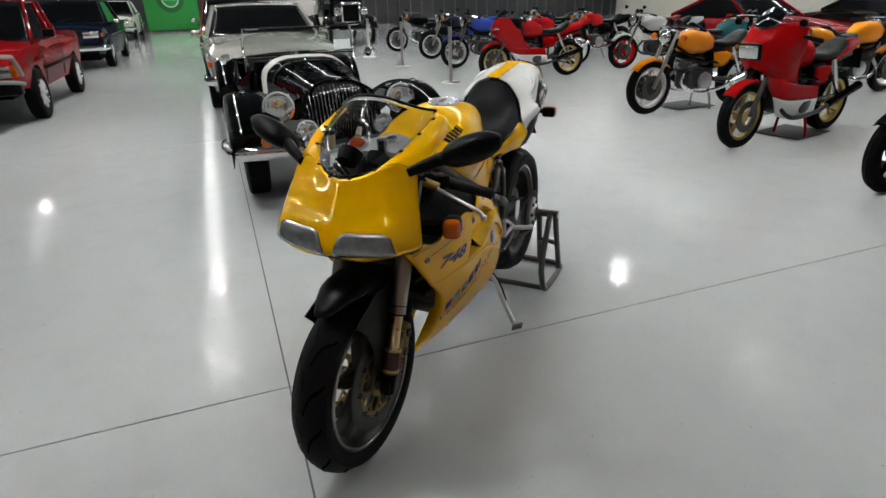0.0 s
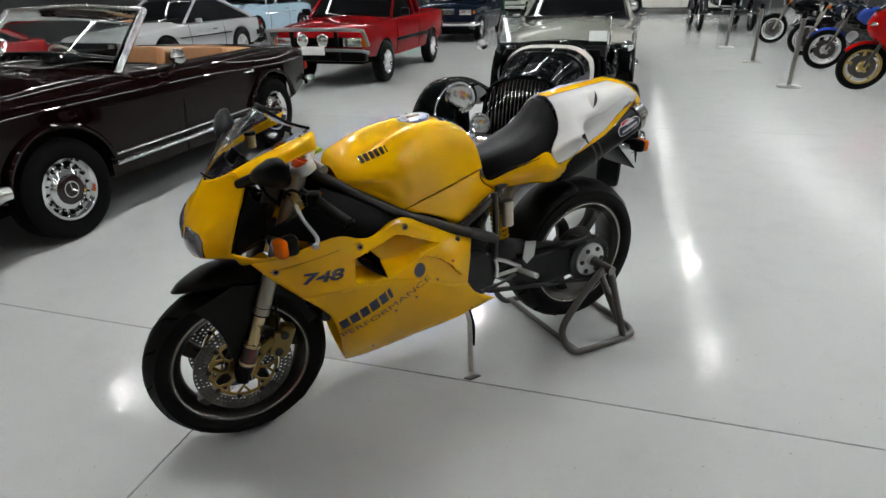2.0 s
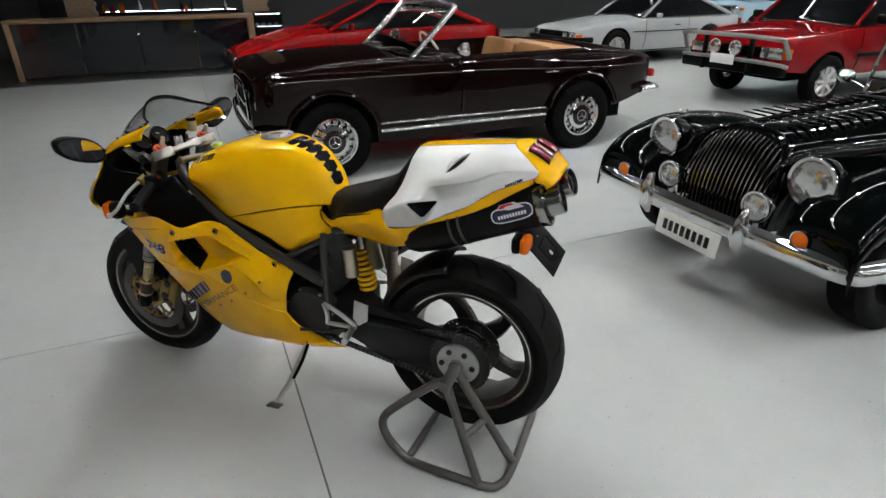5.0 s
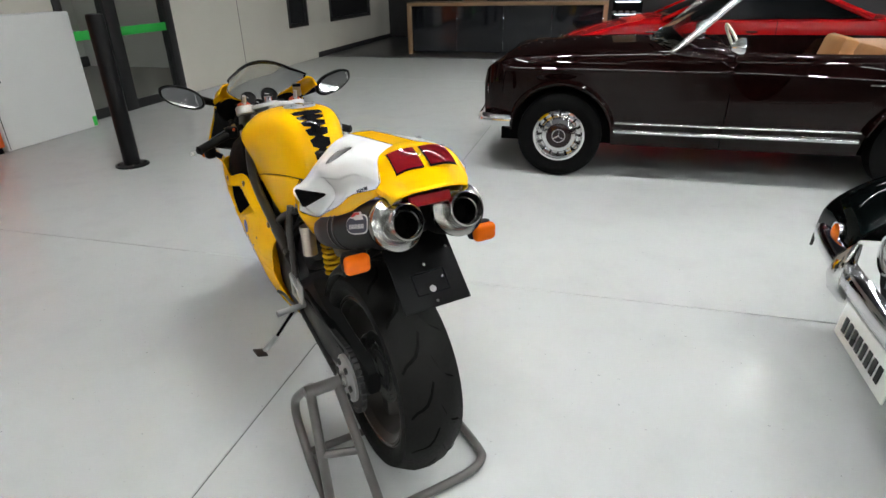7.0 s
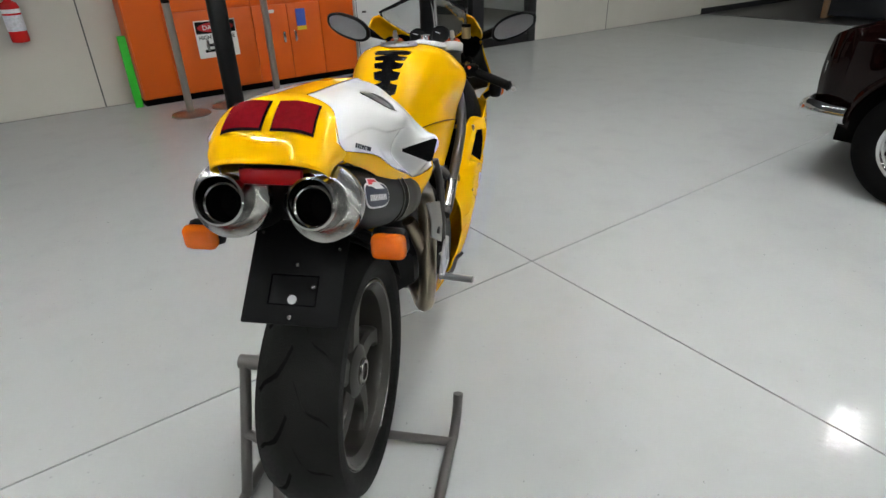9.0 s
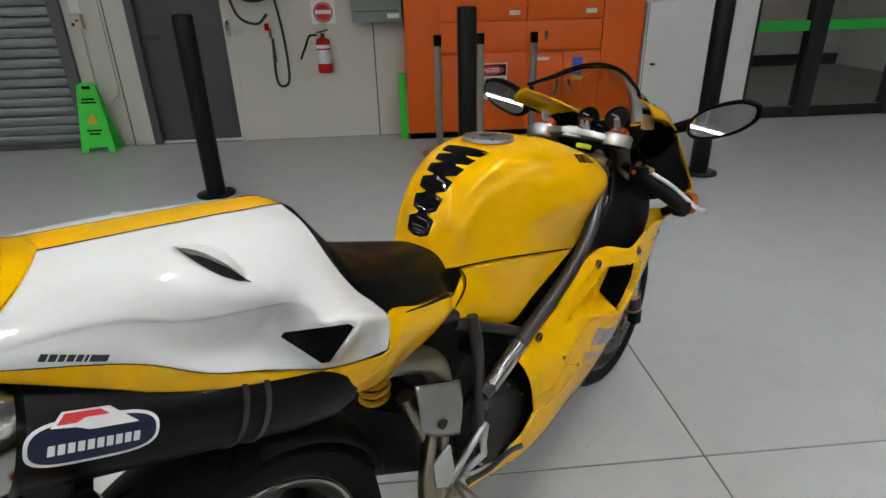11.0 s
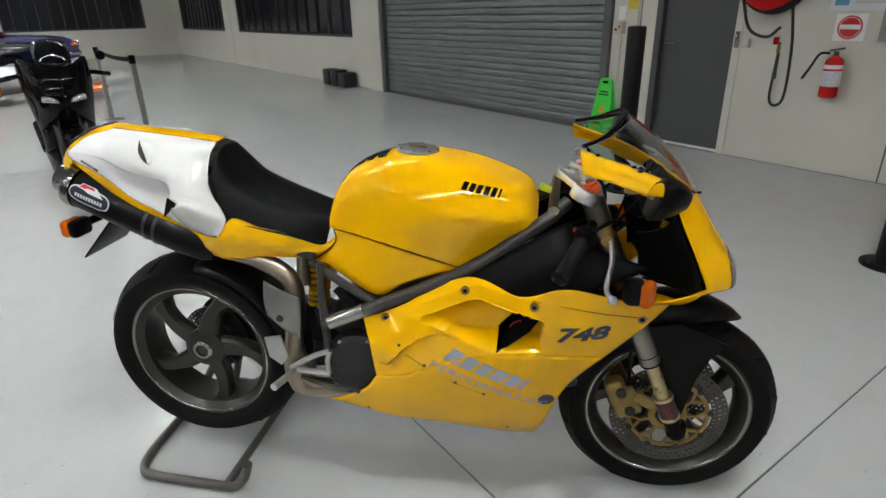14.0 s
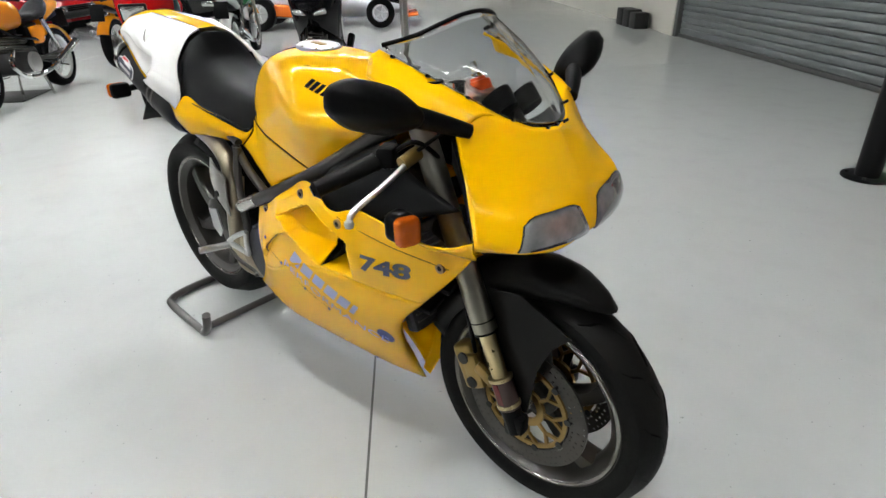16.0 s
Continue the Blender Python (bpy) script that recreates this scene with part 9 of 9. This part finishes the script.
def orange_cabinet():
    org = mat("orange_enamel", (0.72, 0.115, 0.004), 0.42, var=0.05, scale=2)
    c = thing("switchboard", None, "tall orange steel electrical switchboard with danger sign", "switchboard")
    y0, y1 = 4.32, YW - 0.003
    bm = BM()
    bb(bm, -0.06, 2.16, y0 + 0.02, y1, 0.06, 2.25)
    part("body", bm, org, c)
    part("plinth", bb(BM(), -0.05, 2.15, y0 + 0.04, y1, 0.0, 0.06), DARK, c)
    cols = [(-0.05, 0.25), (0.26, 1.05), (1.06, 1.76), (1.77, 2.15)]
    rows = [(0.07, 0.78), (0.79, 1.05), (1.06, 2.24)]
    for i, (a, b) in enumerate(cols):
        if i in (0, 3):
            part("panel", bb(BM(), a, b, y0, y0 + 0.02, 0.07, 2.24, 0.004), org, c)
            continue
        for z0, z1 in rows:
            if z0 < 0.1:
                mid = (a + b) / 2
                for p, q in ((a, mid - 0.004), (mid + 0.004, b)):
                    d = part("panel_door", bb(BM(), p, q, y0, y0 + 0.02, z0, z1 - 0.006, 0.004), org, c)
                for hx in (mid - 0.06, mid + 0.06):
                    part("handle", bb(BM(), hx - 0.012, hx + 0.012, y0 - 0.018, y0 - 0.001, 0.42, 0.52, 0.004), STEEL, c, "steel handle")
            else:
                part("panel_door", bb(BM(), a, b, y0, y0 + 0.02, z0, z1 - 0.006, 0.004), org, c)
                if z0 < 1:
                    part("handle", bb(BM(), a + 0.16, a + 0.19, y0 - 0.016, y0 - 0.001, 0.88, 0.96, 0.004), STEEL, c)
                else:
                    for xx in (b - 0.16,):
                        part("rating_label", bb(BM(), xx, xx + 0.10, y0 - 0.003, y0 - 0.001, 1.10, 1.14), WHITE, c)
    part("label_blue", bb(BM(), 1.50, 1.60, y0 - 0.004, y0 - 0.001, 0.56, 0.72), mat("label_blue", (0.05, 0.1, 0.45), 0.5), c)
    part("label_yellow", bb(BM(), 1.50, 1.60, y0 - 0.004, y0 - 0.001, 0.52, 0.555), mat("label_yellow", (0.7, 0.5, 0.02), 0.5), c)
    part("label_white", bb(BM(), 1.16, 1.28, y0 - 0.004, y0 - 0.001, 0.70, 0.73), WHITE, c)
    # danger sign
    sg = part("danger_sign", bb(BM(), 0.50, 0.88, y0 - 0.006, y0 - 0.001, 0.36, 0.69, 0.002), WHITE, c, "white danger high voltage sign")
    part("sign_panel", bb(BM(), 0.51, 0.87, y0 - 0.0075, y0 - 0.0062, 0.575, 0.68), BLACK_DECAL, sg)
    m = Matrix.Translation(B(0.69, y0 - 0.009, 0.627)) @ pose(0, 0, 0, 0, 0, -45) @ pose(0, 0, 0, 90)
    bm = BM()
    bmesh.ops.create_circle(bm, cap_ends=True, segments=32, radius=1, matrix=m @ Matrix.Diagonal((0.165, 0.044, 1, 1)))
    part("sign_oval", bm, mat("sign_red", (0.5, 0.01, 0.01), 0.4), sg, "", 0)
    letters("sign_word", "DANGER", 0.055, Matrix.Translation(B(0.69, y0 - 0.0105, 0.609)) @ pose(0, 0, 0, 0, 0, -45) @ pose(0, 0, 0, 90), WHITE, sg, 0.001, 0, "CENTER", 0.24)
    for k, w in enumerate(("HIGH VOLTAGE",)):
        letters("sign_word", w, 0.05, Matrix.Translation(B(0.69, y0 - 0.008, 0.525)) @ pose(0, 0, 0, 0, 0, -45) @ pose(0, 0, 0, 90), BLACK_DECAL, sg, 0.001, 0, "CENTER", 0.33)
    for k, w in enumerate((0.22, 0.26)):
        part("sign_line", bb(BM(), 0.69 - w / 2, 0.69 + w / 2, y0 - 0.008, y0 - 0.0063, 0.46 - k * 0.05, 0.485 - k * 0.05), BLACK_DECAL, sg)


orange_cabinet()


def white_cabinet():
    w = thing("white_cabinet", None, "plain white cabinet with light grey sides beside the glass door", "cabinet")
    pale = mat("pale_laminate", (0.66, 0.67, 0.66), 0.45, var=0.02)
    part("body", bb(BM(), 2.18, 3.26, 4.33, YW - 0.003, 0.01, 1.18, 0.006), pale, w)
    part("door_gap", bb(BM(), 2.195, 2.20, 4.326, 4.329, 0.02, 1.17), DARK, w)
    part("handle", bb(BM(), 2.26, 2.30, 4.30, 4.329, 0.62, 0.64, 0.004), GUNMETAL, w)
    part("green_tape", bb(BM(), 3.20, 3.25, 4.326, 4.3295, 0.02, 0.12), mat("green_tape", (0.03, 0.5, 0.06), 0.5), w)
    g = thing("green_board", None, "narrow bright green board leaning beside the switchboard", "board")
    part("board", bb(BM(), -0.14, -0.075, 4.36, 4.40, 0.0, 0.62, 0.004), mat("green_board_paint", (0.03, 0.55, 0.03), 0.5), g)


white_cabinet()


def hose_reel():
    h = thing("hose_reel", None, "red fire hose reel with black hose and hanging nozzle", "hose reel")
    red = mat("hose_red", (0.45, 0.012, 0.012), 0.35, coat=0.4)
    c = B(-1.40, YW - 0.16, 1.56)
    n = -(B(0, 1) - B(0, 0))
    part("disc", turned(BM(), c, n, [(-0.02, 0.26), (0.0, 0.265), (0.01, 0.25), (0.02, 0.10), (0.03, 0.08), (0.03, 0.001)], 48), red, h, "red reel disc")
    part("hub", turned(BM(), c, n, [(0.03, 0.05), (0.04, 0.045), (0.04, 0.001)], 24), WHITE, h)
    part("disc", turned(BM(), c - n * 0.12, n, [(-0.01, 0.26), (0.01, 0.265), (0.02, 0.05)], 40), red, h)
    hose = mat("black_hose", (0.012, 0.012, 0.012), 0.5)
    for k, r in enumerate((0.27, 0.285, 0.275, 0.29)):
        part("hose_coil", turned(BM(), c - n * (0.03 + 0.022 * k), n, [(-0.011, r), (0, r + 0.011), (0.011, r), (0, r - 0.011)], 40, close=True), hose, h)
    part("hose", tube(BM(), [B(-1.62, YW - 0.15, 1.40), B(-1.55, YW - 0.10, 1.15), B(-1.40, YW - 0.07, 1.08), B(-1.30, YW - 0.06, 1.16)], 0.013, 8), hose, h)
    part("hose", tube(BM(), [B(-1.22, YW - 0.10, 1.34), B(-1.18, YW - 0.06, 1.0), B(-1.17, YW - 0.05, 0.62), B(-1.22, YW - 0.05, 0.52), B(-1.29, YW - 0.05, 0.58), B(-1.28, YW - 0.05, 0.95)], 0.012, 8), hose, h)
    part("valve", cyl(BM(), B(-1.32, YW - 0.05, 1.02), B(-1.32, YW - 0.05, 1.08), 0.022, seg=12), red, h)
    part("nozzle", cyl(BM(), B(-1.28, YW - 0.06, 0.74), B(-1.28, YW - 0.06, 0.95), 0.018, 0.012, 12), GUNMETAL, h, "brass-grey nozzle")
    part("water_pipe", cyl(BM(), B(-1.30, YW - 0.03, 0.95), B(-1.30, YW - 0.03, 1.04), 0.014, seg=10), BRONZE, h)
    part("bracket", bb(BM(), -1.42, -1.38, YW - 0.12, YW, 1.52, 1.60), red, h)


hose_reel()


def extinguisher():
    e = thing("fire_extinguisher", None, "red fire extinguisher with white label hung on the wall", "extinguisher")
    red = mat("extinguisher_red", (0.5, 0.012, 0.012), 0.25, coat=0.8)
    c = B(-0.82, YW - 0.085, 0.0)
    u = Vector((0, 0, 1))
    part("cylinder", turned(BM(), c, u, [(0.63, 0.05), (0.635, 0.062), (0.65, 0.066), (0.90, 0.066), (0.93, 0.055), (0.945, 0.028), (0.955, 0.022)], 28), red, e)
    part("label", turned(BM(), c, u, [(0.72, 0.067), (0.84, 0.067)], 28, cap=False), mat("ext_label", (0.55, 0.55, 0.6), 0.5, var=0.5, scale=60), e, "printed label")
    part("band", turned(BM(), c, u, [(0.855, 0.0672), (0.885, 0.0672)], 28, cap=False), WHITE, e)
    part("valve", cyl(BM(), c + u * 0.955, c + u * 0.985, 0.018, seg=12), GUNMETAL, e)
    part("lever", box(BM(), c + u * 1.0, (0.11, 0.02, 0.016), (0, -12, -45), 0.004), GUNMETAL, e)
    part("hose", tube(BM(), [c + u * 0.97 + (B(-0.05, 0) - B(0, 0)), c + u * 0.96 + (B(-0.12, 0) - B(0, 0)), c + u * 0.86 + (B(-0.17, 0) - B(0, 0)), c + u * 0.76 + (B(-0.22, 0) - B(0, 0))], 0.010, 8), RUBBER, e)
    part("bracket", cyl(BM(), c + u * 0.90, c + u * 0.90 + (B(0, 0.085) - B(0, 0)), 0.012, seg=8), GUNMETAL, e)


extinguisher()


def wall_signs():
    s = thing("fire_sign", None, "square white wall sign with red disc", "sign")
    part("plate", bb(BM(), -0.91, -0.69, YW - 0.004, YW - 0.001, 1.06, 1.26), WHITE, s)
    m = wall_pose(-0.80, 1.16, 0.006)
    bm = BM()
    bmesh.ops.create_circle(bm, cap_ends=True, segments=32, radius=0.088, matrix=m)
    part("disc", bm, mat("sign_disc_red", (0.5, 0.012, 0.012), 0.4), s, "", 0)
    bm = BM()
    bmesh.ops.create_circle(bm, cap_ends=True, segments=32, radius=0.076, matrix=wall_pose(-0.80, 1.16, 0.0066))
    part("disc_ring", bm, WHITE, s, "", 0)
    bm = BM()
    bmesh.ops.create_circle(bm, cap_ends=True, segments=32, radius=0.072, matrix=wall_pose(-0.80, 1.16, 0.0072))
    part("disc", bm, mat("sign_disc_red2", (0.5, 0.012, 0.012), 0.4), s, "", 0)
    part("mark", bb(BM(), -0.875, -0.725, YW - 0.0085, YW - 0.0075, 1.145, 1.18), WHITE, s)
    n = thing("notice_board", None, "white framed notice above the extinguisher", "notice")
    part("sheet", bb(BM(), -0.97, -0.54, YW - 0.012, YW - 0.001, 1.285, 1.60), mat("notice_white", (0.6, 0.62, 0.64), 0.3, var=0.05), n)
    part("picture", bb(BM(), -0.94, -0.84, YW - 0.014, YW - 0.0125, 1.32, 1.42), mat("notice_blue", (0.1, 0.3, 0.5), 0.4), n)
    part("print", bb(BM(), -0.80, -0.60, YW - 0.014, YW - 0.0125, 1.33, 1.44), mat("notice_grey", (0.5, 0.5, 0.5), 0.5, var=0.3, scale=80), n)
    b = thing("junction_box", None, "grey steel electrical enclosure on the wall", "enclosure")
    part("box", bb(BM(), -0.53, -0.08, YW - 0.20, YW, 1.07, 1.85, 0.006), mat("box_grey", (0.20, 0.235, 0.22), 0.45), b)
    part("label", bb(BM(), -0.21, -0.10, YW - 0.203, YW - 0.2005, 1.10, 1.14), WHITE, b)
    part("lid_seam", bb(BM(), -0.50, -0.11, YW - 0.2025, YW - 0.2005, 1.16, 1.165), DARK, b)
    c = thing("door_control", None, "cream push-button control with a paper note above", "control box")
    part("box", bb(BM(), -3.03, -2.93, YW - 0.07, YW - 0.001, 1.08, 1.20, 0.006), mat("cream_plastic", (0.5, 0.46, 0.36), 0.5), c)
    part("button", cyl(BM(), B(-2.96, YW - 0.07, 1.15), B(-2.96, YW - 0.082, 1.15), 0.012, seg=12), mat("button_red", (0.4, 0.02, 0.02), 0.4), c)
    part("button", cyl(BM(), B(-3.0, YW - 0.07, 1.12), B(-3.0, YW - 0.082, 1.12), 0.012, seg=12), BLACK_PLASTIC, c)
    part("paper", bb(BM(), -3.03, -2.94, YW - 0.006, YW - 0.002, 1.215, 1.35), WHITE, c)
    part("yellow_tag", bb(BM(), -2.92, -2.80, YW - 0.006, YW - 0.002, 1.32, 1.48), mat("tag_yellow", (0.65, 0.5, 0.03), 0.5), c)
    for x, z0, z1 in ((-2.975, 0.5, 1.08), (-2.78, 0.6, 2.6)):
        part("conduit", cyl(BM(), B(x, YW - 0.012, z0), B(x, YW - 0.012, z1), 0.010, seg=8), WALL, c)
    part("conduit", tube(BM(), [B(-2.78, YW - 0.012, 0.62), B(-2.79, YW - 0.012, 0.5), B(-2.92, YW - 0.012, 0.38)], 0.010, 8), WALL, c)
    part("door_stop", bb(BM(), -1.62, -1.56, YW - 0.05, YW, 0.98, 1.06, 0.008), mat("pale_plastic", (0.5, 0.5, 0.48), 0.5), c)


wall_signs()


def wet_floor_sign():
    w = thing("wet_floor_sign", None, "bright green folding wet floor caution sign", "floor sign")
    gr = mat("lime_green_plastic", (0.04, 0.62, 0.05), 0.45, var=0.05)
    for k, (y0, y1) in enumerate(((4.36, 4.44), (4.52, 4.445))):
        bm = BM()
        pts = [B(-3.14, y0, 0.005), B(-3.08, y0, 0.005), B(-3.07, y0 + (y1 - y0) * 0.1, 0.05), B(-2.90, y0 + (y1 - y0) * 0.1, 0.05), B(-2.89, y0, 0.005), B(-2.83, y0, 0.005), B(-2.90, y1, 0.60), B(-2.94, y1, 0.63), B(-3.03, y1, 0.63), B(-3.07, y1, 0.60)]
        part("panel", poly(bm, pts, B(0, 0.012) - B(0, 0)), gr, w)
    for z, ww in ((0.48, 0.11), (0.45, 0.13), (0.20, 0.13), (0.17, 0.10)):
        y = 4.36 + 0.08 * z / 0.62
        part("mark", bb(BM(), -2.985 - ww / 2, -2.985 + ww / 2, y - 0.006, y - 0.002, z, z + 0.014), BLACK_DECAL, w)
    y = 4.36 + 0.08 * 0.32 / 0.62
    bm = BM()
    poly(bm, [B(-3.04, y - 0.004, 0.26), B(-2.93, y - 0.004, 0.26), B(-2.985, y + 0.008, 0.37)], B(0, -0.003) - B(0, 0))
    part("triangle", bm, mat("sign_amber", (0.6, 0.35, 0.02), 0.5), w)
    part("handle_slot", bb(BM(), -3.02, -2.95, 4.430, 4.436, 0.575, 0.60), DARK, w)


wet_floor_sign()


def floor_boxes():
    bk = mat("box_black", (0.012, 0.012, 0.012), 0.6)
    for x in (-9.95, -9.62, -9.26):
        b = thing("floor_box", None, "small black box standing by the wall", "box", "black boxes")
        part("body", bb(BM(), x - 0.14, x + 0.14, 4.30, 4.56, 0.0, 0.30 if x < -9.5 else 0.27, 0.015), bk, b)


floor_boxes()


# ---- the bar ----
def bar():
    wood = mat("bar_oak", (0.28, 0.17, 0.09), 0.45, var=0.2, scale=4)
    c = thing("bar_counter", None, "long bar counter with oak frame and dark glass front", "bar counter")
    part("top", bb(BM(), 10.0, 10.65, -1.0, 2.92, 0.92, 0.98, 0.004), wood, c)
    for y in (2.84, -1.0):
        part("end_panel", bb(BM(), 10.0, 10.65, y, y + 0.08, 0.01, 0.92, 0.004), wood, c)
    gl = mat("smoked_glass", (0.008, 0.009, 0.012), 0.05, spec=0.7)
    for k in range(4):
        y0 = -0.91 + k * 0.94
        part("front_pane", bb(BM(), 10.06, 10.08, y0, y0 + 0.93, 0.05, 0.915), gl, c)
    part("inner_shelf", bb(BM(), 10.12, 10.6, -0.9, 2.82, 0.45, 0.48), BLACK_PLASTIC, c)
    rnd = random.Random(7)
    brick = mat("tan_brick", (0.30, 0.19, 0.11), 0.8, var=0.2, scale=12, bump=0.3)
    mort = mat("mortar", (0.25, 0.23, 0.2), 0.9)
    for y in (1.75, -1.6):
        p = thing("brick_pier", None, "tan brick pier behind the bar", "pier", "brick piers")
        part("core", bb(BM(), 12.02, 12.38, y + 0.02, y + 0.50, 0, 2.6), mort, p)
        base = None
        for r_ in range(28):
            off = 0.06 if r_ % 2 else 0.0
            for k in range(2):
                yy = y + off + k * 0.235
                c0 = B(12.2, yy + 0.10, 0.05 + r_ * 0.092)
                if base is None:
                    ob = part("brick", box(BM(), (0, 0, 0), (0.40, 0.215, 0.076)), brick, p, "", 0)
                    base = ob.data
                else:
                    ob = new("brick", base)
                    ob.parent = p
                ob.matrix_basis = pose(c0.x, c0.y, c0.z, 0, 0, -45)
    sh = thing("back_bar", None, "dark display shelving with lit bottles and models", "shelving")
    part("back_panel", bb(BM(), 12.6, 12.7, -1.0, 1.7, 0, 2.4), mat("black_panel", (0.01, 0.01, 0.011), 0.4), sh)
    for z in (0.5, 0.95, 1.4):
        part("shelf", bb(BM(), 12.2, 12.6, -1.0, 1.7, z, z + 0.03), BLACK_PLASTIC, sh)
        part("shelf_light", bb(BM(), 12.56, 12.58, -0.95, 1.65, z + 0.03, z + 0.04), glow("shelf_led", (0.75, 0.85, 1.0), 10), sh, "cool white shelf light")
    for k in range(34):
        y = -0.95 + 2.6 * rnd.random()
        z = rnd.choice((0.53, 0.98, 1.43))
        hgt = 0.10 + 0.18 * rnd.random()
        cc = B(12.38, y, z)
        ob = thing("bottle", pose(cc.x, cc.y, cc.z), "small glass bottle on a lit shelf", "bottle", "bottles on the back bar")
        part("glass", turned(BM(), (0, 0, 0), (0, 0, 1), [(0, 0.03), (hgt * 0.6, 0.03), (hgt * 0.75, 0.012), (hgt, 0.012)], 12), (RED_LENS, SILVER_DECAL, WHITE, AMBER, TINT)[k % 5], ob)
    cab = thing("display_cabinet", None, "glass display cabinet with lit shelves beside the bar", "cabinet")
    part("frame", bb(BM(), 10.4, 10.45, -1.62, -1.08, 0, 1.0), BLACK_PLASTIC, cab)
    for z in (0.25, 0.5, 0.75, 0.97):
        part("shelf", bb(BM(), 10.1, 10.4, -1.6, -1.1, z, z + 0.012), BLACK_PLASTIC, cab)
        part("shelf_light", bb(BM(), 10.36, 10.395, -1.58, -1.12, z - 0.02, z - 0.01), glow("cabinet_led", (0.75, 0.85, 1.0), 8), cab)
    for k in range(12):
        cc = B(10.25, -1.55 + 0.04 * k, 0.262 + 0.25 * (k % 3))
        ob = thing("model_car", pose(cc.x, cc.y, cc.z, 0, 0, 45), "tiny model car in the display cabinet", "model car", "model cars")
        bm = BM()
        box(bm, (0, 0, 0.018), (0.08, 0.03, 0.02), (0, 0, 0), 0.006)
        box(bm, (-0.005, 0, 0.034), (0.04, 0.026, 0.016), (0, 0, 0), 0.006)
        part("body", bm, (RED_D, WHITE, SILVER_P)[k % 3], ob)
    for k in range(5):
        st = thing("bar_stool", BP(11.3, -0.5 + 0.7 * k), "black bar stool behind the counter", "stool", "bar stools")
        part("seat", cyl(BM(), (0, 0, 0.72), (0, 0, 0.77), 0.18, seg=20), LEATHER, st)
        for a in range(4):
            q = 0.785 + 1.5708 * a
            part("leg", cyl(BM(), (0.12 * math.cos(q), 0.12 * math.sin(q), 0.72), (0.2 * math.cos(q), 0.2 * math.sin(q), 0.009), 0.012, seg=8), BLACK_PLASTIC, st)


bar()


def green_banner():
    g = thing("wall_banner", None, "large green wall panel with a pale round emblem", "banner")
    part("panel", bb(BM(), 1.0, 3.4, YB + 0.06, YB + 0.10, 0.1, 3.0), mat("banner_green", (0.01, 0.22, 0.03), 0.5), g)
    for r_, mm, o in ((0.62, mat("emblem_dark_green", (0.005, 0.10, 0.015), 0.5), 0.105), (0.40, mat("emblem_pale", (0.5, 0.55, 0.5), 0.5), 0.11), (0.34, mat("emblem_green", (0.01, 0.25, 0.04), 0.5), 0.115)):
        bm = BM()
        bmesh.ops.create_circle(bm, cap_ends=True, segments=40, radius=r_, matrix=Matrix.Translation(B(2.2, YB + o, 1.5)) @ pose(0, 0, 0, 0, 0, -45) @ pose(0, 0, 0, 90))
        part("emblem", bm, mm, g, "", 0)
    part("emblem_bar", bb(BM(), 1.9, 2.5, YB + 0.116, YB + 0.12, 1.44, 1.56), WHITE, g)


green_banner()
